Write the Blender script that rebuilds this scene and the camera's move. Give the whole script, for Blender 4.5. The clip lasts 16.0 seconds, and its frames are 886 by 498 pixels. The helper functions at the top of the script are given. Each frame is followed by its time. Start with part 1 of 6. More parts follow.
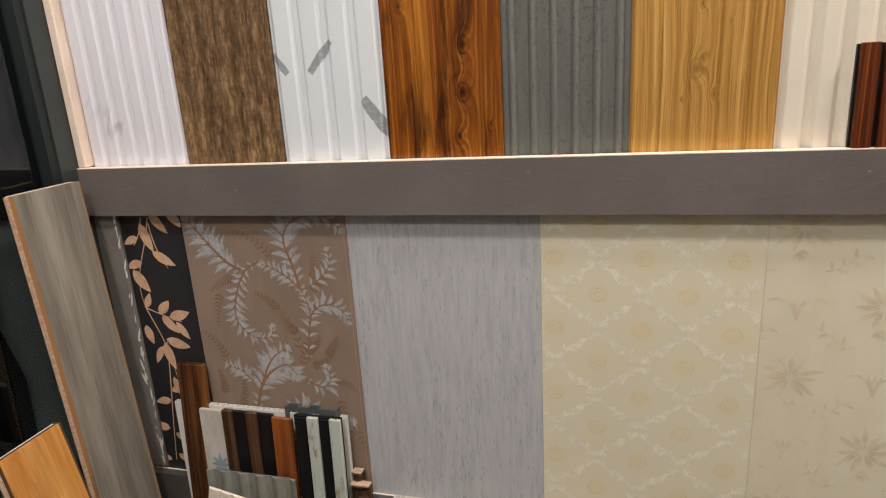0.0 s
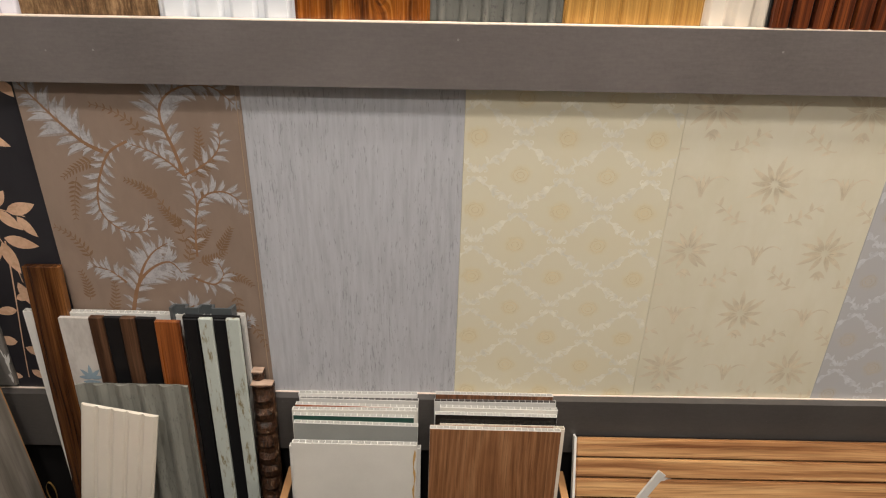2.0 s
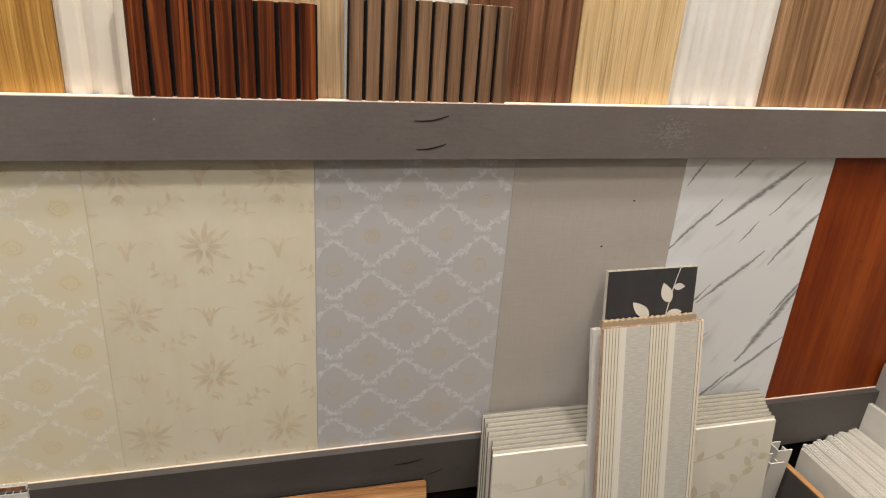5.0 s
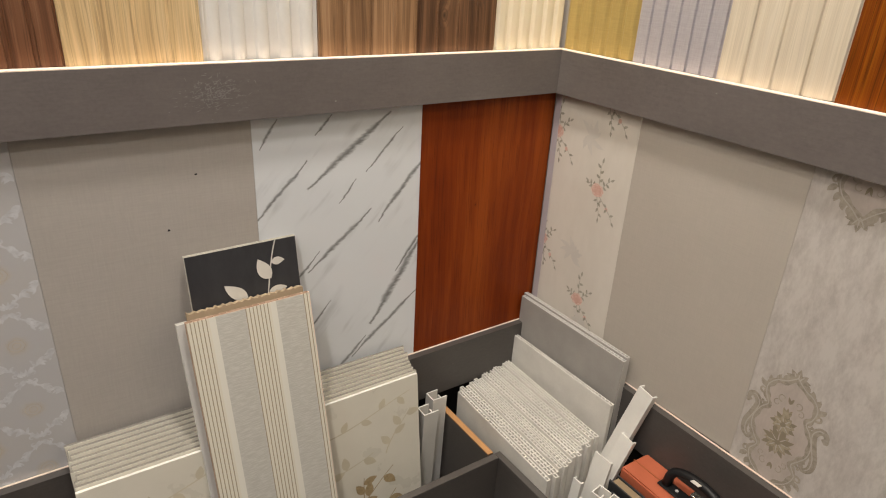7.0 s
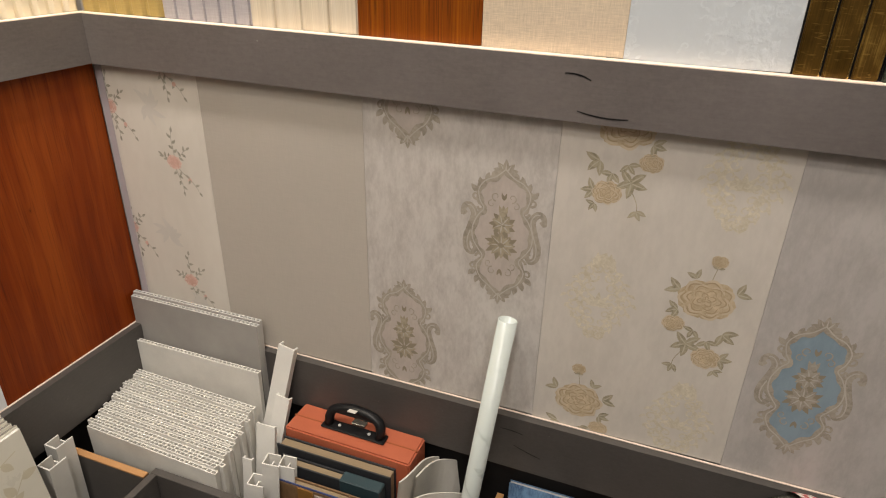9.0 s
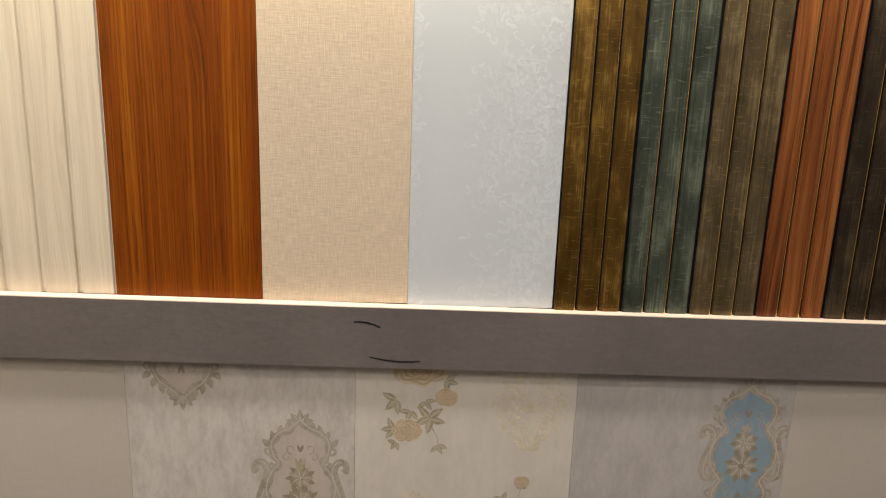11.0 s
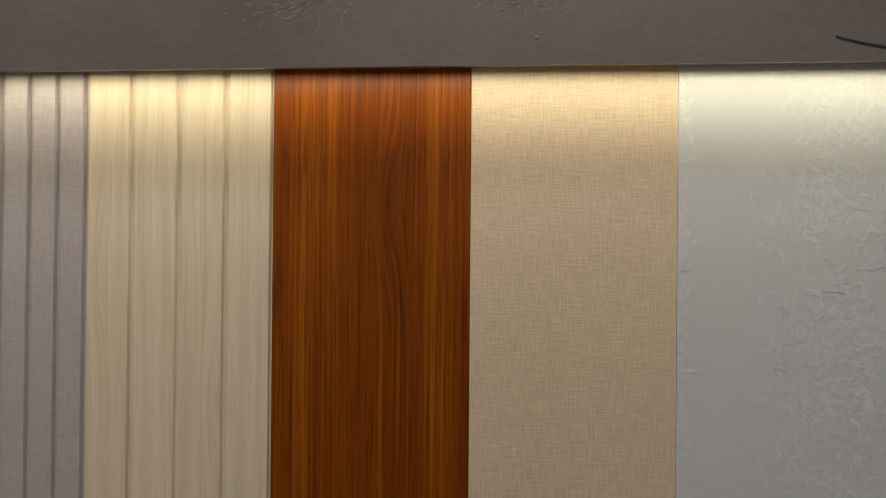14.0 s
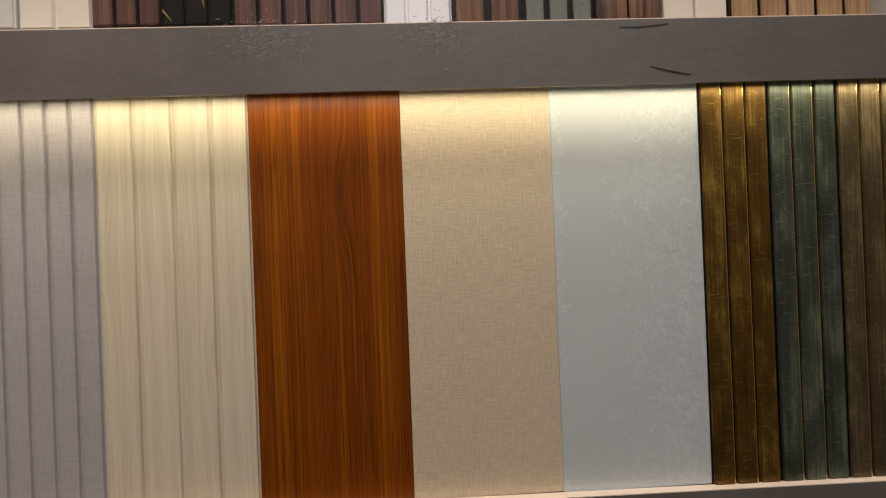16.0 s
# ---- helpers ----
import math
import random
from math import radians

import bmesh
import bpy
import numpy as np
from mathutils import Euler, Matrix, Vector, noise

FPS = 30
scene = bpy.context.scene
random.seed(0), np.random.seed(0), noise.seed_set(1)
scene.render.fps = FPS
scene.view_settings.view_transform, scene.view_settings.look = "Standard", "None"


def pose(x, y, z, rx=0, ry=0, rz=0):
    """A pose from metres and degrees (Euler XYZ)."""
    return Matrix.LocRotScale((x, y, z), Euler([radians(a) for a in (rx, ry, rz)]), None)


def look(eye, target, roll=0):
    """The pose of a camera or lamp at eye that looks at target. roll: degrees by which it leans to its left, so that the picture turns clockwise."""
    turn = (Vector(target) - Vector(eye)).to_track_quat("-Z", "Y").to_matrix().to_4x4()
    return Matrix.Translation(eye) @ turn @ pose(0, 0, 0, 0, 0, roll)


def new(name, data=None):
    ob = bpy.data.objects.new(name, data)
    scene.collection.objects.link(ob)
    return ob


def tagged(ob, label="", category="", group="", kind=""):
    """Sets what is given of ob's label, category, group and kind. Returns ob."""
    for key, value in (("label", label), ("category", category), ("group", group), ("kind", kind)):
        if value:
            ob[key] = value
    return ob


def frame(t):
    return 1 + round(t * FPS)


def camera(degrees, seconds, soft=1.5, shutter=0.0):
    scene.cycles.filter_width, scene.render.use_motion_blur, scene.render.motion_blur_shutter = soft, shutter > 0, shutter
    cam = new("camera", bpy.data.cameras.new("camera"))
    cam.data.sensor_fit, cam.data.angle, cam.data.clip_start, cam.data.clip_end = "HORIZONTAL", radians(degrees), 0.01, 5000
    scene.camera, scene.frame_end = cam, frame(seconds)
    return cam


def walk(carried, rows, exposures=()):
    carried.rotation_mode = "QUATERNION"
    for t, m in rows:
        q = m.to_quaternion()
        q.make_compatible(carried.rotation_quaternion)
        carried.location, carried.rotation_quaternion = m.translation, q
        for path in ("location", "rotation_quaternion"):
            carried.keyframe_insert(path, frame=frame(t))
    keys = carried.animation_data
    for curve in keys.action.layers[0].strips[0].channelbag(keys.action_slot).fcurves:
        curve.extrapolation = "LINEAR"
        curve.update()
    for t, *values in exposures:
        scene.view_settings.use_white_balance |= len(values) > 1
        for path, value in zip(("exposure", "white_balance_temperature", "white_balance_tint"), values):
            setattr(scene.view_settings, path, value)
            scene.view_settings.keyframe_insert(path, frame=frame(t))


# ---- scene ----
import itertools

cam = camera(70.1, 16.0, soft=1.1)
PATH = [
    (0, (-0.024, 0.022, 1.331), (-0.548, 1.87, 0.774), -3.4),
    (0.5, (-0.113, 0.024, 1.315), (-0.393, 1.843, 0.533), 5.2),
    (1, (-0.169, 0.049, 1.309), (-0.373, 1.822, 0.407), 0.0),
    (1.5, (-0.182, 0.056, 1.299), (-0.254, 1.842, 0.401), 0.9),
    (2, (-0.16, 0.057, 1.297), (-0.143, 1.853, 0.418), 1.5),
    (2.5, (-0.145, 0.055, 1.299), (-0.024, 1.877, 0.485), 3.6),
    (3, (-0.075, 0.039, 1.299), (0.161, 1.865, 0.519), 1.8),
    (3.5, (0.057, -0.001, 1.313), (0.456, 1.837, 0.634), -0.1),
    (5.8, (0.637, 0.017, 1.36), (1.137, 1.798, 0.599), 4.5),
    (6, (0.694, -0.004, 1.364), (1.247, 1.759, 0.599), 3.1),
    (6.5, (0.757, -0.02, 1.352), (1.6, 1.608, 0.554), 2.8),
    (7, (0.787, -0.018, 1.348), (1.833, 1.478, 0.53), 3.2),
    (7.5, (0.79, -0.017, 1.347), (1.952, 1.374, 0.503), 4.4),
    (8, (0.808, -0.04, 1.352), (2.152, 1.168, 0.495), 3.2),
    (8.5, (0.822, -0.045, 1.35), (2.336, 0.934, 0.485), 2.6),
    (9, (0.845, -0.049, 1.336), (2.533, 0.561, 0.454), 1.3),
    (9.2, (0.861, -0.052, 1.344), (2.581, 0.385, 0.422), 0.5),
    (11.5, (0.898, 0.083, 1.459), (2.871, -0.032, 1.15), 1.9),
    (12, (0.925, 0.16, 1.476), (2.918, 0.19, 1.312), 2.4),
    (12.5, (1.038, 0.166, 1.511), (3.03, 0.327, 1.43), 0.6),
    (13, (1.097, 0.183, 1.523), (3.086, 0.376, 1.466), 0.2),
    (13.5, (1.121, 0.173, 1.532), (3.112, 0.359, 1.534), -0.0),
    (14, (1.108, 0.198, 1.538), (3.105, 0.309, 1.549), 0.5),
    (14.5, (1.089, 0.198, 1.521), (3.08, 0.365, 1.426), -0.1),
    (15, (1.049, 0.181, 1.517), (3.043, 0.325, 1.46), -2.4),
    (15.5, (0.963, 0.205, 1.521), (2.959, 0.09, 1.449), -3.1),
    (16, (0.912, 0.21, 1.508), (2.907, 0.078, 1.516), -2.2),
]
EXPOSURES = ((0.0, 0.06), (1.2, 0.18), (3.7, 0.2), (6.0, 0.06), (7.5, 0.0), (9.2, 0.0), (11.3, -0.2), (12.0, -0.96), (13.0, -1.28), (15.0, -1.26), (16.0, -1.12))
walk(cam, [(t, look(eye, target, roll)) for t, eye, target, roll in PATH], EXPOSURES)

# ---- light ----
world = bpy.data.worlds.new("night")
world.use_nodes = True
world.node_tree.nodes["Background"].inputs["Color"].default_value = (0.010, 0.012, 0.018, 1)
world.node_tree.nodes["Background"].inputs["Strength"].default_value = 0.5
scene.world = world

WARM = (1.0, 0.92, 0.84)
LEDC = (1.0, 0.865, 0.59)


def area(name, m, sx, sy, watts, colour):
    d = bpy.data.lights.new(name, "AREA")
    d.shape, d.size, d.size_y, d.energy, d.color = "RECTANGLE", sx, sy, watts, colour
    ob = new(name, d)
    ob.matrix_world = m
    return ob


CEILING = 2.9
# first three placed from the shadows; last two are unseen fill lights, added
DOWN_AND_FILL_LIGHTS = ((-0.75, 0.08, 15), (0.36, 0.05, 16), (1.2, 0.48, 28), (-0.25, -0.85, 23), (1.1, -2.0, 3))
for lx, ly, watts in DOWN_AND_FILL_LIGHTS:
    area("down_or_fill_lamp", pose(lx, ly, CEILING - 0.03), 0.19, 0.19, watts, WARM)

# LED tape under the upper trim of both walls
area("led_lamp", pose(0.39, 0.889, 1.7145), 2.5, 0.006, 5.2, LEDC)
area("led_lamp", pose(1.6540, -0.10, 1.7015, 0, 0, 90), 1.95, 0.006, 3.3, LEDC)


# ---- node helpers ----
class Graph:
    def __init__(self, name, rough=0.5, metal=0.0, spec=0.5, shift=True):
        self.mat = bpy.data.materials.new(name)
        self.mat.use_nodes = True
        self.nt = self.mat.node_tree
        self.bsdf = self.nt.nodes["Principled BSDF"]
        self.set("Roughness", rough)
        self.set("Metallic", metal)
        self.set("Specular IOR Level", spec)
        self.obj = self.nt.nodes.new("ShaderNodeTexCoord").outputs["Object"]
        self.rnd = self.nt.nodes.new("ShaderNodeObjectInfo").outputs["Random"]
        self.pos = self.obj
        if shift:
            k = self.vec("MULTIPLY", self.join(self.rnd, self.rnd, self.rnd), (7.3, 3.1, 5.7))
            self.pos = self.vec("ADD", self.obj, k)

    def put(self, sock, v):
        if isinstance(v, bpy.types.NodeSocket):
            self.nt.links.new(v, sock)
        elif isinstance(v, tuple) and len(v) == 3 and sock.type == "RGBA":
            sock.default_value = (*v, 1)
        else:
            sock.default_value = v

    def set(self, key, v):
        self.put(self.bsdf.inputs[key], v)
        return self

    def math(self, op, a, b=0.0, c=0.0, clamp=False):
        n = self.nt.nodes.new("ShaderNodeMath")
        n.operation, n.use_clamp = op, clamp
        for i, v in enumerate((a, b, c)):
            self.put(n.inputs[i], v)
        return n.outputs[0]

    def vec(self, op, a, b):
        n = self.nt.nodes.new("ShaderNodeVectorMath")
        n.operation = op
        self.put(n.inputs[0], a)
        self.put(n.inputs[1], b)
        return n.outputs[0]

    def join(self, x, y, z):
        n = self.nt.nodes.new("ShaderNodeCombineXYZ")
        for i, v in enumerate((x, y, z)):
            self.put(n.inputs[i], v)
        return n.outputs[0]

    def xyz(self, v):
        n = self.nt.nodes.new("ShaderNodeSeparateXYZ")
        self.put(n.inputs[0], v)
        return n.outputs[0], n.outputs[1], n.outputs[2]

    def noise(self, scale=(1, 1, 1), detail=4.0, rough=0.55, v=None, dist=0.0):
        n = self.nt.nodes.new("ShaderNodeTexNoise")
        self.put(n.inputs["Vector"], self.vec("MULTIPLY", v or self.pos, tuple(scale)))
        n.inputs["Scale"].default_value = 1.0
        n.inputs["Detail"].default_value = detail
        n.inputs["Roughness"].default_value = rough
        n.inputs["Distortion"].default_value = dist
        return n.outputs[0]

    def ramp(self, fac, stops, ease="LINEAR"):
        n = self.nt.nodes.new("ShaderNodeValToRGB")
        n.color_ramp.interpolation = ease
        els = n.color_ramp.elements
        while len(els) < len(stops):
            els.new(0.5)
        for e, (p, c) in zip(els, stops):
            e.position = p
            e.color = (*c, 1) if isinstance(c, tuple) else (c, c, c, 1)
        self.put(n.inputs[0], fac)
        return n.outputs[0]

    def step(self, v, lo, hi, a=0.0, b=1.0):
        n = self.nt.nodes.new("ShaderNodeMapRange")
        n.interpolation_type = "SMOOTHSTEP"
        for i, x in enumerate((v, lo, hi, a, b)):
            self.put(n.inputs[i], x)
        return n.outputs[0]

    def mix(self, fac, a, b, mode="MIX"):
        n = self.nt.nodes.new("ShaderNodeMix")
        n.data_type, n.blend_type = "RGBA", mode
        self.put(n.inputs[0], fac)
        self.put(n.inputs[6], a)
        self.put(n.inputs[7], b)
        return n.outputs[2]

    def bump(self, h, strength=0.3, dist=0.001):
        n = self.nt.nodes.new("ShaderNodeBump")
        n.inputs["Strength"].default_value = strength
        n.inputs["Distance"].default_value = dist
        self.put(n.inputs["Height"], h)
        self.set("Normal", n.outputs[0])
        return self

    def colour(self, c):
        self.set("Base Color", c)
        return self


def wood(name, dark, mid, light, grain=1.0, rough=0.38, rings=0.3, knots=(), pores=0.35, spec=0.45, across=False, bow=0.03, figure=1.0, hairs=0.9, arch=None, ink=0.0, fibre=0.95, knot=0.85, tall=1.5):
    """Wood print: grain runs up the local z, or along x with across. knots: (x, z, radius) in the panel's own metres."""
    g = Graph(name, rough, spec=spec, shift=not (knots or arch))
    v = g.pos
    if across:
        a, b, c = g.xyz(v)
        v = g.join(c, b, a)
    x, y, z = g.xyz(v)
    warp = g.math("MULTIPLY", g.math("SUBTRACT", g.noise((5, 5, 1.6), 3, v=v), 0.5), bow)
    spot = None
    for kx, kz, kr in knots:
        dx = g.math("DIVIDE", g.math("SUBTRACT", x, kx), kr)
        dz = g.math("DIVIDE", g.math("SUBTRACT", z, kz), kr * tall)
        d2 = g.math("ADD", g.math("MULTIPLY", dx, dx), g.math("MULTIPLY", dz, dz))
        k = g.math("EXPONENT", g.math("MULTIPLY", d2, -1.0))
        warp = g.math("ADD", warp, g.math("MULTIPLY", k, kr * 1.1))
        core = g.math("EXPONENT", g.math("MULTIPLY", d2, -7.0))
        loop = g.math("MULTIPLY", g.step(g.math("SINE", g.math("MULTIPLY_ADD", g.math("SQRT", d2), 9.0, g.math("MULTIPLY", g.noise((50, 50, 50), 2, v=v), 4.0))), 0.1, 0.9), g.math("EXPONENT", g.math("MULTIPLY", d2, -0.8)))
        core = g.math("MAXIMUM", core, g.math("MULTIPLY", loop, 0.6))
        spot = core if spot is None else g.math("MAXIMUM", spot, core)
    xw = g.math("ADD", x, warp)
    vw = g.join(xw, y, z)
    ring = g.math("MULTIPLY_ADD", g.math("SINE", g.math("ADD", g.math("MULTIPLY", xw, 300 * grain), g.math("MULTIPLY", g.noise((6, 6, 1.5), 2, v=v), 9.0))), 0.5, 0.5)
    if arch:
        # nested pointed arches of a flat-sawn board: (centre line, side rings, upright rings)
        ax = g.math("SUBTRACT", g.math("ADD", x, g.math("MULTIPLY", warp, 0.5)), arch[0])
        ph = g.math("ADD", g.math("MULTIPLY", g.math("MULTIPLY", ax, ax), arch[1]), g.math("MULTIPLY", z, arch[2]))
        ph = g.math("ADD", ph, g.math("MULTIPLY", g.noise((30, 30, 5), 5, 0.62, v=v), 13.0))
        ring = g.math("MULTIPLY_ADD", g.math("SINE", ph), 0.5, 0.5)
    fine = g.noise((150 * grain, 40, 3.2), 6, 0.65, v=vw)
    broad = g.noise((22 * grain, 8, 1.1), 4, 0.6, v=vw)
    f = g.math("ADD", g.math("MULTIPLY", g.math("SUBTRACT", fine, 0.5), fibre), g.math("MULTIPLY", g.math("SUBTRACT", broad, 0.5), 1.15 * figure))
    f = g.math("ADD", f, g.math("MULTIPLY", g.math("SUBTRACT", ring, 0.5), rings * 0.55))
    f = g.math("ADD", f, 0.5)
    col = g.ramp(f, ((0.24, dark), (0.50, mid), (0.76, light)))
    hair = g.noise((680 * grain, 200, 7), 3, 0.6, v=vw)
    hk = g.math("MULTIPLY_ADD", g.math("SUBTRACT", hair, 0.5), hairs, 1.0)
    col = g.mix(1.0, col, g.join(hk, hk, hk), "MULTIPLY")
    p = g.step(g.noise((460, 200, 9), 2, v=vw), 0.55, 0.64)
    col = g.mix(g.math("MULTIPLY", p, pores), col, tuple(c * 0.35 for c in dark))
    if ink:
        dk = g.step(g.math("ADD", g.noise((38, 38, 7), 6, 0.66, v=vw, dist=0.5), g.math("MULTIPLY", spot, 0.12)), 0.49, 0.66)
        col = g.mix(g.math("MULTIPLY", dk, ink), col, tuple(c * 0.6 for c in dark))
    if spot is not None:
        col = g.mix(g.math("MULTIPLY", spot, knot), col, tuple(c * 0.45 for c in dark))
    g.colour(col)
    g.set("Roughness", g.math("MULTIPLY_ADD", fine, 0.25, rough - 0.12))
    g.bump(g.math("SUBTRACT", fine, g.math("MULTIPLY", p, 0.5)), 0.25, 0.0006)
    return g.mat


def aged(name, dark, mid, light):
    """Rough weathered wood: fine dark and tan blotches drawn out a little upright."""
    g = Graph(name, 0.6, spec=0.25)
    a = g.noise((190, 190, 45), 8, 0.72)
    b = g.noise((60, 60, 4), 5, 0.65)
    c = g.noise((60, 60, 210), 4, 0.6)
    f = g.math("ADD", g.math("ADD", g.math("MULTIPLY", a, 0.62), g.math("MULTIPLY", b, 0.28)), g.math("MULTIPLY", c, 0.10))
    g.colour(g.ramp(f, ((0.36, dark), (0.50, mid), (0.64, light))))
    g.bump(a, 0.5, 0.001)
    return g.mat


def plain(name, c, rough=0.5, metal=0.0, spec=0.5, mottle=0.06, scale=18.0, bump=0.08):
    """Plain plastic, paint or paper, with a faint mottle and grain."""
    g = Graph(name, rough, metal, spec)
    n = g.noise((scale, scale, scale), 5)
    fine = g.noise((scale * 14,) * 3, 3)
    k = g.math("MULTIPLY_ADD", g.math("SUBTRACT", n, 0.5), mottle * 4, 1.0)
    k = g.math("ADD", k, g.math("MULTIPLY", g.math("SUBTRACT", fine, 0.5), mottle))
    g.colour(g.mix(1.0, c, g.join(k, k, k), "MULTIPLY"))
    g.set("Roughness", g.math("MULTIPLY_ADD", n, 0.2, rough - 0.1))
    g.bump(fine, bump, 0.0006)
    return g.mat


def dusty(name, c):
    """Dull dark laminate with cloudy handling marks, faint upright grain and pale dust specks."""
    g = Graph(name, 0.44)
    big = g.noise((7, 7, 7), 5, 0.6)
    grain = g.noise((60, 60, 340), 4, 0.6)
    fine = g.noise((190, 190, 190), 4, 0.65)
    k = g.math("MULTIPLY_ADD", g.math("SUBTRACT", big, 0.5), 0.55, 1.0)
    k = g.math("ADD", k, g.math("MULTIPLY", g.math("SUBTRACT", g.math("ADD", grain, fine), 1.0), 0.35))
    col = g.mix(1.0, c, g.join(k, k, k), "MULTIPLY")
    speck = g.step(g.noise((330, 330, 330), 1), 0.80, 0.84)
    g.colour(g.mix(g.math("MULTIPLY", speck, 0.5), col, (0.38, 0.36, 0.34)))
    g.set("Roughness", g.math("MULTIPLY_ADD", big, 0.25, 0.32))
    g.bump(fine, 0.12, 0.0006)
    return g.mat


def printed(name, c, dark, scale=170.0, rough=0.45):
    """Printed motif with engraved-looking shading in two tones."""
    g = Graph(name, rough, spec=0.4)
    a = g.noise((scale, scale, scale), 3, 0.6, dist=1.2)
    b = g.noise((scale * 0.35,) * 3, 2)
    f = g.math("ADD", g.math("MULTIPLY", a, 0.6), g.math("MULTIPLY", b, 0.4))
    g.colour(g.ramp(f, ((0.38, dark), (0.5, c), (0.66, tuple(min(1, k * 1.18) for k in c)))))
    g.bump(a, 0.2, 0.0005)
    return g.mat


def linen(name, c, contrast=0.22, rough=0.6, size=1.0, bump=0.3):
    """Woven print: crossing threads of uneven length."""
    g = Graph(name, rough, spec=0.35)
    h = g.noise((40 / size, 40, 520 / size), 3, 0.6)
    v = g.noise((520 / size, 40, 40 / size), 3, 0.6)
    big = g.noise((6, 6, 6), 3)
    w = g.math("ADD", h, v)
    k = g.math("MULTIPLY_ADD", g.math("SUBTRACT", w, 1.0), contrast * 2.2, 1.0)
    k = g.math("ADD", k, g.math("MULTIPLY", g.math("SUBTRACT", big, 0.5), 0.10))
    g.colour(g.mix(1.0, c, g.join(k, k, k), "MULTIPLY"))
    g.bump(w, bump, 0.0006)
    return g.mat


def streaked(name, c, fleck, fx=400, fz=75, amount=0.62):
    """Silver-grey print with short dark upright flecks."""
    g = Graph(name, 0.42, spec=0.5)
    a = g.noise((fx, 60, fz), 4, 0.65)
    b = g.noise((160, 60, 14), 4, 0.6)
    patch = g.noise((7, 7, 3), 2)
    col = g.ramp(b, ((0.3, tuple(x * 0.86 for x in c)), (0.52, c), (0.75, tuple(min(1, x * 1.10) for x in c))))
    m = g.step(g.math("ADD", a, g.math("MULTIPLY", g.math("SUBTRACT", patch, 0.5), 0.30)), 0.575, 0.66)
    g.colour(g.mix(g.math("MULTIPLY", m, amount), col, fleck))
    g.bump(g.math("ADD", a, b), 0.15, 0.0005)
    return g.mat


def trellis(name, ground, line, gold, px, pz, x0, z0, amount=0.5, goldness=0.5):
    """Wallpaper print of an ornate diamond trellis with a medallion in every diamond."""
    g = Graph(name, 0.45, spec=0.4, shift=False)
    x, y, z = g.xyz(g.pos)
    x = g.math("ADD", x, g.math("MULTIPLY", g.math("SUBTRACT", g.noise((75, 75, 75), 2), 0.5), 0.012))
    z = g.math("ADD", z, g.math("MULTIPLY", g.math("SUBTRACT", g.noise((82, 82, 82), 2, v=g.vec("ADD", g.pos, (3.0, 1.0, 2.0))), 0.5), 0.012))
    tau = 2 * math.pi
    ca = g.math("COSINE", g.math("MULTIPLY", g.math("SUBTRACT", x, x0), tau / px))
    cb = g.math("COSINE", g.math("MULTIPLY", g.math("SUBTRACT", z, z0), tau / pz))
    f = g.math("ADD", ca, cb)
    curl = g.noise((150, 150, 150), 3, 0.6)
    blot = g.noise((9, 9, 9), 3)
    # diamond edges where ca = -cb, thickened to scrolls at the crossings
    e = g.math("ABSOLUTE", f)
    cross = g.math("MULTIPLY", g.math("ABSOLUTE", ca), g.math("ABSOLUTE", cb))
    wide = g.math("MULTIPLY_ADD", cross, 0.10, 0.15)
    edge = g.step(g.math("SUBTRACT", e, g.math("MULTIPLY", g.math("SUBTRACT", curl, 0.5), 1.1)), wide, 0.05)
    edge = g.math("MULTIPLY", edge, g.step(g.noise((210, 210, 210), 2), 0.36, 0.56, 0.35, 1.0))
    med = g.step(g.math("ADD", f, g.math("MULTIPLY", g.math("SUBTRACT", curl, 0.5), 0.5)), 1.45, 1.95)
    same = g.math("GREATER_THAN", f, 0.0)
    ring = g.math("MULTIPLY", g.step(g.math("ABSOLUTE", g.math("SUBTRACT", g.math("ADD", f, g.math("MULTIPLY", curl, 0.25)), 1.93)), 0.07, 0.0), same)
    neg = g.math("MULTIPLY", f, -1.0)
    med2 = g.math("MULTIPLY", g.step(neg, 1.5, 1.95), 0.7)
    ring2 = g.step(g.math("ABSOLUTE", g.math("SUBTRACT", g.math("ADD", neg, g.math("MULTIPLY", curl, 0.25)), 1.93)), 0.07, 0.0)
    col = g.mix(g.math("MULTIPLY", g.math("MAXIMUM", med, med2), goldness * 0.5), ground, gold)
    col = g.mix(g.math("MULTIPLY", g.math("MAXIMUM", ring, ring2), g.math("MULTIPLY", curl, goldness * 0.5)), col, tuple(k * 0.72 for k in gold))
    col = g.mix(g.math("MULTIPLY", edge, amount), col, line)
    col = g.mix(g.math("MULTIPLY", g.step(blot, 0.4, 0.7), 0.10), col, gold)
    g.colour(col)
    g.bump(edge, 0.15, 0.0005)
    return g.mat


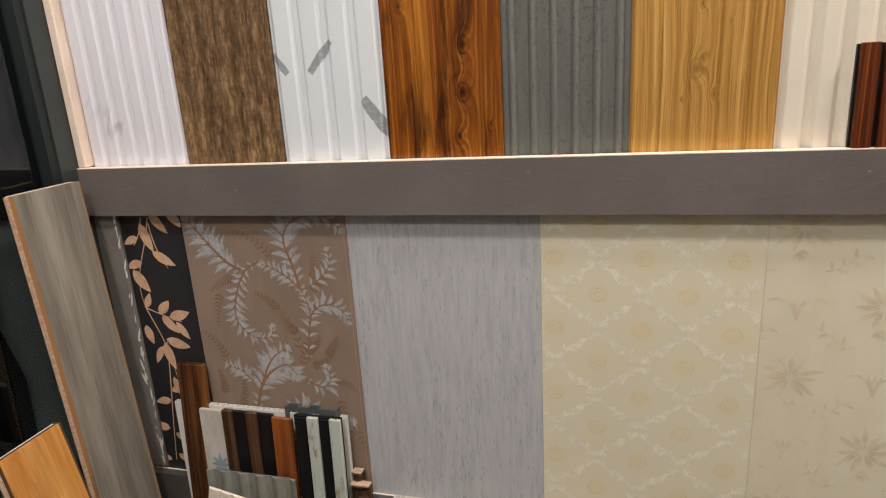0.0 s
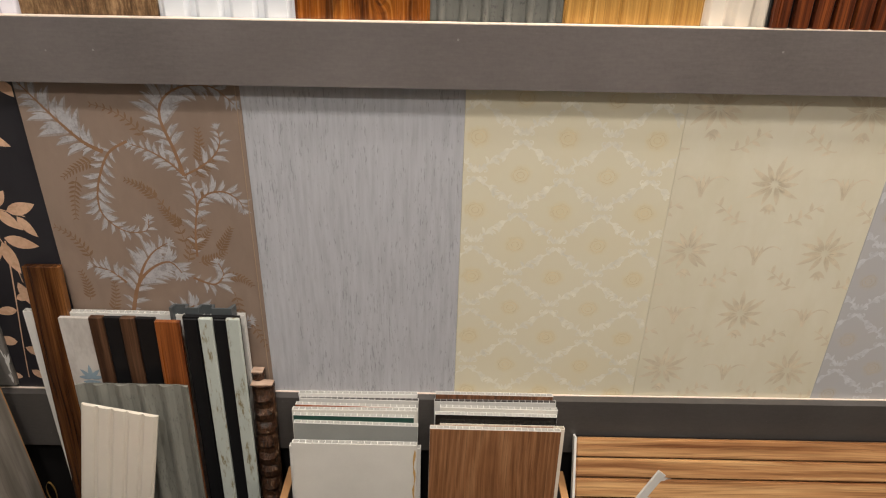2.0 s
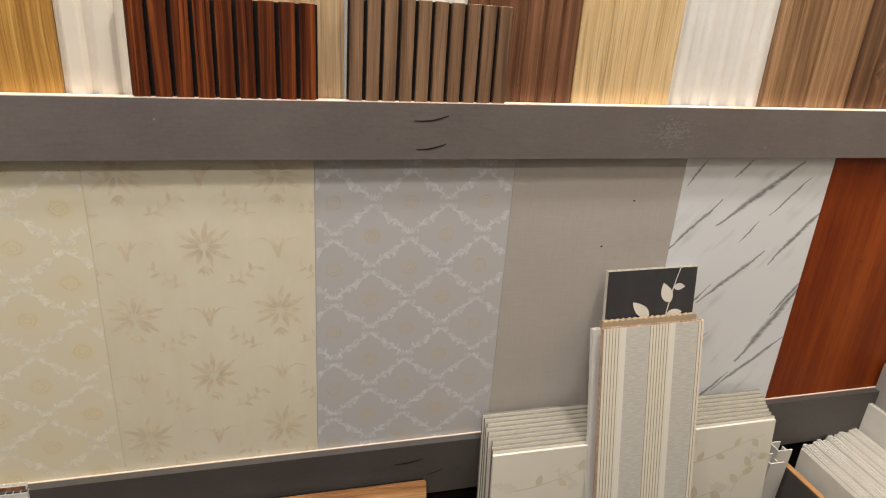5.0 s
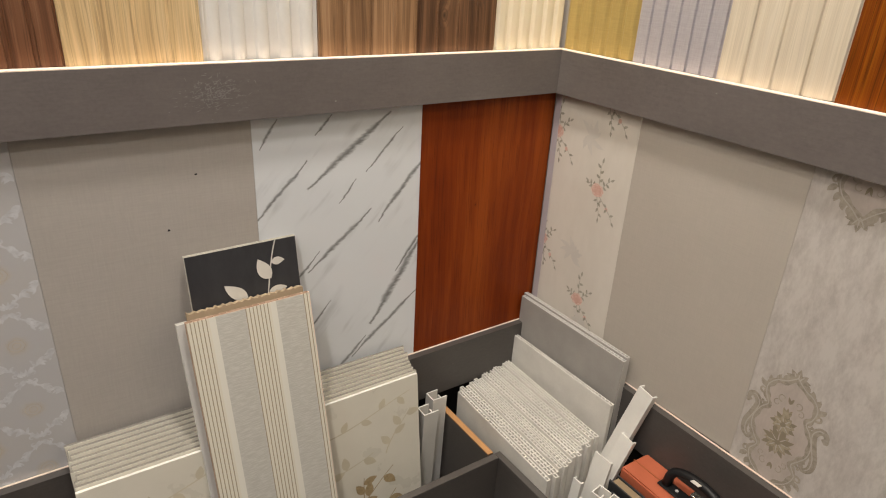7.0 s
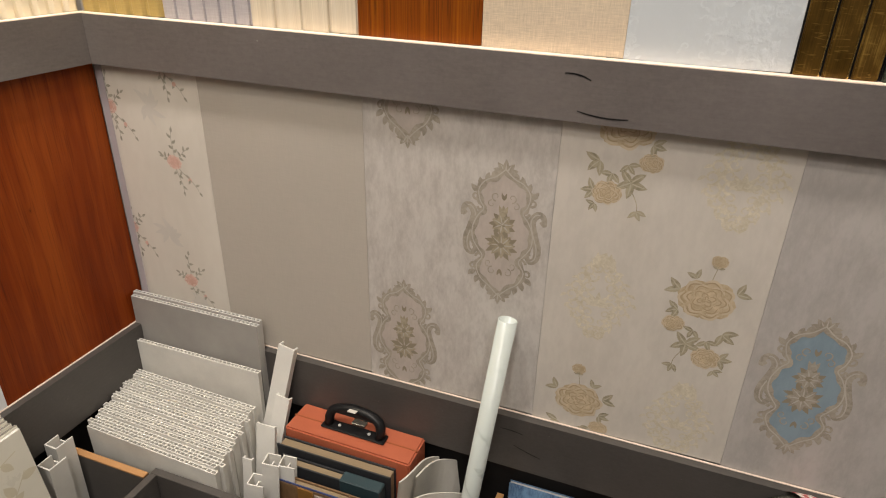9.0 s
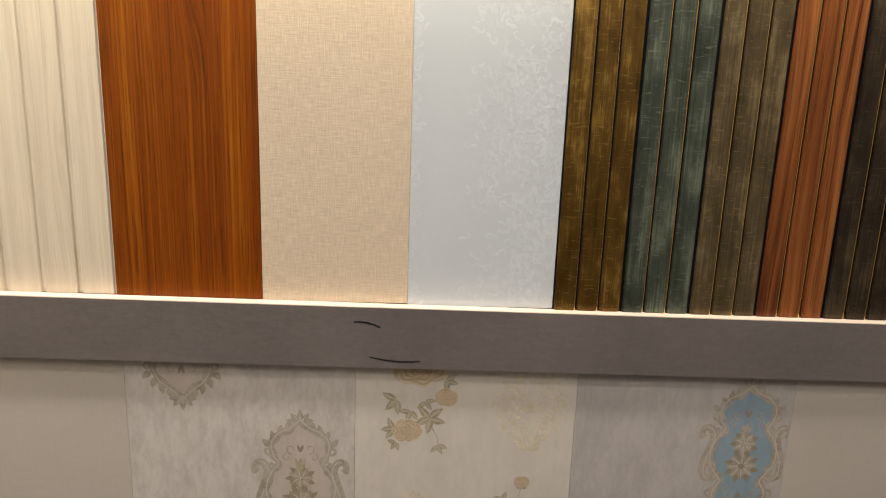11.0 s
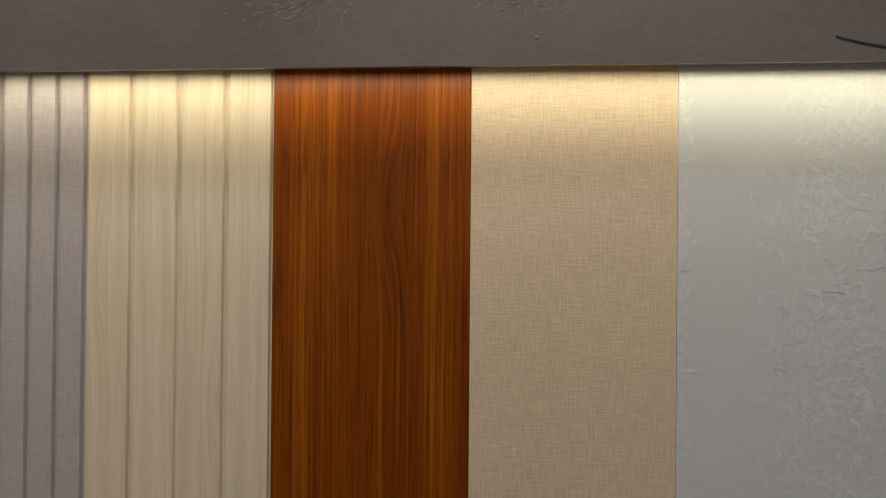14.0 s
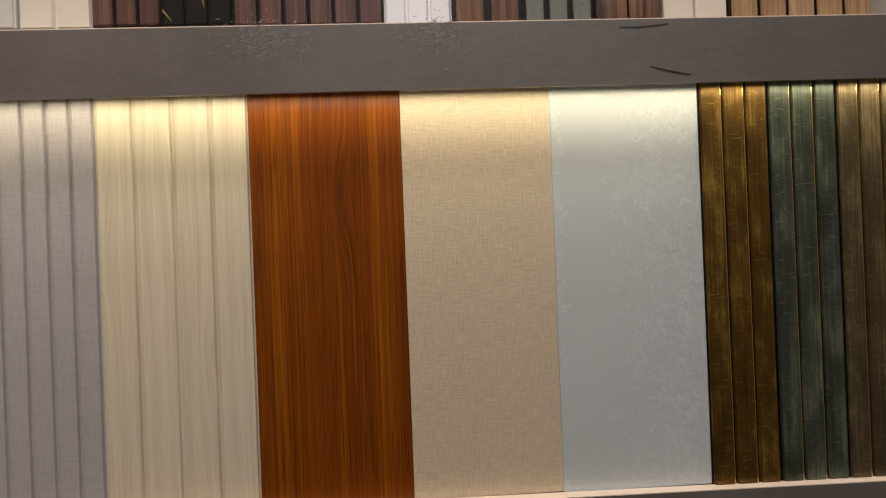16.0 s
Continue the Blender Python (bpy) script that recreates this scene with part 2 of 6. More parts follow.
def veined(name, ground, vein, strokes=(), haze=0.2, rough=0.16, wobble=0.014, ragged=0.7, taper=2.6, crisp=0.58, drift=0.0):
    """White marble print. strokes: (x, z, x2, z2, width) of each diagonal vein."""
    g = Graph(name, rough, spec=0.5, shift=not strokes)
    x, y, z = g.xyz(g.pos)
    wob = g.math("SUBTRACT", g.noise((14, 14, 14), 4, 0.6), 0.5)
    tooth = g.noise((60, 60, 200), 3)
    total = None
    for ax, az, bx, bz, w in strokes:
        ln = math.hypot(bx - ax, bz - az)
        ux, uz = (bx - ax) / ln, (bz - az) / ln
        dx, dz = g.math("SUBTRACT", x, (ax + bx) / 2), g.math("SUBTRACT", z, (az + bz) / 2)
        al = g.math("ADD", g.math("MULTIPLY", dx, ux), g.math("MULTIPLY", dz, uz))
        pe = g.math("ADD", g.math("MULTIPLY", dx, -uz), g.math("MULTIPLY", dz, ux))
        pe = g.math("ADD", pe, g.math("MULTIPLY", wob, wobble))
        ends = g.step(g.math("ABSOLUTE", al), ln * 0.52, ln * 0.5)
        pe = g.math("MULTIPLY", pe, g.step(g.math("ABSOLUTE", al), ln * 0.2, ln * 0.5, 1.0, taper))
        body = g.step(g.math("ABSOLUTE", g.math("ADD", pe, g.math("MULTIPLY", g.math("SUBTRACT", tooth, 0.5), w * ragged))), w * 0.60, w * 0.60 - w * crisp)
        body = g.math("MULTIPLY", g.math("MULTIPLY", body, ends), g.step(tooth, 0.25, 0.6, 0.75, 1.0))
        total = body if total is None else g.math("MAXIMUM", total, body)
    if total is None:
        v = g.join(g.math("ADD", x, g.math("MULTIPLY", z, -0.55)), y, g.math("MULTIPLY", z, 0.35))
        n = g.noise((6, 6, 6), 4, 0.6, v=v, dist=0.6)
        total = g.step(g.math("ABSOLUTE", g.math("SUBTRACT", n, 0.5)), 0.022, 0.0)
        total = g.math("MULTIPLY", total, g.step(g.noise((9, 9, 9), 2), 0.5, 0.66))
    if drift:
        # faint grey streaks that run with the veins
        v = g.join(g.math("ADD", g.math("MULTIPLY", x, 0.64), g.math("MULTIPLY", z, 0.77)), y, g.math("SUBTRACT", g.math("MULTIPLY", z, 0.64), g.math("MULTIPLY", x, 0.77)))
        s = g.step(g.noise((8, 8, 42), 4, 0.5, v=v), 0.50, 0.70)
        total = g.math("MAXIMUM", total, g.math("MULTIPLY", g.math("MULTIPLY", s, g.step(g.noise((9, 9, 12), 2, v=v), 0.45, 0.65)), drift))
    soft = g.step(g.noise((10, 10, 5), 4), 0.5, 0.8)
    col = g.mix(g.math("MULTIPLY", soft, haze), ground, tuple(c * 0.8 for c in ground))
    g.colour(g.mix(g.math("MULTIPLY", total, 0.85), col, vein))
    g.bump(g.noise((200, 200, 200), 2), 0.03, 0.0003)
    return g.mat


def embossed(name, c, size, rough=0.35, depth=0.5):
    """Glossy sheet with small pressed curls, thickest towards its upright edges."""
    g = Graph(name, rough, shift=False)
    x, y, z = g.xyz(g.pos)
    n = g.noise((size, size, size * 0.8), 3, 0.5, dist=0.3)
    edge = g.math("MAXIMUM", g.step(x, 0.05, 0.17), g.math("MULTIPLY", g.step(x, 0.014, 0.004), 0.8))
    edge = g.math("MULTIPLY", g.math("MULTIPLY_ADD", edge, 0.9, 0.1), g.step(g.noise((22, 22, 14), 3), 0.38, 0.6))
    h = g.math("MULTIPLY", g.step(n, 0.40, 0.68), edge)
    k = g.math("MULTIPLY_ADD", h, 0.13, 0.96)
    k = g.math("ADD", k, g.math("MULTIPLY", g.math("SUBTRACT", g.noise((8, 8, 5), 4), 0.5), 0.10))
    g.colour(g.mix(1.0, c, g.join(k, k, k), "MULTIPLY"))
    g.bump(h, depth, 0.0012)
    return g.mat


def brushed(name, c, worn, rough=0.3):
    """Aged metal foil on a moulding, scratched along its length."""
    g = Graph(name, rough, 0.6)
    a = g.noise((420, 60, 6), 5, 0.65)
    b = g.noise((30, 30, 14), 5, 0.65)
    scr = g.step(g.noise((60, 200, 420), 3, dist=0.8), 0.60, 0.68)
    col = g.ramp(g.math("ADD", g.math("MULTIPLY", a, 0.4), g.math("MULTIPLY", b, 0.6)), ((0.35, tuple(k * 0.45 for k in c)), (0.52, c), (0.7, worn)))
    g.colour(g.mix(g.math("MULTIPLY", scr, 0.4), col, worn))
    g.set("Roughness", g.math("MULTIPLY_ADD", b, 0.4, rough - 0.1))
    g.bump(a, 0.15, 0.0005)
    return g.mat


def clouded(name, c, low, scale=22.0, rough=0.5):
    """Plaster-like wallpaper ground with soft blotches drawn out upright."""
    g = Graph(name, rough, spec=0.4)
    n = g.noise((scale, scale, scale * 0.4), 6, 0.65)
    m = g.noise((scale * 5, scale * 5, scale * 2), 4, 0.6)
    f = g.math("ADD", g.math("MULTIPLY", n, 0.65), g.math("MULTIPLY", m, 0.35))
    g.colour(g.ramp(f, ((0.38, low), (0.58, c))))
    g.bump(m, 0.2, 0.0005)
    return g.mat


# ---- mesh helpers ----
def mesh_of(bm, name, material, smooth=False):
    bmesh.ops.recalc_face_normals(bm, faces=bm.faces)
    me = bpy.data.meshes.new(name)
    bm.to_mesh(me)
    bm.free()
    if smooth:
        for p in me.polygons:
            p.use_smooth = True
    me.materials.append(material)
    return me


def part(name, bm, material, parent, label="", smooth=False, m=None):
    ob = new(name, mesh_of(bm, name, material, smooth))
    ob.parent = parent
    if m is not None:
        ob.matrix_basis = m
    if label:
        tagged(ob, label=label)
    return ob


def thing(name, m, label, category, group=""):
    ob = new(name)
    ob.empty_display_size = 0.05
    ob.matrix_basis = m
    return tagged(ob, label, category, group)


def solid(name, bm, material, m, label, category, group="", kind="", smooth=False):
    ob = new(name, mesh_of(bm, name, material, smooth))
    ob.matrix_basis = m
    return tagged(ob, label, category, group, kind)


def box(bm, x0, x1, y0, y1, z0, z1, bevel=0.0, seg=1):
    vs = [bm.verts.new((x, y, z)) for z in (z0, z1) for x, y in ((x0, y0), (x1, y0), (x1, y1), (x0, y1))]
    fs = [bm.faces.new([vs[i] for i in f]) for f in ((3, 2, 1, 0), (4, 5, 6, 7), (0, 1, 5, 4), (1, 2, 6, 5), (2, 3, 7, 6), (3, 0, 4, 7))]
    if bevel:
        es = list({e for f in fs for e in f.edges})
        bmesh.ops.bevel(bm, geom=es, offset=bevel, segments=seg, affect="EDGES", clamp_overlap=True)
    return bm


def cuboid(x0, x1, y0, y1, z0, z1, bevel=0.0, seg=1):
    return box(bmesh.new(), x0, x1, y0, y1, z0, z1, bevel, seg)


def prism(pts, z0, z1):
    """Upright prism over a closed outline of (x, y)."""
    bm = bmesh.new()
    lo = [bm.verts.new((x, y, z0)) for x, y in pts]
    hi = [bm.verts.new((x, y, z1)) for x, y in pts]
    n = len(pts)
    bm.faces.new(lo)
    bm.faces.new(hi[::-1])
    for i in range(n):
        bm.faces.new((lo[i], lo[(i + 1) % n], hi[(i + 1) % n], hi[i]))
    return bm


def lathe(profile, steps=20, arc=2 * math.pi):
    bm = bmesh.new()
    rings = []
    for r, z in profile:
        rings.append([bm.verts.new((r * math.cos(arc * i / steps), r * math.sin(arc * i / steps), z)) for i in range(steps)])
    for a, b in zip(rings, rings[1:]):
        for i in range(steps):
            bm.faces.new((a[i], a[(i + 1) % steps], b[(i + 1) % steps], b[i]))
    bm.faces.new(rings[0][::-1])
    bm.faces.new(rings[-1])
    return bm


# cross-sections of panels: (x, out) from 0 to w
def flat(w):
    return [(0, -0.0003), (0.0006, 0), (w - 0.0006, 0), (w, -0.0003)]


def grooved(w, n, gw=0.004, gd=0.003):
    pts, p = [(0, -gd)], w / n
    for i in range(n):
        a, b = i * p + gw / 2, (i + 1) * p - gw / 2
        pts += [(a, -gd), (a + 0.0012, -0.0004), (a + 0.0022, 0), (b - 0.0022, 0), (b - 0.0012, -0.0004), (b, -gd)]
    return pts + [(w, -gd)]


def fluted(w, n, depth=0.006, duty=0.62):
    """Rounded ribs with flat hollows between them."""
    pts, p = [], w / n
    for i in range(n):
        a = i * p
        pts.append((a, -depth))
        for k in range(9):
            s = k / 8
            pts.append((a + p * ((1 - duty) / 2 + duty * s), -depth + depth * math.sin(math.pi * s) ** 0.55))
    return pts + [(w, -depth)]


def waved(w, n, depth=0.005):
    return [(w * i / (n * 10), -depth * 0.5 + depth * 0.5 * math.cos(2 * math.pi * i / 10)) for i in range(n * 10 + 1)]


def louvre(w, n, depth=0.008, land=0.42):
    """Raised flat ribs with sloping sides."""
    pts, p = [], w / n
    for i in range(n):
        a = i * p
        s = p * (1 - land) / 2
        pts += [(a, -depth), (a + s * 0.35, -depth), (a + s * 0.8, -depth * 0.2), (a + s, 0), (a + p - s, 0), (a + p - s * 0.8, -depth * 0.2), (a + p - s * 0.35, -depth)]
    return pts + [(w, -depth)]


def panel_mesh(prof, h, back=0.011):
    w = prof[-1][0]
    return prism([(x, -o) for x, o in prof] + [(w, back), (0, back)], 0, h)


# ---- print motifs: thin foil on a panel, in the panel's own x and z ----
FOIL = 0.00008


STROKES = itertools.count()


def stagger(bm):
    """Each stroke of a print lies a hair above the last."""
    return (next(STROKES) % 61) * 0.000002


def ribbon(bm, pts, widths, lift=FOIL):
    """A flat strip along a line of (x, z), with its width at each point."""
    row = []
    lift += stagger(bm)
    for i, (x, z) in enumerate(pts):
        a, b = pts[max(i - 1, 0)], pts[min(i + 1, len(pts) - 1)]
        d = Vector((b[0] - a[0], b[1] - a[1]))
        d = d.normalized() if d.length > 1e-9 else Vector((1, 0))
        w = widths[i] / 2
        up = lift + i * 0.000001
        row.append((bm.verts.new((x - d.y * w, -up, z + d.x * w)), bm.verts.new((x + d.y * w, -up, z - d.x * w))))
    for (a, b), (c, d) in zip(row, row[1:]):
        bm.faces.new((a, b, d, c))


def leaf(bm, x, z, ang, length, width, bend=0.0, lift=FOIL, n=7):
    """A pointed leaf from its stalk end at (x, z), at ang degrees from the x axis."""
    pts, ws = [], []
    a = radians(ang)
    for i in range(n + 1):
        s = i / n
        pts.append((x, z))
        ws.append(max(width * math.sin(math.pi * s ** 0.8) ** 0.85, 0.0003))
        x += math.cos(a) * length / n
        z += math.sin(a) * length / n
        a += radians(bend) / n
    ribbon(bm, pts, ws, lift)


def curve(p0, p1, p2, p3, n=14):
    out = []
    for i in range(n + 1):
        t = i / n
        c = [(1 - t) ** 3, 3 * t * (1 - t) ** 2, 3 * t * t * (1 - t), t ** 3]
        out.append(tuple(sum(k * p[j] for k, p in zip(c, (p0, p1, p2, p3))) for j in (0, 1)))
    return out


def stem(bm, p0, p1, p2, p3, w=0.0015, taper=0.5, lift=FOIL):
    pts = curve(p0, p1, p2, p3)
    n = len(pts) - 1
    ribbon(bm, pts, [w * (1 - (1 - taper) * i / n) for i in range(n + 1)], lift)
    return pts


def scroll(bm, x, z, r, start, turns, w, lift=FOIL, shrink=0.75):
    """A spiral curl."""
    n = int(14 * abs(turns)) + 3
    pts, ws = [], []
    for i in range(n + 1):
        s = i / n
        a = radians(start) + turns * 2 * math.pi * s
        rr = r * (1 - shrink * s)
        pts.append((x + rr * math.cos(a), z + rr * math.sin(a)))
        ws.append(w * (1 - 0.55 * s))
    ribbon(bm, pts, ws, lift)


def disc(bm, x, z, rx, rz, n=14, lift=FOIL, rough=0.0, rng=random):
    vs = []
    lift += stagger(bm)
    for i in range(n):
        a = 2 * math.pi * i / n
        k = 1 + rough * (rng.random() - 0.5)
        vs.append(bm.verts.new((x + rx * k * math.cos(a), -lift, z + rz * k * math.sin(a))))
    bm.faces.new(vs)


def smooth_line(ctrl, n=8):
    """A flowing line through (x, z) points."""
    p = [ctrl[0], *ctrl, ctrl[-1]]
    out = []
    for a, b, c, d in zip(p, p[1:], p[2:], p[3:]):
        for i in range(n):
            t = i / n
            out.append(tuple(0.5 * (2 * b[j] + (c[j] - a[j]) * t + (2 * a[j] - 5 * b[j] + 4 * c[j] - d[j]) * t * t + (3 * b[j] - a[j] - 3 * c[j] + d[j]) * t ** 3) for j in (0, 1)))
    return out + [ctrl[-1]]


def lattice(line, ring, px, pz, x0, z0, w, h, rng):
    """Scrolled ogee trellis: knots of curls joined by wavy ribbons, and a small ring in every mesh."""
    for i in range(-2 * int(w / px) - 4, 2 * int(w / px) + 5):
        for j in range(-2 * int(h / pz) - 4, 2 * int(h / pz) + 5):
            cx, cz = x0 + i * px / 2, z0 + j * pz / 2
            if not (-px < cx < w + px and -pz < cz < h + pz):
                continue
            if (i + j) % 2 == 0:
                n = 20
                for q in (1.0, 0.5):
                    pts = [(cx + px * 0.085 * q * (1 + 0.05 * math.cos(8 * a)) * math.cos(a), cz + pz * 0.085 * q * (1 + 0.05 * math.cos(8 * a)) * math.sin(a)) for a in (2 * math.pi * k / n for k in range(n + 1))]
                    ribbon(ring, pts, [0.0009 + 0.0004 * math.sin(k * 2.6) for k in range(n + 1)])
                continue
            # a knot: curls on four sides, and two of the four ribbons that meet here
            for sx in (1, -1):
                for sz in (1, -1):
                    scroll(line, cx + sx * px * 0.085, cz + sz * pz * 0.055, px * 0.050, 90 + 90 * sx, -sx * sz * 0.85, 0.0030)
                    leaf(line, cx + sx * px * 0.02, cz + sz * pz * 0.02, 90 - sx * 90 + sx * sz * 48, px * 0.14, px * 0.045, sx * sz * 40)
                    leaf(line, cx, cz + sz * pz * 0.03, sz * 90 + sx * 28, px * 0.10, px * 0.035, -sx * sz * 30)
            for sx in (1, -1):
                ax, az, bx, bz = cx + sx * px * 0.07, cz + pz * 0.07, cx + sx * px * 0.43, cz + pz * 0.43
                dx, dz = bx - ax, bz - az
                ln = math.hypot(dx, dz)
                ux, uz, vx, vz = dx / ln, dz / ln, -dz / ln * sx, dx / ln * sx
                pts, ws = [], []
                for k in range(19):
                    t = k / 18
                    o = ln * (0.045 * math.sin(2 * math.pi * t) + 0.025 * math.sin(6 * math.pi * t))
                    pts.append((ax + dx * t + vx * o, az + dz * t + vz * o))
                    ws.append(0.0044 + 0.0020 * math.cos(6 * math.pi * t))
                ribbon(line, pts, ws)
                for t, sd in ((0.20, 1), (0.36, -1), (0.50, 1), (0.64, -1), (0.80, 1), (0.28, -1), (0.72, 1), (0.46, -1)):
                    px_, pz_ = pts[int(t * 18)]
                    ang = math.degrees(math.atan2(uz, ux))
                    leaf(line, px_, pz_, ang + sd * sx * (48 if t < 0.5 else 132), px * rng.uniform(0.075, 0.11), px * 0.036, sd * sx * rng.uniform(30, 75), FOIL, 5)


def acanthus(pale, dim, spine, ctrl, width, n=12, lean_=40, grow=0.35, spw=0.004):
    """A feathered acanthus leaf: rows of curling blades on both sides of a flowing spine, largest a third of the way up."""
    line_ = smooth_line(ctrl)
    m = len(line_) - 1
    for i in range(n):
        s = (i + 0.6) / n
        k = max(int(s * m), 1)
        (ax, az), (bx, bz) = line_[k - 1], line_[min(k + 1, m)]
        ang = math.degrees(math.atan2(bz - az, bx - ax))
        size = width * (s / grow) ** 0.6 if s < grow else width * (1 - 0.62 * (s - grow) / (1 - grow))
        for sg in (1, -1):
            q = size * (1.0 if (i + (sg > 0)) % 2 else 0.8)
            a = ang + sg * (lean_ - 16 * s)
            x, z = line_[k]
            leaf(dim, x, z, a + sg * 5, q * 1.50, q * 0.40, sg * 42, FOIL + 0.00003, 7)
            leaf(pale, x, z, a, q * 1.42, q * 0.25, sg * 48, FOIL + 0.00015, 8)
            leaf(pale, x, z, a - sg * 13, q * 1.18, q * 0.18, sg * 44, FOIL + 0.00018, 7)
    (ax, az), (bx, bz) = line_[-2], line_[-1]
    for d in (-16, 0, 16):
        leaf(pale, ax, az, math.degrees(math.atan2(bz - az, bx - ax)) + d, width * 0.45, width * 0.13, d, FOIL + 0.00018, 6)
    ribbon(spine, line_, [spw * (1 - 0.8 * i / m) for i in range(m + 1)], FOIL + 0.00024)


def clip(bm, x0, x1, z0, z1):
    """Cut a print off at its panel's edges."""
    for co, no in (((x0, 0, 0), (-1, 0, 0)), ((x1, 0, 0), (1, 0, 0)), ((0, 0, z0), (0, 0, -1)), ((0, 0, z1), (0, 0, 1))):
        bmesh.ops.bisect_plane(bm, geom=bm.verts[:] + bm.edges[:] + bm.faces[:], plane_co=co, plane_no=no, clear_outer=True)
    return bm

# ---- materials ----
M_TRIM = dusty("trim_laminate", (0.142, 0.124, 0.117))
# raw cut edge, and the LED-lit look of the upper ledges
M_EDGE = plain("raw_and_lit_edge", (0.80, 0.66, 0.56), 0.6, mottle=0.08)
M_WALL = plain("wall_paint", (0.42, 0.39, 0.35), 0.7)
M_DARKWALL = plain("black_board", (0.010, 0.009, 0.009), 0.6, spec=0.2)
M_FLOOR = plain("floor_tile", (0.075, 0.065, 0.058), 0.35)
M_CEIL = plain("ceiling_paint", (0.68, 0.66, 0.62), 0.8)
M_BLACK = plain("black_plastic", (0.009, 0.009, 0.010), 0.4, spec=0.25)
M_WHITE = plain("white_pvc", (0.70, 0.685, 0.65), 0.35, mottle=0.06)
M_PALE = plain("pale_grey_pvc", (0.52, 0.51, 0.49), 0.4)
# darker copy of the trim laminate, with the bins' shade in its colour
M_RAIL = dusty("shaded_bin_laminate", (0.072, 0.065, 0.061))
M_MDF = plain("orange_board_edge", (0.42, 0.22, 0.09), 0.7)

W_BROWN = aged("aged_brown_wood", (0.028, 0.015, 0.008), (0.150, 0.086, 0.040), (0.38, 0.245, 0.13))
W_KNOT = wood("knotty_amber_wood", (0.040, 0.008, 0.002), (0.24, 0.070, 0.008), (0.47, 0.18, 0.024), 1.3, 0.26, 0.10, ((0.115, 0.092, 0.014), (0.108, 0.032, 0.011), (0.118, 0.155, 0.012), (0.152, 0.048, 0.005), (0.03, 0.21, 0.010)), bow=0.012, figure=0.9, hairs=0.8, ink=0.8)
W_PINE = wood("yellow_pine", (0.27, 0.125, 0.026), (0.44, 0.235, 0.054), (0.60, 0.365, 0.110), 2.0, 0.42, 0.25, ((0.079, 0.105, 0.012), (0.086, 0.118, 0.006), (0.102, 0.073, 0.007), (0.062, 0.068, 0.0035), (0.117, 0.159, 0.0035), (0.083, 0.182, 0.006), (0.03, 0.26, 0.008)), 0.3, figure=0.6, hairs=0.8, knot=0.68)
W_OAK = wood("light_oak", (0.34, 0.22, 0.12), (0.47, 0.33, 0.19), (0.58, 0.44, 0.28), 1.1, 0.45, 0.2)
W_PALE = wood("pale_ash", (0.46, 0.31, 0.15), (0.60, 0.43, 0.22), (0.70, 0.54, 0.31), 0.8, 0.45, 0.3)
W_REDBROWN = wood("red_brown_wood", (0.075, 0.029, 0.013), (0.155, 0.066, 0.031), (0.245, 0.12, 0.062), 1.6, 0.4, 0.2)
W_WALNUT = wood("walnut", (0.13, 0.065, 0.03), (0.26, 0.145, 0.07), (0.38, 0.23, 0.125), 1.2, 0.42, 0.25)
W_DKWALNUT = wood("dark_walnut", (0.05, 0.022, 0.010), (0.12, 0.058, 0.027), (0.21, 0.11, 0.055), 1.0, 0.4, 0.35, ((0.05, 0.06, 0.01), (0.12, 0.10, 0.012)))
W_CREAM = wood("cream_larch", (0.52, 0.45, 0.345), (0.62, 0.548, 0.43), (0.68, 0.615, 0.50), 1.1, 0.45, 0.25, ((0.120, 0.19, 0.010), (0.012, 0.30, 0.008), (0.125, 0.40, 0.008), (0.062, 0.09, 0.006)), pores=0.10, hairs=0.45, figure=0.3, bow=0.02, knot=0.05, tall=9.0, fibre=0.6)
W_ORANGE = wood("orange_teak", (0.058, 0.0105, 0.001), (0.182, 0.0425, 0.0015), (0.37, 0.124, 0.005), 2.6, 0.36, 0.05, ((0.107, 0.375, 0.012),), 0.45, spec=0.2, bow=0.006, figure=0.45, hairs=0.7, fibre=0.62, knot=0.4, tall=5.0)
W_CHERRY = wood("red_cherry", (0.105, 0.013, 0.0015), (0.200, 0.033, 0.003), (0.285, 0.060, 0.007), 0.5, 0.42, 0.05, ((0.13, 0.30, 0.004),), pores=0.3, spec=0.16, figure=1.15, hairs=0.35, fibre=0.6)
W_ROSE = wood("rosewood", (0.026, 0.006, 0.002), (0.095, 0.021, 0.006), (0.22, 0.058, 0.013), 2.2, 0.3, 0.3, figure=1.3, spec=0.3)
W_TEAKSLAT = wood("brown_oak_slat", (0.10, 0.052, 0.027), (0.18, 0.102, 0.056), (0.26, 0.158, 0.090), 1.4, 0.45, 0.2)
W_STICK = wood("dark_stained_wood", (0.022, 0.006, 0.002), (0.100, 0.036, 0.010), (0.23, 0.095, 0.028), 1.0, 0.22, 0.2, figure=1.5)
W_FLOORBOARD = wood("grey_laminate", (0.15, 0.132, 0.112), (0.26, 0.236, 0.208), (0.37, 0.34, 0.30), 0.22, 0.35, 0.1, pores=0.2, hairs=0.35, figure=1.1)
W_HONEY = wood("honey_laminate", (0.34, 0.12, 0.022), (0.52, 0.22, 0.05), (0.62, 0.32, 0.09), 0.5, 0.25, 0.45, pores=0.1)
W_BOARD = wood("striped_teak", (0.17, 0.065, 0.024), (0.38, 0.19, 0.080), (0.57, 0.34, 0.155), 1.0, 0.36, 0.35, across=True, figure=1.0)
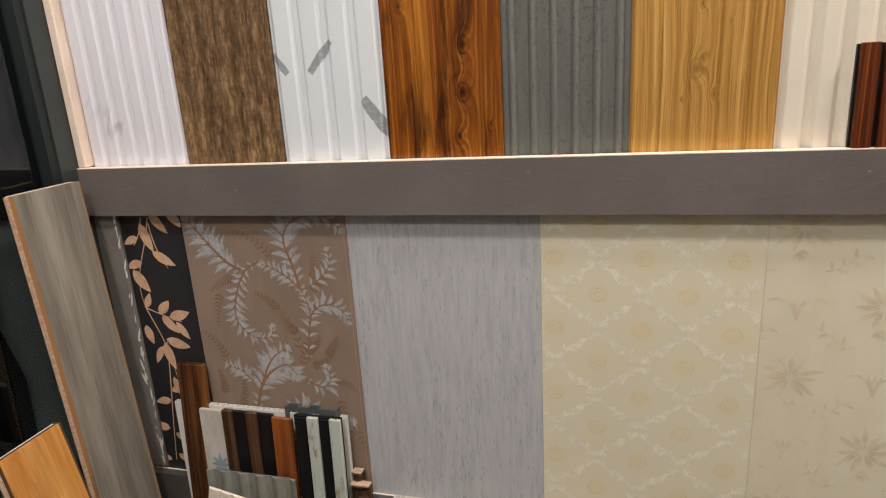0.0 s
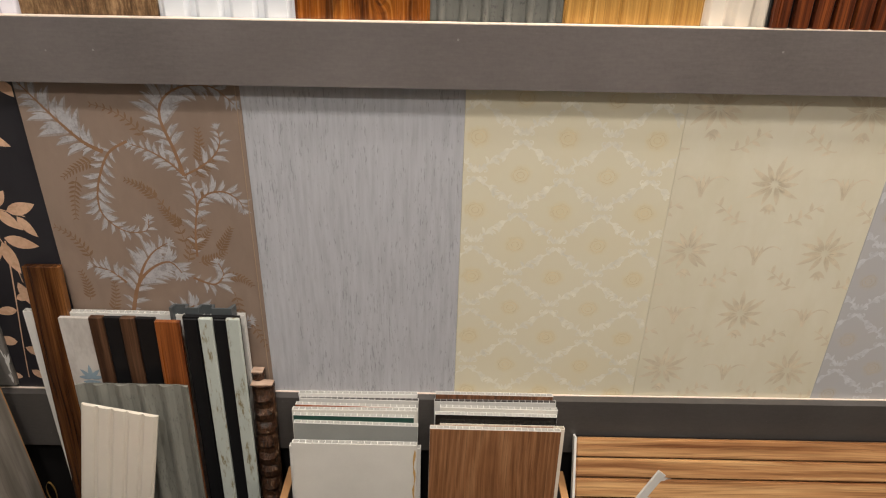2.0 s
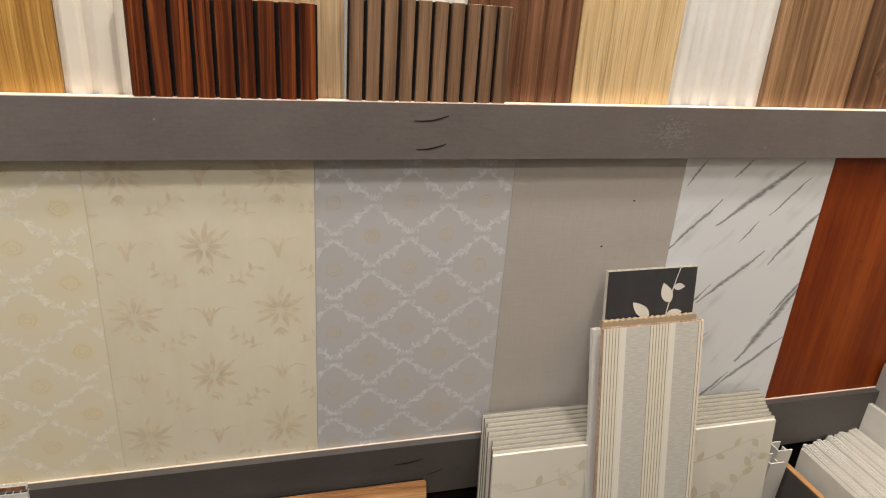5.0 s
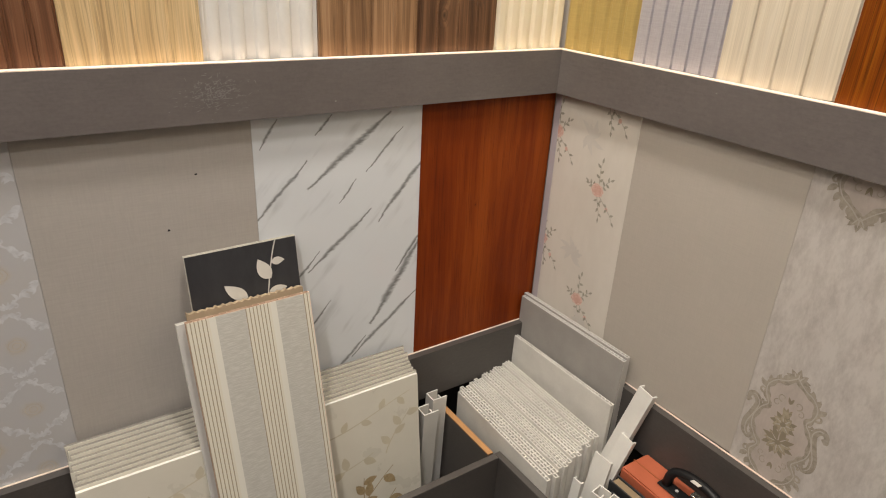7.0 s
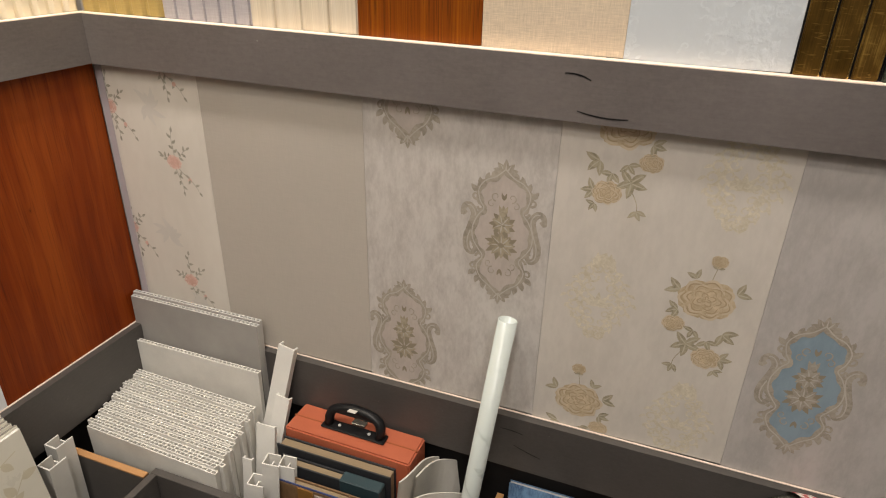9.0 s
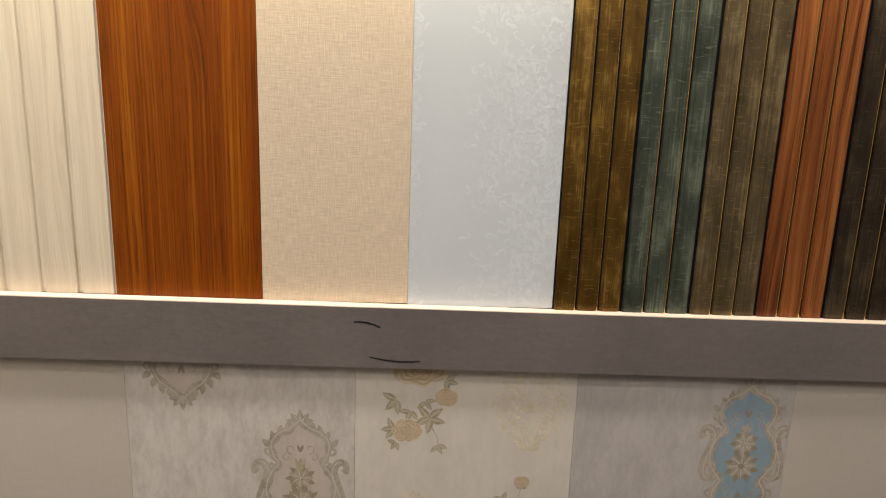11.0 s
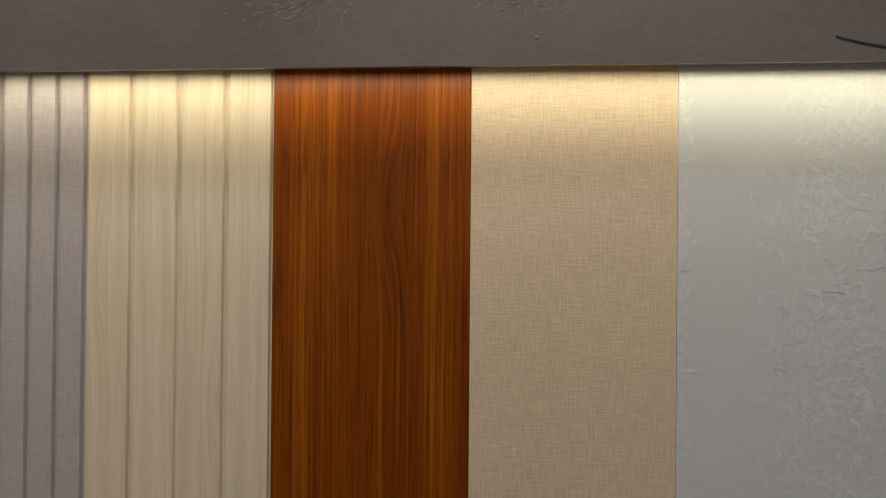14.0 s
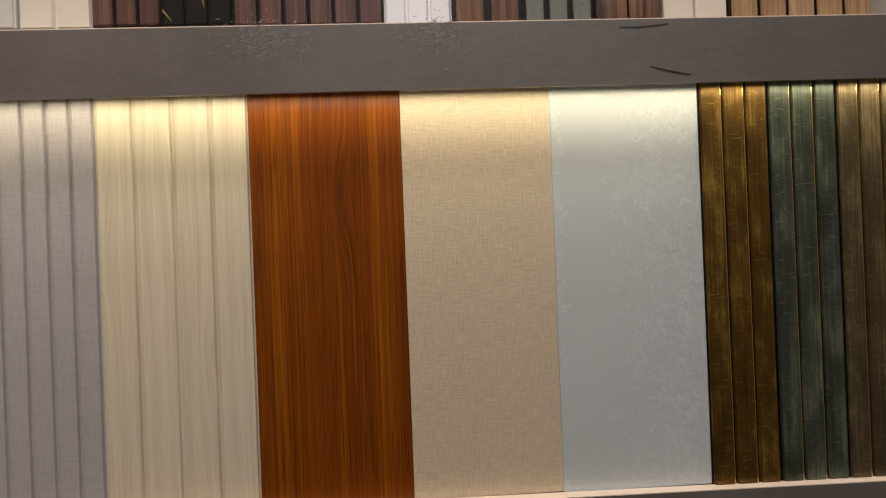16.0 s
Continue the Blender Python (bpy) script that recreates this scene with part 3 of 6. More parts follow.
W_SAMPLE = wood("brown_sample_wood", (0.15, 0.062, 0.025), (0.25, 0.11, 0.046), (0.34, 0.17, 0.08), 1.2, 0.38, 0.40, figure=0.5, arch=(0.10, 5000.0, 25.0), fibre=0.9)
W_PURPLE = wood("purple_brown_wood", (0.05, 0.02, 0.018), (0.10, 0.045, 0.040), (0.16, 0.08, 0.066), 1.2, 0.4, 0.2)
W_SLATBROWN = wood("dark_brown_slat", (0.035, 0.015, 0.008), (0.080, 0.038, 0.020), (0.145, 0.075, 0.042), 1.2, 0.4, 0.2)
W_TAN = wood("tan_wood", (0.28, 0.16, 0.08), (0.42, 0.26, 0.14), (0.52, 0.36, 0.21), 1.0, 0.4, 0.2)
W_REDMETAL = wood("red_moulding_wood", (0.075, 0.020, 0.006), (0.185, 0.058, 0.015), (0.28, 0.105, 0.03), 1.4, 0.30, 0.3, spec=0.3)

M_WMARBLE = veined("white_marble_print", (0.76, 0.755, 0.83), (0.46, 0.45, 0.50), haze=0.10, rough=0.25)
M_WSTREAK = veined("white_streak_print", (0.70, 0.745, 0.80), (0.22, 0.245, 0.26), ((0.059, 0.131, 0.094, 0.173, 0.011), (0.0, 0.160, 0.022, 0.131, 0.010), (0.138, 0.090, 0.178, 0.036, 0.016), (0.02, 0.28, 0.08, 0.36, 0.012), (0.11, 0.33, 0.15, 0.29, 0.010)), 0.05, 0.2, 0.005, 0.25, 1.15, 0.12)
M_MARBLE = veined("calacatta_print", (0.70, 0.725, 0.755), (0.13, 0.13, 0.13), (
    (0.085, 0.385, 0.235, 0.497, 0.014), (-0.01, 0.335, 0.085, 0.43, 0.008), (0.012, 0.455, 0.04, 0.50, 0.006), (0.20, 0.10, 0.31, 0.27, 0.018),
    (0.08, 0.235, 0.20, 0.33, 0.010), (0.215, 0.305, 0.31, 0.42, 0.011), (0.16, 0.04, 0.30, 0.15, 0.010), (0.06, 0.10, 0.12, 0.17, 0.006), (0.10, 0.47, 0.13, 0.50, 0.006),
    (0.12, 0.015, 0.19, 0.075, 0.008), (0.14, 0.35, 0.17, 0.39, 0.005), (0.19, 0.40, 0.26, 0.47, 0.006), (0.02, 0.18, 0.10, 0.27, 0.006), (0.25, 0.20, 0.31, 0.28, 0.008)), 0.15, 0.10, drift=0.3)
M_STREAK = streaked("silver_streak_print", (0.465, 0.470, 0.50), (0.19, 0.19, 0.205), 400, 60, 0.5)
M_CREAMTREL = trellis("cream_trellis_print", (0.70, 0.65, 0.50), (0.77, 0.75, 0.67), (0.72, 0.57, 0.27), 0.1225, 0.1083, 0.1425, 0.440, 0.0, 0.55)
M_GREYTREL = trellis("grey_trellis_print", (0.47, 0.465, 0.475), (0.60, 0.60, 0.62), (0.55, 0.46, 0.31), 0.116, 0.107, 0.085, 0.278, 0.0, 0.6)
M_CREAMFLOR = clouded("cream_floral_ground", (0.71, 0.665, 0.535), (0.67, 0.62, 0.475), 7)
M_TAUPE = linen("taupe_linen_print", (0.42, 0.39, 0.36), 0.07, 0.45, bump=0.12)
M_DAMASK = clouded("brown_damask_ground", (0.29, 0.215, 0.17), (0.25, 0.185, 0.145), 9, 0.4)
M_NAVY = clouded("navy_ground", (0.024, 0.023, 0.028), (0.018, 0.017, 0.021), 9, 0.4)
M_ROSEGROUND = clouded("white_rose_ground", (0.66, 0.62, 0.56), (0.62, 0.58, 0.52), 10)
M_PLAINTAUPE = linen("plain_taupe_print", (0.46, 0.42, 0.37), 0.05, 0.4, bump=0.1)
M_CARTGROUND = clouded("stone_damask_ground", (0.56, 0.525, 0.49), (0.44, 0.405, 0.375), 42)
M_BROWNROSEG = clouded("pale_rose_ground", (0.60, 0.555, 0.50), (0.54, 0.50, 0.45), 20)
M_BLUECARTG = clouded("grey_damask_ground", (0.46, 0.43, 0.41), (0.385, 0.36, 0.34), 36)
M_GREYFLUTE = streaked("charcoal_flute_print", (0.145, 0.150, 0.138), (0.06, 0.062, 0.06), 300, 220, 0.7)
M_CREAMPVC = plain("cream_pvc", (0.72, 0.66, 0.57), 0.4, mottle=0.04)
M_CREAMRIB = plain("cream_rib", (0.74, 0.66, 0.50), 0.45, mottle=0.04)
M_OLIVE = linen("olive_print", (0.40, 0.29, 0.10), 0.14, 0.4)
M_LILAC = linen("lilac_grey_print", (0.385, 0.365, 0.385), 0.16, 0.45)
M_BEIGE = linen("beige_linen_print", (0.585, 0.485, 0.365), 0.27, 0.5, 0.75)
M_EMBOSS = embossed("white_embossed", (0.56, 0.60, 0.635), 125, 0.28, 0.30)
M_BRONZE = brushed("bronze_foil", (0.135, 0.072, 0.011), (0.45, 0.28, 0.06), 0.28)
M_GREEN = brushed("green_steel_foil", (0.088, 0.105, 0.080), (0.27, 0.31, 0.22), 0.28)
M_OLDGOLD = brushed("old_gold_foil", (0.145, 0.108, 0.055), (0.36, 0.28, 0.14), 0.28)
M_DARKFOIL = brushed("dark_foil", (0.05, 0.035, 0.022), (0.14, 0.10, 0.05))
M_GOLDLINE = plain("gold_line", (0.85, 0.56, 0.17), 0.22, 0.9)
M_BLACKMARBLE = plain("black_marble_print", (0.014, 0.013, 0.012), 0.15)
M_INK = plain("marker_ink", (0.008, 0.008, 0.009), 0.4)
M_GLUE = plain("dried_glue", (0.25, 0.235, 0.225), 0.5)

P_SALMON = printed("salmon_print", (0.62, 0.40, 0.27), (0.54, 0.33, 0.21), 90)
P_PLUME = printed("pale_plume_print", (0.405, 0.395, 0.41), (0.30, 0.28, 0.28), 150)
P_PLUMEDK = printed("grey_plume_print", (0.315, 0.275, 0.255), (0.25, 0.205, 0.175), 150)
P_FERN = plain("brown_fern_print", (0.222, 0.132, 0.076), 0.4, mottle=0.1)
P_SPINE = plain("rust_spine_print", (0.28, 0.155, 0.085), 0.4)
P_PANELEDGE = plain("tan_panel_edge", (0.36, 0.26, 0.18), 0.5)
P_FAINT = plain("faint_gold_print", (0.655, 0.575, 0.43), 0.5, mottle=0.16, scale=60, bump=0.02)
P_FAINTDK = plain("faint_olive_print", (0.615, 0.54, 0.40), 0.5, mottle=0.2, scale=90, bump=0.02)
P_LACE = plain("ivory_scroll_print", (0.74, 0.705, 0.59), 0.5, mottle=0.14, scale=90, bump=0.02)
P_LACEGREY = plain("silver_scroll_print", (0.555, 0.56, 0.58), 0.4, mottle=0.2, scale=90, bump=0.02)
P_RING = plain("gold_ring_print", (0.665, 0.56, 0.35), 0.5, mottle=0.2, scale=90, bump=0.02)
P_RINGGREY = plain("dull_gold_ring_print", (0.475, 0.42, 0.34), 0.5, mottle=0.2, scale=90, bump=0.02)
P_CURL = plain("raised_curl", (0.585, 0.627, 0.660), 0.36, mottle=0.08, scale=60, bump=0.25)
P_ROSE = printed("rose_print", (0.62, 0.40, 0.335), (0.57, 0.345, 0.28), 160)
P_ROSEDK = plain("deep_rose_print", (0.58, 0.345, 0.285), 0.5)
P_ROSELT = plain("light_rose_print", (0.70, 0.56, 0.49), 0.5)
P_SAGE = printed("sage_leaf_print", (0.35, 0.335, 0.28), (0.25, 0.235, 0.19), 160)
P_GHOST = plain("ghost_rose_print", (0.585, 0.555, 0.51), 0.5)
P_CART = printed("taupe_scroll_print", (0.365, 0.325, 0.27), (0.285, 0.25, 0.20), 120)
P_CARTLT = plain("pale_scroll_print", (0.465, 0.425, 0.37), 0.5, mottle=0.1)
P_BOUQDK = plain("dark_bouquet_print", (0.27, 0.23, 0.165), 0.5)
P_CARTIN = clouded("cartouche_fill_print", (0.50, 0.44, 0.40), (0.43, 0.38, 0.34), 30)
P_CARTGOLD = printed("gold_bouquet_print", (0.37, 0.32, 0.235), (0.27, 0.225, 0.155), 140)
P_BLUE = clouded("blue_fill_print", (0.25, 0.33, 0.39), (0.215, 0.29, 0.345), 30)
P_TANROSE = printed("tan_rose_print", (0.52, 0.42, 0.29), (0.45, 0.35, 0.22), 110)
P_TANROSEDK = plain("tan_rose_shadow", (0.405, 0.31, 0.195), 0.5)
P_TANROSELT = plain("tan_rose_light", (0.565, 0.47, 0.34), 0.5)
P_OLIVELEAF = printed("olive_leaf_print", (0.385, 0.34, 0.245), (0.275, 0.24, 0.165), 120)
P_LEAFRIB = plain("pale_leaf_rib_print", (0.47, 0.42, 0.32), 0.5)
P_PALEGOLD = printed("pale_gold_print", (0.58, 0.525, 0.42), (0.52, 0.46, 0.34), 170)
P_CARDLEAF = printed("beige_leaf_print", (0.38, 0.29, 0.165), (0.28, 0.205, 0.11), 120)
P_CARDLEAF2 = plain("faint_leaf_print", (0.56, 0.51, 0.39), 0.45, mottle=0.1)

# ---- the two display walls ----
FA = pose(0, 0.9, 0)                    # wall_north: x to the right, -y out of the wall
FB = pose(1.68, 0.9, 0, 0, 0, -90)      # wall_east: u = 0.9 - y to the right


def lift_a(u):
    return 0.0005 + 0.0066 * u


def lift_b(u):
    return 0.0012 + 0.0114 * (0.9 - u)


WALLS = {"a": (FA, lift_a), "b": (FB, lift_b)}
ROWS = {1: (0.617, 0.525), 2: (1.204, 0.508), 3: (1.780, 0.45)}


def at_wall(wall, u, z, d=0.0):
    f, lift = WALLS[wall]
    return f @ pose(u, -d, z + lift(u))


def panel(wall, row, u0, u1, prof, material, label):
    z, h = ROWS[row]
    w = u1 - u0 - 0.0003
    return solid("wall_panel", panel_mesh(prof(w), h), material, at_wall(wall, u0, z), label, "wall panel", "display panels")


def slatted(wall, u0, u1, row, n, material, label, gap=0.005, proud=0.006, back=M_BLACK, line=None):
    """A panel of raised slats on a dark backing."""
    z, h = ROWS[row]
    w = u1 - u0 - 0.0008
    t = thing("wall_panel", at_wall(wall, u0, z), label, "wall panel", "display panels")
    part("backing", cuboid(0, w, 0, 0.011, 0, h), back, t, "black backing board")
    p = w / n
    me = mesh_of(cuboid(gap / 2, p - gap / 2, -proud, 0.0005, 0.0005, h - 0.001, 0.0012, 2), "slat", material)
    ln = mesh_of(cuboid(-0.0008, 0.0008, -proud * 0.75, 0, 0, h), "gold_edge", line) if line else None
    for i in range(n):
        s = new("slat", me)
        s.parent, s.matrix_basis = t, pose(i * p, 0, 0)
        if ln and i < n - 1:
            e = new("edge_line", ln)
            e.parent, e.matrix_basis = t, pose((i + 1) * p - gap * 0.42, 0, 0)
    return t


def sheared(bm, lift):
    for v in bm.verts:
        v.co.z += lift(v.co.x)
    return bm


def level(u):
    return 0.004 * u


def trim(wall, u0, u1, z0, z1, name, lip=0.0, raw=0.017, d=0.018, lift=None, material=M_TRIM):
    f, lift = WALLS[wall][0], lift or WALLS[wall][1]
    bm = bmesh.new()
    # outline in (y, z): a board with a small lip that hides the tape behind it
    out = [(-d, z0), (-d + 0.004, z0), (-d + 0.004, z0 + lip), (-0.0006, z0 + lip), (-0.0006, z1), (-d, z1)] if lip else [(-d, z0), (-0.0006, z0), (-0.0006, z1), (-d, z1)]
    n = 24
    rings = [[bm.verts.new((u0 + (u1 - u0) * i / n, y, z)) for y, z in out] for i in range(n + 1)]
    for a, b in zip(rings, rings[1:]):
        for k in range(len(out)):
            bm.faces.new((a[k], a[(k + 1) % len(out)], b[(k + 1) % len(out)], b[k]))
    bm.faces.new(rings[0])
    bm.faces.new(rings[-1][::-1])
    t = solid(name, sheared(bm, lift), material, f, "dark grey laminate trim board along the display wall", "trim", kind="structure")
    # at full depth its pale colour stands in for LED light on the ledge
    part("top_edge", sheared(cuboid(u0, u1, -0.001 - raw, -0.001, z1, z1 + 0.0012), lift), M_EDGE, t, "pale top edge of raw board and painted LED light")
    return t


AL, AR = -0.898, 1.679       # ends of the north wall's display
BL, BR = 0.0185, 2.10        # ends of the east wall's display
# trim_1 and trim_5 take the darker copy: their shade is in the colour
trim("a", AL, AR, 0.507, 0.617, "trim_1", raw=0.003, material=M_RAIL)
trim("a", AL, AR, 1.124, 1.204, "trim_2")
trim("a", AL, AR, 1.706, 1.788, "trim_3", 0.009)
trim("a", AL, AR, 2.29, 2.37, "trim_4")
trim("b", BL, BR, 0.507, 0.617, "trim_5", raw=0.003, material=M_RAIL)
trim("b", BL, BR, 1.124, 1.204, "trim_6")
trim("b", BL + 0.02, BR, 1.6935, 1.7705, "trim_7", 0.009, 0.037, 0.038, level)
trim("b", BL, BR, 2.29, 2.37, "trim_8")


def structure(name, bm, material, label, category):
    return solid(name, bm, material, Matrix(), label, category, kind="structure")


structure("wall_north", cuboid(-1.02, 1.80, 0.9125, 1.03, 0, CEILING), M_WALL, "plain wall behind the sample display", "wall")
structure("wall_east", cuboid(1.6925, 1.80, -3.2, 0.912, 0, CEILING), M_WALL, "plain wall behind the sample display", "wall")
structure("wall_south", cuboid(-1.02, 1.80, -3.32, -3.2, 0, CEILING), M_WALL, "plain painted wall", "wall")
structure("floor", cuboid(-0.96, 1.80, -3.32, 1.03, -0.1, 0), M_FLOOR, "plain dull floor", "floor")
structure("ceiling", cuboid(-1.02, 1.80, -3.32, 1.03, CEILING, CEILING + 0.1), M_CEIL, "plain pale ceiling", "ceiling")
# black lining of the bins, under the lowest trim
solid("bin_back", cuboid(-0.898, 1.676, 0.9, 0.912, 0.10, 0.52), M_DARKWALL, Matrix(), "black lining board of the sample bin", "lining", kind="structure")
solid("bin_back", cuboid(1.68, 1.692, -1.2, 0.898, 0.10, 0.518), M_DARKWALL, Matrix(), "black lining board of the sample bin", "lining", kind="structure")

# rings out of view for all five, the two added fill lights included
for lx, ly, watts in DOWN_AND_FILL_LIGHTS:
    t = thing("unseen_downlight", pose(lx, ly, CEILING), "unseen round white recessed ceiling light", "downlight", "ceiling downlights")
    part("ring", lathe([(0.085, -0.004), (0.088, 0.0), (0.1, 0.0), (0.1, -0.008), (0.086, -0.012)], 24), M_WHITE, t)

# LED tape
g = Graph("led_tape", 0.5)
g.set("Emission Color", (*LEDC, 1.0))
g.set("Emission Strength", 2.0)
M_LED = g.mat
solid("led_strip", sheared(cuboid(AL, AR, -0.013, -0.005, 1.7152, 1.7162), lift_a), M_LED, FA, "warm white glowing LED tape under the trim", "LED strip")
solid("led_strip", cuboid(BL + 0.03, BR, -0.0300, -0.0220, 1.7019, 1.7024), M_LED, FB, "warm white glowing LED tape under the trim", "LED strip")

# ---- upper row, north wall ----
panel("a", 2, -0.881, -0.690, lambda w: louvre(w, 6, 0.005, 0.5), M_WMARBLE, "white ribbed PVC panel with faint grey marbling")
panel("a", 2, -0.690, -0.518, lambda w: waved(w, 6, 0.004), W_BROWN, "rough aged brown wood-effect panel with shallow waves")
panel("a", 2, -0.518, -0.346, lambda w: louvre(w, 4, 0.006, 0.55), M_WSTREAK, "white ribbed panel with bold grey marble streaks")
panel("a", 2, -0.346, -0.176, lambda w: grooved(w, 1), W_KNOT, "amber knotty wood-effect panel with dark grain")
panel("a", 2, -0.176, -0.008, lambda w: fluted(w, 6, 0.006, 0.42), M_GREYFLUTE, "charcoal grey fluted wood-grain panel")
panel("a", 2, -0.008, 0.167, lambda w: grooved(w, 5, 0.003, 0.002), W_PINE, "yellow knotty pine-effect panel with narrow grooves")
panel("a", 2, 0.167, 0.340, lambda w: louvre(w, 5, 0.006, 0.45), M_CREAMPVC, "plain off-white ribbed PVC panel")
panel("a", 2, 0.340, 0.510, lambda w: waved(w, 4, 0.004), W_OAK, "light brown oak-effect panel behind a slat sample")
panel("a", 2, 0.510, 0.680, lambda w: louvre(w, 6, 0.006, 0.45), M_WHITE, "white ribbed PVC panel behind a slat sample")
panel("a", 2, 0.680, 0.850, lambda w: grooved(w, 6, 0.004, 0.003), W_REDBROWN, "reddish brown grooved wood-effect panel")
panel("a", 2, 0.850, 1.015, lambda w: grooved(w, 4, 0.002, 0.0012), W_PALE, "pale ash wood-effect panel")
panel("a", 2, 1.015, 1.184, lambda w: fluted(w, 5, 0.007), M_WHITE, "white panel with rounded flutes")
panel("a", 2, 1.184, 1.355, lambda w: grooved(w, 4, 0.003, 0.002), W_WALNUT, "mid-brown walnut-effect grooved panel")
panel("a", 2, 1.355, 1.515, lambda w: grooved(w, 4, 0.003, 0.002), W_DKWALNUT, "dark knotty walnut-effect grooved panel")
panel("a", 2, 1.515, 1.679, lambda w: louvre(w, 6, 0.006, 0.45), M_CREAMRIB, "cream ribbed panel in the corner")

# ---- upper row, east wall ----
panel("b", 2, 0.0005, 0.170, lambda w: louvre(w, 5, 0.006, 0.5), M_OLIVE, "olive gold ribbed panel in the corner")
panel("b", 2, 0.170, 0.334, lambda w: grooved(w, 6, 0.0034, 0.004), M_LILAC, "lilac grey fabric-effect ribbed panel")
panel("b", 2, 0.334, 0.513, lambda w: grooved(w, 4, 0.0040, 0.0034), W_CREAM, "cream larch-effect panel with four boards")
panel("b", 2, 0.513, 0.695, flat, W_ORANGE, "smooth orange-brown teak-effect panel")
panel("b", 2, 0.695, 0.879, flat, M_BEIGE, "beige linen-weave panel")
emboss = panel("b", 2, 0.879, 1.067, flat, M_EMBOSS, "glossy white panel with pressed curls")
rngc = random.Random(21)
bm = bmesh.new()
for i in range(420):
    x, z = rngc.random(), 0.508 * rngc.random()
    x = 0.187 * (0.35 + 0.65 * x ** 0.7) if i % 8 else rngc.uniform(0.002, 0.010)
    r, a, sg = rngc.uniform(0.0028, 0.0058), rngc.uniform(0, 360), rngc.choice((1, -1))
    scroll(bm, x, z, r, a, sg * rngc.uniform(0.5, 0.85), r * 0.55, 0.00004 + i * 0.0000003)
    leaf(bm, x + r * math.cos(radians(a)), z + r * math.sin(radians(a)), a - sg * 70, r * 1.8, r * 0.75, sg * 60, 0.00004 + i * 0.0000003, 5)
part("raised_curls", clip(bm, 0.001, 0.187, 0.002, 0.506), P_CURL, emboss)
slatted("b", 1.067, 1.156, 2, 3, M_BRONZE, "dark bronze metallic ribbed moulding with gold lines", 0.0038, 0.005, line=M_GOLDLINE)
slatted("b", 1.156, 1.246, 2, 3, M_GREEN, "grey-green metallic ribbed moulding with gold lines", 0.0038, 0.005, line=M_GOLDLINE)
slatted("b", 1.246, 1.335, 2, 3, M_OLDGOLD, "old gold metallic ribbed moulding", 0.0038, 0.005, line=M_GOLDLINE)
slatted("b", 1.335, 1.426, 2, 3, W_REDMETAL, "glossy red-brown ribbed moulding with gold lines", 0.0038, 0.005, line=M_GOLDLINE)
slatted("b", 1.426, 1.516, 2, 3, M_DARKFOIL, "almost black metallic ribbed moulding", 0.0038, 0.005, line=M_GOLDLINE)

# ---- top row, east wall ----
panel("b", 3, 0.180, 0.250, lambda w: grooved(w, 2), M_PALE, "pale grey panel on the top row")
panel("b", 3, 0.252, 0.338, lambda w: louvre(w, 2, 0.006, 0.8), M_CREAMPVC, "cream panel with two wide ribs")
slatted("b", 0.338, 0.419, 3, 3, W_PURPLE, "grey-brown slat panel with black gaps")
slatted("b", 0.419, 0.501, 3, 3, M_BLACKMARBLE, "glossy black slat panel with golden cracks", 0.004)
slatted("b", 0.501, 0.680, 3, 6, W_PURPLE, "purple-brown slat panel with black gaps")
panel("b", 3, 0.680, 0.763, lambda w: grooved(w, 3, 0.003), M_WMARBLE, "white marbled grooved panel")
slatted("b", 0.763, 0.850, 3, 2, W_REDBROWN, "red-brown slat panel with black gaps", 0.01)
slatted("b", 0.850, 0.939, 3, 3, M_GREYFLUTE, "charcoal streaked slat panel with black gaps", 0.008)
slatted("b", 0.939, 1.025, 3, 2, W_STICK, "very dark glossy slat panel", 0.003)
panel("b", 3, 1.025, 1.113, lambda w: louvre(w, 2, 0.006, 0.85), M_CREAMPVC, "cream panel with two wide ribs")
slatted("b", 1.113, 1.300, 3, 5, W_TAN, "tan wood slat panel with black gaps", 0.006)

# golden cracks on the black slats
bm = bmesh.new()
for x, z, a, l in ((0.012, 0.004, 125, 0.03), (0.030, 0.045, 60, 0.05), (0.05, 0.02, 100, 0.04), (0.07, 0.05, 50, 0.06), (0.02, 0.09, 70, 0.06)):
    leaf(bm, x, z, a, l, 0.0018, 14, 0.0066)
cr = solid("gold_crack", clip(bm, 0.001, 0.08, 0.002, 0.44), M_GOLDLINE, at_wall("b", 0.419, ROWS[3][0]), "thin golden cracks printed on black slats", "print", kind="stuff")

# ---- lower row: printed panels ----
L0 = -0.850
navy = panel("a", 1, L0, -0.726, flat, M_NAVY, "dark navy wallpaper panel with salmon leaf sprays")
bm = bmesh.new()
Z1 = ROWS[1][0]
for pts in (((0.058, 0.50), (0.045, 0.44), (0.005, 0.40), (0.018, 0.34)), ((0.018, 0.34), (0.03, 0.30), (0.05, 0.28), (0.058, 0.20)), ((0.058, 0.49), (0.06, 0.45), (0.07, 0.43), (0.082, 0.41)),
            ((0.018, 0.335), (0.04, 0.325), (0.06, 0.32), (0.09, 0.31)), ((0.05, 0.27), (0.045, 0.2), (0.03, 0.12), (0.02, 0.02)), ((0.045, 0.5), (0.04, 0.48), (0.03, 0.46), (0.02, 0.45))):
    stem(bm, *pts, w=0.0026)
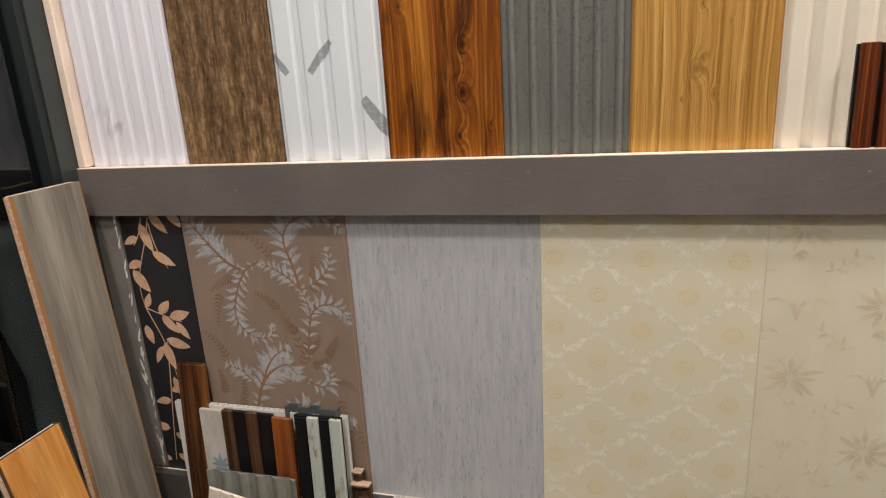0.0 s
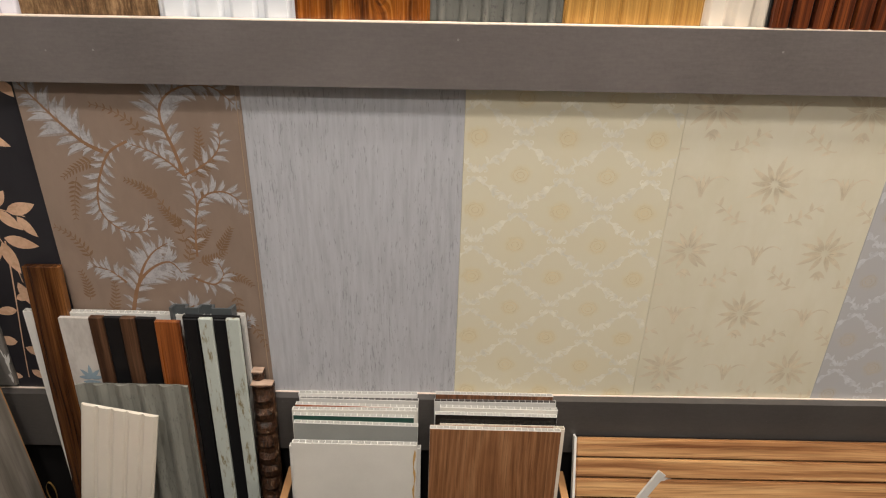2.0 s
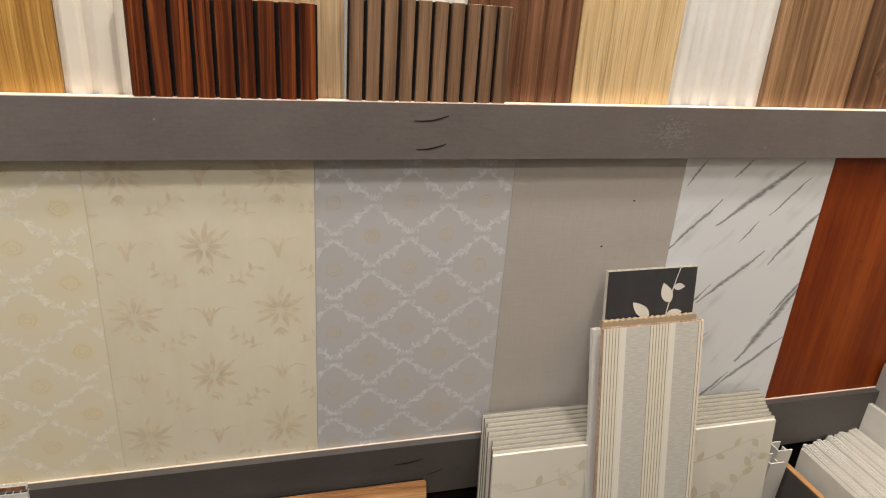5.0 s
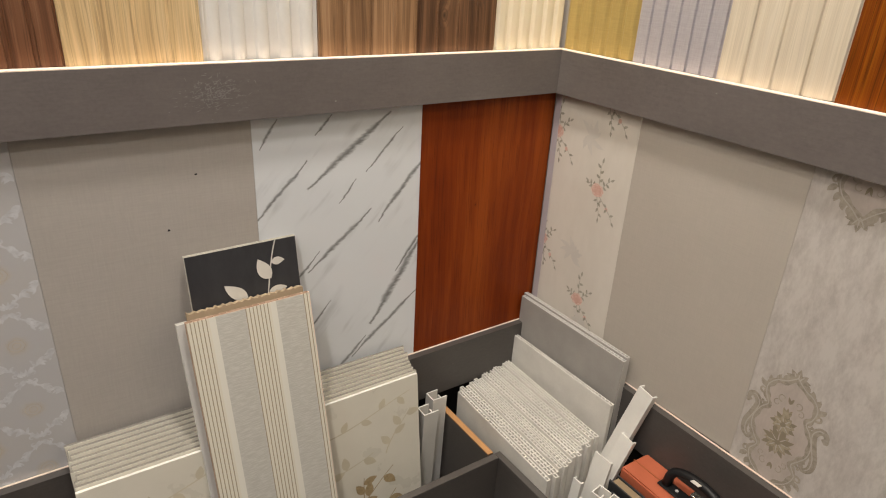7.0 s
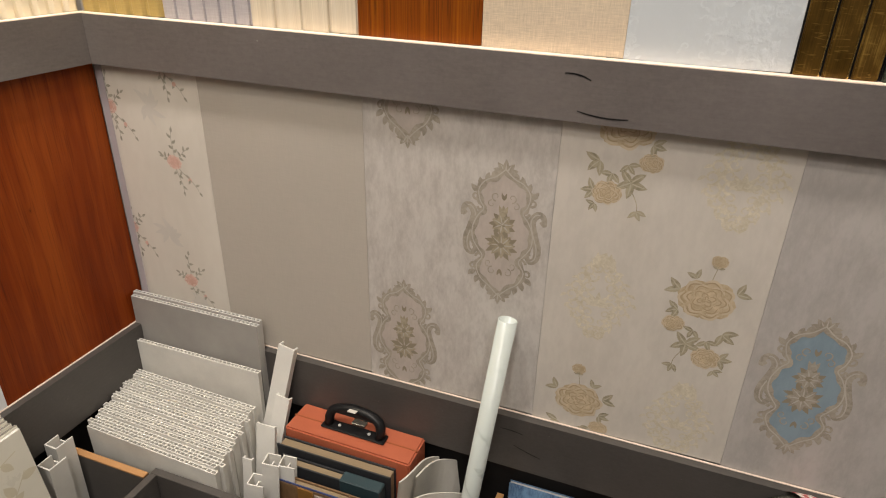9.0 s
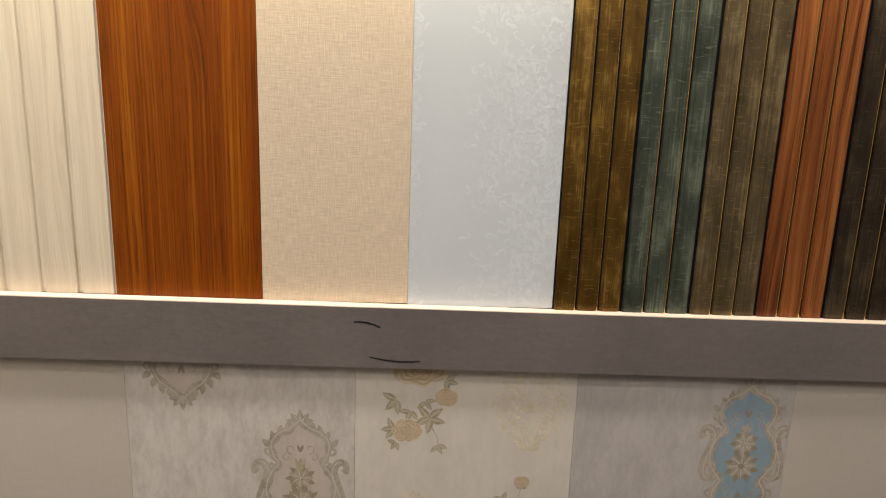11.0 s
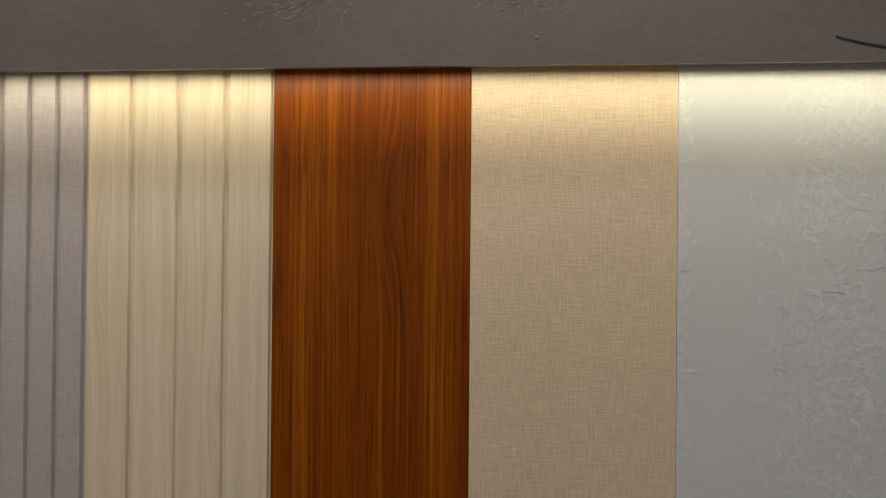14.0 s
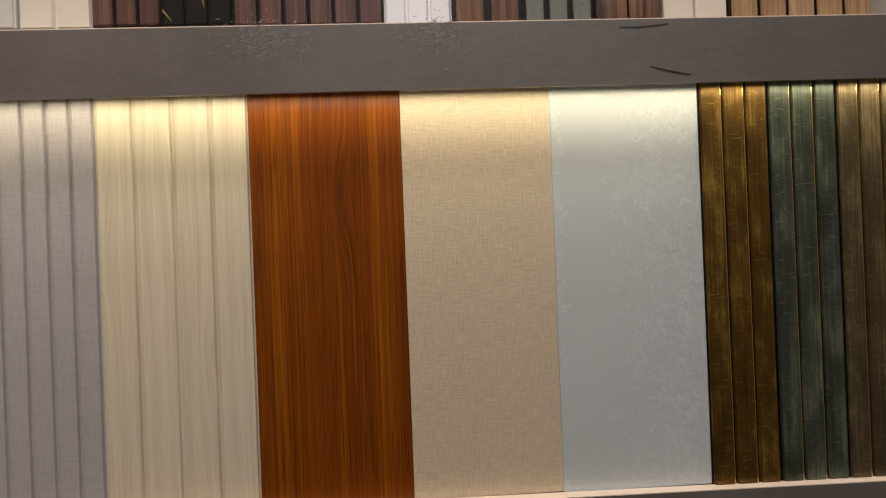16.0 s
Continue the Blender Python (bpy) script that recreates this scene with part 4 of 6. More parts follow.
for x, z, a, l, w in ((0.062, 0.51, -55, 0.05, 0.018), (0.04, 0.49, -75, 0.055, 0.02), (0.095, 0.51, -40, 0.05, 0.016), (0.03, 0.465, 200, 0.032, 0.014), (0.055, 0.44, -35, 0.05, 0.018),
                      (0.03, 0.42, 195, 0.035, 0.016), (0.008, 0.405, -60, 0.05, 0.022), (0.02, 0.335, 60, 0.03, 0.014), (0.045, 0.325, 40, 0.035, 0.018), (0.065, 0.318, 10, 0.045, 0.02),
                      (0.05, 0.32, -50, 0.045, 0.018), (0.078, 0.31, -60, 0.04, 0.015), (0.012, 0.30, -80, 0.038, 0.018), (0.05, 0.275, -20, 0.05, 0.02), (0.045, 0.268, -80, 0.055, 0.02),
                      (0.04, 0.26, 235, 0.04, 0.014), (0.05, 0.2, -75, 0.05, 0.016), (0.035, 0.15, 185, 0.035, 0.016), (0.04, 0.17, 20, 0.03, 0.014), (0.02, 0.09, 170, 0.034, 0.018), (0.03, 0.08, -30, 0.035, 0.016),
                      (0.028, 0.035, -40, 0.03, 0.014), (0.01, 0.02, 160, 0.025, 0.012)):
    leaf(bm, x, z, a, l, w, 12)
part("leaf_print", clip(bm, 0.001, 0.122, 0.001, 0.52), P_SALMON, navy, "salmon leaf sprays")

damask = panel("a", 1, -0.726, -0.427, flat, M_DAMASK, "brown wallpaper panel with pale acanthus scrolls")


def fern(bm, x, z, ang, length, n=9, bend=25, width=0.011):
    a = radians(ang)
    pts = [(x, z)]
    for i in range(n):
        x += math.cos(a) * length / n
        z += math.sin(a) * length / n
        a += radians(bend) / n
        pts.append((x, z))
        k = width * (1.15 - 0.7 * i / n)
        for side in (55, -55):
            leaf(bm, x, z, math.degrees(a) + side, k, k * 0.32, 0, FOIL, 4)
    ribbon(bm, pts, [0.0010] * len(pts))


pale, dim, fe, sp = bmesh.new(), bmesh.new(), bmesh.new(), bmesh.new()
for ctrl, wd, n in (
        (((0.10, 0.410), (0.075, 0.424), (0.049, 0.451), (0.027, 0.478), (0.005, 0.505)), 0.034, 12),
        (((0.207, 0.378), (0.199, 0.415), (0.187, 0.459), (0.196, 0.486), (0.223, 0.502), (0.261, 0.503), (0.290, 0.480)), 0.030, 19),
        (((0.207, 0.250), (0.210, 0.289), (0.218, 0.335), (0.215, 0.361), (0.207, 0.378)), 0.019, 9),
        (((0.136, 0.426), (0.108, 0.409), (0.088, 0.374), (0.078, 0.339), (0.082, 0.312), (0.107, 0.290), (0.138, 0.291), (0.145, 0.310)), 0.022, 20),
        (((0.207, 0.378), (0.188, 0.398), (0.162, 0.414), (0.139, 0.422)), 0.020, 9),
        (((0.216, 0.318), (0.222, 0.338), (0.239, 0.352), (0.262, 0.354), (0.280, 0.341), (0.285, 0.328)), 0.022, 11),
        (((0.207, 0.378), (0.232, 0.391), (0.254, 0.409), (0.264, 0.429), (0.261, 0.448)), 0.019, 8),
        (((0.093, 0.150), (0.110, 0.200), (0.136, 0.229), (0.164, 0.240), (0.180, 0.222)), 0.036, 13),
        (((0.112, 0.205), (0.124, 0.232), (0.142, 0.256), (0.166, 0.272)), 0.028, 8),
        (((0.093, 0.203), (0.073, 0.222), (0.046, 0.231)), 0.022, 7),
        (((0.196, 0.214), (0.226, 0.203), (0.242, 0.220), (0.236, 0.242)), 0.022, 9),
        (((0.150, 0.120), (0.170, 0.150), (0.195, 0.165), (0.215, 0.150)), 0.026, 9),
        (((0.250, 0.060), (0.240, 0.100), (0.255, 0.130), (0.275, 0.140)), 0.024, 9)):
    acanthus(pale, dim, sp, ctrl, wd * 1.0, n, spw=wd * 0.18)
for x, z, a, l, bd in ((0.164, 0.428, 120, 0.085, 55), (0.085, 0.398, 200, 0.055, 20), (0.055, 0.372, 250, 0.065, 15), (0.194, 0.262, 98, 0.115, 40), (0.163, 0.340, 130, 0.05, 30), (0.048, 0.240, 105, 0.07, 50),
                       (0.191, 0.236, 75, 0.080, -20), (0.200, 0.262, 35, 0.045, 25), (0.240, 0.258, 60, 0.045, 0), (0.208, 0.240, 15, 0.045, 20), (0.243, 0.214, 20, 0.045, -80), (0.195, 0.300, 150, 0.04, -30),
                       (0.222, 0.378, 30, 0.04, 20), (0.230, 0.395, 75, 0.05, 20), (0.060, 0.150, 60, 0.06, 40), (0.255, 0.190, -80, 0.09, -15), (0.270, 0.150, -70, 0.09, 10), (0.03, 0.17, 80, 0.05, 30), (0.218, 0.345, -5, 0.03, 40)):
    fern(fe, x, z, a, l, 9, bd, 0.0105)
for nm, b, mt in (("pale_plumes", pale, P_PLUME), ("grey_plumes", dim, P_PLUMEDK), ("fern_print", fe, P_FERN), ("stem_print", sp, P_SPINE)):
    part(nm, clip(b, 0.001, 0.297, 0.001, 0.52), mt, damask)
part("edge_line", cuboid(0.2925, 0.2935, -0.0008, 0, 0, 0.52), P_PANELEDGE, damask)

panel("a", 1, -0.427, -0.127, flat, M_STREAK, "silver grey panel with fine upright dark streaks")
creamtrel = panel("a", 1, -0.127, 0.171, flat, M_CREAMTREL, "cream wallpaper panel with pale trellis and gold medallions")
rngl = random.Random(3)
ln_, rg_ = bmesh.new(), bmesh.new()
lattice(ln_, rg_, 0.1225, 0.1083, 0.1425, 0.440, 0.298, 0.525, rngl)
part("trellis_print", clip(ln_, 0.001, 0.296, 0.001, 0.52), P_LACE, creamtrel, "pale scrolled trellis")
part("ring_print", clip(rg_, 0.001, 0.296, 0.001, 0.52), P_RING, creamtrel, "small gold rings")

flor = panel("a", 1, 0.171, 0.470, flat, M_CREAMFLOR, "cream wallpaper panel with faint floral sprays")
fl_, fd_ = bmesh.new(), bmesh.new()
for i in range(-1, 4):
    for j in range(-1, 6):
        cx, cz = 0.1435 + (i - 1) * 0.102, 0.379 + (j - 3) * 0.107
        if (i + j) % 2 == 0:
            # a flower of narrow pointed petals over a small fan of leaves
            for k in range(11):
                a = 90 + (k - 5) * 31
                q = 0.034 if k % 2 else 0.026
                leaf(fl_, cx + 0.005 * math.cos(radians(a)), cz + 0.005 * math.sin(radians(a)), a + rngl.uniform(-6, 6), q * 1.12, 0.0078, rngl.uniform(-25, 25))
                leaf(fd_, cx + 0.006 * math.cos(radians(a)), cz + 0.006 * math.sin(radians(a)), a, q * 0.45, 0.0014, 0, FOIL + 0.0004, 4)
            for a in (-125, -100, -80, -55):
                leaf(fl_, cx, cz - 0.030, a, 0.017, 0.006, (a + 90) * 0.6)
            leaf(fd_, cx - 0.006, cz - 0.036, -20, 0.012, 0.0022, -30, FOIL + 0.0004, 4)
        else:
            # a tulip spray with two drooping leaves
            for sx in (1, -1):
                stem(fl_, (cx, cz - 0.022), (cx + sx * 0.004, cz + 0.004), (cx + sx * 0.020, cz + 0.018), (cx + sx * 0.036, cz + 0.004), 0.0042, 0.25)
                leaf(fl_, cx, cz - 0.012, 90 - sx * 35, 0.024, 0.006, sx * 40)
                leaf(fd_, cx, cz - 0.014, 90 - sx * 24, 0.018, 0.0014, sx * 30, FOIL + 0.0004, 4)
            leaf(fl_, cx, cz - 0.018, 90, 0.030, 0.006)
        # leafy vine to the next row
        for sx in (1, -1):
            if (i + j) % 2 == 0:
                pts = stem(fl_, (cx + sx * 0.028, cz - 0.058), (cx + sx * 0.046, cz - 0.062), (cx + sx * 0.056, cz - 0.040), (cx + sx * 0.078, cz - 0.030), 0.0022)
                for k in range(2, 14, 2):
                    leaf(fl_, pts[k][0], pts[k][1], 35 + (1 - sx) * 55 + (48 if k % 4 else -48), 0.015, 0.0055, 30 if k % 4 else -30, FOIL, 5)
part("flower_print", clip(fl_, 0.001, 0.297, 0.001, 0.52), P_FAINT, flor, "faint gold flowers and vines")
part("petal_lines", clip(fd_, 0.001, 0.297, 0.001, 0.52), P_FAINTDK, flor)

greytrel = panel("a", 1, 0.470, 0.772, flat, M_GREYTREL, "grey-blue wallpaper panel with white scrolled trellis")
ln_, rg_ = bmesh.new(), bmesh.new()
lattice(ln_, rg_, 0.116, 0.107, 0.085, 0.278, 0.302, 0.525, rngl)
part("trellis_print", clip(ln_, 0.001, 0.300, 0.001, 0.52), P_LACEGREY, greytrel, "silver-white scrolled trellis")
part("ring_print", clip(rg_, 0.001, 0.300, 0.001, 0.52), P_RINGGREY, greytrel, "small dull gold rings")
taupe = panel("a", 1, 0.772, 1.072, flat, M_TAUPE, "taupe linen-effect panel with two nail holes")
for x, z in ((0.215, 0.433), (0.169, 0.354)):
    b = bmesh.new()
    disc(b, x, z, 0.0019, 0.0015, 10, rough=0.6)
    part("nail_hole", b, M_INK, taupe)
panel("a", 1, 1.072, 1.370, flat, M_MARBLE, "glossy white marble panel with diagonal grey veins")
panel("a", 1, 1.370, 1.679, flat, W_CHERRY, "smooth red cherry wood-effect panel")


# east wall, lower row
def rose(petal, dark, light, x, z, r, rng):
    """A full-blown rose: rings of overlapping petals with pale rims and shaded folds."""
    for i in range(9):
        a = 2 * math.pi * i / 9 + rng.uniform(-0.15, 0.15)
        disc(petal, x + r * 0.62 * math.cos(a), z + r * 0.50 * math.sin(a), r * rng.uniform(0.36, 0.46), r * rng.uniform(0.32, 0.42), 10, FOIL, 0.2, rng)
    disc(petal, x, z, r * 0.7, r * 0.6, 14, FOIL + 0.00022)
    for rr, count in ((0.92, 7), (0.72, 6), (0.54, 5), (0.36, 4), (0.20, 3)):
        a0 = rng.uniform(0, 360)
        for k in range(count):
            mid, span = a0 + 360 * k / count, 360 / count * 0.92
            for q, bm_, wd, lf_ in ((rr, light, 0.10, 0.00018), (rr - 0.09, dark, 0.050, 0.00030)):
                n = 7
                pts = []
                for j in range(n + 1):
                    b = radians(mid + span * (j / n - 0.5))
                    e = r * (q + 0.07 * math.cos(math.pi * (j / n - 0.5) * 2))
                    pts.append((x + e * math.cos(b), z + 0.84 * e * math.sin(b)))
                ribbon(bm_, pts, [r * wd * math.sin(math.pi * (j + 0.5) / (n + 1)) for j in range(n + 1)], FOIL + lf_)


def sprig(lf, rib, x, z, ang, size, count=4, spread=150):
    """A star of broad pointed leaves with pale midribs."""
    for k in range(count):
        a = ang + spread * (k / max(count - 1, 1) - 0.5)
        leaf(lf, x, z, a, size, size * 0.46, 16 if k % 2 else -16, FOIL + 0.00006)
        leaf(rib, x, z, a, size * 0.85, size * 0.10, 16 if k % 2 else -16, FOIL + 0.00021, 5)


def spray(lf, x, z, ang, length, size, rng, n=5):
    pts = stem(lf, (x, z), (x + length * 0.3 * math.cos(radians(ang)), z + length * 0.3 * math.sin(radians(ang))),
               (x + length * 0.7 * math.cos(radians(ang + 18)), z + length * 0.7 * math.sin(radians(ang + 18))),
               (x + length * math.cos(radians(ang + 8)), z + length * math.sin(radians(ang + 8))), 0.0016)
    for i in range(n):
        p = pts[3 + i * (len(pts) - 4) // n]
        leaf(lf, p[0], p[1], ang + (55 if i % 2 else -55) + rng.uniform(-20, 20), size, size * 0.48, rng.uniform(-25, 25))
    leaf(lf, pts[-1][0], pts[-1][1], ang, size, size * 0.45)


rng = random.Random(7)
rosep = panel("b", 1, 0.0005, 0.215, flat, M_ROSEGROUND, "white wallpaper panel with small pink rose sprays")
pt, dk, lt, lf, gh = (bmesh.new() for _ in range(5))
for y, z in ((0.882, 1.049), (0.759, 0.962), (0.889, 0.816), (0.768, 0.723), (0.76, 1.13)):
    x, zz = 0.9 - y, z - Z1
    rose(pt, dk, lt, x, zz, 0.0155, rng)
    for a, l, s in ((80, 0.045, 0.011), (-55, 0.058, 0.010), (-85, 0.045, 0.010), (35, 0.030, 0.010), (150, 0.018, 0.010)):
        spray(lf, x + 0.009 * math.cos(radians(a)), zz + 0.009 * math.sin(radians(a)), a, l, s, rng, 4)
    disc(pt, x + 0.028, zz - 0.030, 0.004, 0.0045, 8, FOIL + 0.00006)
for x, z in ((0.105, 0.44), (0.10, 0.20), (0.15, 0.05)):
    for i in range(16):
        leaf(gh, x, z, rng.uniform(0, 360), rng.uniform(0.015, 0.04), 0.010, 40)
for nm, b, mt in (("ghost_print", gh, P_GHOST), ("rose_petals", pt, P_ROSE), ("petal_lines", dk, P_ROSEDK), ("petal_rims", lt, P_ROSELT), ("leaf_print", lf, P_SAGE)):
    part(nm, clip(b, 0.001, 0.213, 0.001, 0.52), mt, rosep)
# lilac border strip in the corner
part("border_strip", cuboid(0.001, 0.017, -0.0009, 0, 0, 0.52), plain("pale_lilac_edge", (0.47, 0.43, 0.45), 0.5), rosep, "pale lilac edge strip")

panel("b", 1, 0.215, 0.515, flat, M_PLAINTAUPE, "plain warm grey panel")


def cartouche(fr, lt, fi, go, dk, x, z, w, h, rng):
    """An upright rococo cartouche: a lobed frame of scrolls and leaves round two flowers."""
    half = ((0.0, 0.84), (0.22, 0.74), (0.46, 0.68), (0.62, 0.56), (0.58, 0.42), (0.48, 0.32), (0.62, 0.22), (0.74, 0.06), (0.72, -0.10), (0.58, -0.22), (0.46, -0.32), (0.60, -0.46), (0.48, -0.62), (0.24, -0.72), (0.0, -0.84))
    hx, hz = w / 2, h / 2
    side = smooth_line([(hx * a, hz * b) for a, b in half], 5)
    out = [(x + a, z + b) for a, b in side] + [(x - a, z + b) for a, b in side[-2:0:-1]]
    fi.faces.new([fi.verts.new((p[0], -FOIL, p[1])) for p in out])
    n = len(out)
    ribbon(fr, out + out[:1], [w * (0.078 + 0.026 * math.sin(i * 0.9)) for i in range(n + 1)], FOIL + 0.00022)
    ribbon(lt, [(x + (p[0] - x) * 1.02, z + (p[1] - z) * 1.012) for p in out + out[:1]], [w * 0.014] * (n + 1), FOIL + 0.00024)
    for sx in (1, -1):
        # tall S-scroll on each flank, hooked outward above and curled in below
        s_line = smooth_line([(x + sx * hx * a, z + hz * b) for a, b in ((0.92, 0.26), (1.02, 0.22), (0.98, 0.32), (0.84, 0.34), (0.72, 0.24), (0.80, 0.06), (0.90, -0.10), (0.88, -0.24), (0.74, -0.29), (0.66, -0.22), (0.74, -0.18))], 5)
        m = len(s_line) - 1
        ribbon(fr, s_line, [w * (0.036 + 0.062 * math.sin(math.pi * i / m)) for i in range(m + 1)], FOIL + 0.00015)
        ribbon(lt, [(p[0] - sx * w * 0.012, p[1]) for p in s_line[12:-12]], [w * 0.014] * (m - 23), FOIL + 0.00030)
        for sz in (1, -1):
            scroll(fr, x + sx * hx * 0.52, z + sz * hz * 0.34, w * 0.065, 90 - 90 * sx, -sx * sz * 0.95, w * 0.036, FOIL + 0.00015)
            scroll(fr, x + sx * hx * 0.70, z + sz * hz * 0.48, w * 0.060, 90 + 90 * sx, sx * sz * 0.9, w * 0.040, FOIL + 0.00015)
            for k in range(5):
                a = 20 + 26 * k
                leaf(fr, x + sx * hx * (0.62 - 0.11 * k), z + sz * hz * (0.54 + 0.06 * k), a * sz if sx > 0 else 180 - a * sz, w * 0.135, w * 0.075, 45 * sx * sz, FOIL + 0.00012, 6)
            # small tracery inside
            scroll(fr, x + sx * hx * 0.20, z + sz * hz * 0.50, w * 0.060, -90 * sz, sx * sz * 0.9, w * 0.017, FOIL + 0.00018)
            scroll(fr, x + sx * hx * 0.30, z + sz * hz * 0.40, w * 0.050, 90 * sz, -sx * sz * 0.9, w * 0.015, FOIL + 0.00018)
            leaf(dk, x, z + sz * hz * 0.46, sz * 90 + sx * 18, w * 0.10, w * 0.034, 0, FOIL + 0.00018, 5)
    for sz in (1, -1):
        for k in range(7):
            leaf(fr, x + w * 0.012 * (k - 3), z + sz * hz * 0.80, sz * (90 - 30 * (k - 3)), h * (0.088 - 0.010 * abs(k - 3)), w * 0.075, -14 * (k - 3) * sz, FOIL + 0.00018, 6)
        for k in range(3):
            leaf(lt, x, z + sz * hz * 0.80, sz * (90 - 32 * (k - 1)), h * 0.062, w * 0.016, 0, FOIL + 0.00033, 5)
    # bouquet
    for q, r, c in ((0.15, 0.80, 7), (-0.13, 1.0, 8)):
        for i in range(c):
            leaf(dk, x, z + q * hz, 360 / c * i + 22, w * 0.22 * r, w * 0.080, 18, FOIL + 0.00012, 6)
        for i in range(c):
            leaf(go, x, z + q * hz, 360 / c * i, w * 0.18 * r, w * 0.085, 10, FOIL + 0.00021, 6)
        for i in range(c):
            leaf(lt, x, z + q * hz, 360 / c * i, w * 0.15 * r, w * 0.016, 10, FOIL + 0.00033, 5)
        disc(dk, x, z + q * hz, w * 0.040, w * 0.036, 10, FOIL + 0.00042, 0.4, rng)
    for a in (70, 90, 110):
        leaf(go, x, z + 0.24 * hz, a, w * 0.16, w * 0.055, 0, FOIL + 0.00018, 5)


def cartouche_panel(u0, u1, ground, label, fill, inner, spots):
    p = panel("b", 1, u0, u1, flat, ground, label)
    fr, lt, fi, go, dk = (bmesh.new() for _ in range(5))
    for y, z in spots:
        cartouche(fr, lt, fi, go, dk, 0.9 - y - u0, z - Z1, 0.122, 0.244, rng)
    w = u1 - u0 - 0.002
    for nm, b, mt in (("cartouche_fill", fi, fill), ("cartouche_frame", fr, P_CART), ("scroll_lights", lt, P_CARTLT), ("bouquet_print", go, inner), ("bouquet_leaves", dk, P_BOUQDK)):
        part(nm, clip(b, 0.001, w, 0.001, 0.52), mt, p)
    return p


cartouche_panel(0.515, 0.813, M_CARTGROUND, "mottled stone-coloured wallpaper panel with taupe cartouches", P_CARTIN, P_CARTGOLD, ((0.160, 0.934), (0.320, 0.707), (0.312, 1.168)))

trose = panel("b", 1, 0.813, 1.109, flat, M_BROWNROSEG, "pale wallpaper panel with tan roses and faint gold damask")
pt, dk, lt, lf, rb, gh = (bmesh.new() for _ in range(6))
for y, z, sx in ((0.002, 1.122, -1), (-0.136, 0.893, 1), (0.015, 0.672, -1)):
    x, zz = 0.9 - y - 0.813, z - Z1
    rose(pt, dk, lt, x, zz, 0.037, rng)
    stem(lf, (x, zz), (x, zz + 0.03), (x + sx * 0.004, zz + 0.045), (x + sx * 0.006, zz + 0.052), 0.0016)
    rose(pt, dk, lt, x + sx * 0.006, zz + 0.060, 0.011, rng)
    rose(pt, dk, lt, x - sx * 0.036, zz - 0.046, 0.0155, rng)
    rose(pt, dk, lt, x + sx * 0.016, zz - 0.094, 0.020, rng)
    stem(lf, (x - sx * 0.014, zz - 0.075), (x - sx * 0.012, zz - 0.09), (x - sx * 0.03, zz - 0.10), (x - sx * 0.026, zz - 0.118), 0.0018)
    for dx, dz, a, q, c, sp_ in ((-0.014, -0.076, -90, 0.023, 5, 270), (0.030, -0.050, -40, 0.022, 3, 120), (-0.036, 0.010, 165, 0.022, 2, 50), (-0.018, 0.030, 115, 0.016, 2, 60), (0.036, 0.016, 30, 0.020, 2, 60),
                                 (-0.026, -0.115, -110, 0.015, 3, 110), (0.034, -0.092, 0, 0.018, 3, 120), (0.006, 0.050, 90, 0.008, 3, 160),
                                 (-0.034, -0.022, 200, 0.018, 3, 110), (0.012, -0.066, -70, 0.017, 3, 130), (-0.008, -0.052, -120, 0.015, 3, 140), (0.030, -0.112, -50, 0.013, 3, 120)):
        sprig(lf, rb, x + sx * dx, zz + dz, a if sx > 0 else 180 - a, q, c, sp_)
for y, z in ((-0.148, 1.068), (0.008, 0.862), (-0.135, 0.675)):
    x, zz = 0.9 - y - 0.813, z - Z1
    for k in range(9):
        q = -1 + 2 * k / 8
        half = 0.040 * (1 - abs(q) ** 1.4) + 0.006
        for sx in (1, -1):
            scroll(gh, x + sx * half * 0.85, zz + 0.060 * q, 0.011, 90 + 40 * k, -sx * 1.2, 0.0042)
            scroll(gh, x + sx * half * 0.40, zz + 0.060 * q + 0.005, 0.009, 200 + 30 * k, sx * 1.1, 0.0038)
            leaf(gh, x + sx * half * 0.5, zz + 0.060 * q, 90 - sx * (70 - 20 * q), 0.018, 0.006, sx * 70)
            leaf(gh, x + sx * half, zz + 0.060 * q, 90 - sx * (100 - 50 * q), 0.012, 0.005, -sx * 60)
    for k in range(5):
        leaf(gh, x, zz + 0.052, 90 + 28 * (k - 2), 0.022, 0.006)
        leaf(gh, x, zz - 0.012, 90 + 36 * (k - 2), 0.024, 0.008)
for nm, b, mt in (("damask_print", gh, P_PALEGOLD), ("leaf_print", lf, P_OLIVELEAF), ("rose_petals", pt, P_TANROSE), ("petal_lines", dk, P_TANROSEDK), ("petal_rims", lt, P_TANROSELT), ("leaf_ribs", rb, P_LEAFRIB)):
    part(nm, clip(b, 0.001, 0.294, 0.001, 0.52), mt, trose)

cartouche_panel(1.109, 1.409, M_BLUECARTG, "grey mottled wallpaper panel with blue-filled cartouches", P_BLUE, P_CART, ((-0.286, 0.786), (-0.448, 1.000), (-0.448, 0.541), (-0.283, 1.245)))
panel("b", 1, 1.409, 1.709, flat, M_PLAINTAUPE, "plain pale warm grey panel")

# marker strokes and dried glue on the trims
def face_out(wall, z):
    """How far a trim's face stands out of the wall's panels."""
    return 0.0383 if wall == "b" and z > 1.69 else 0.0183


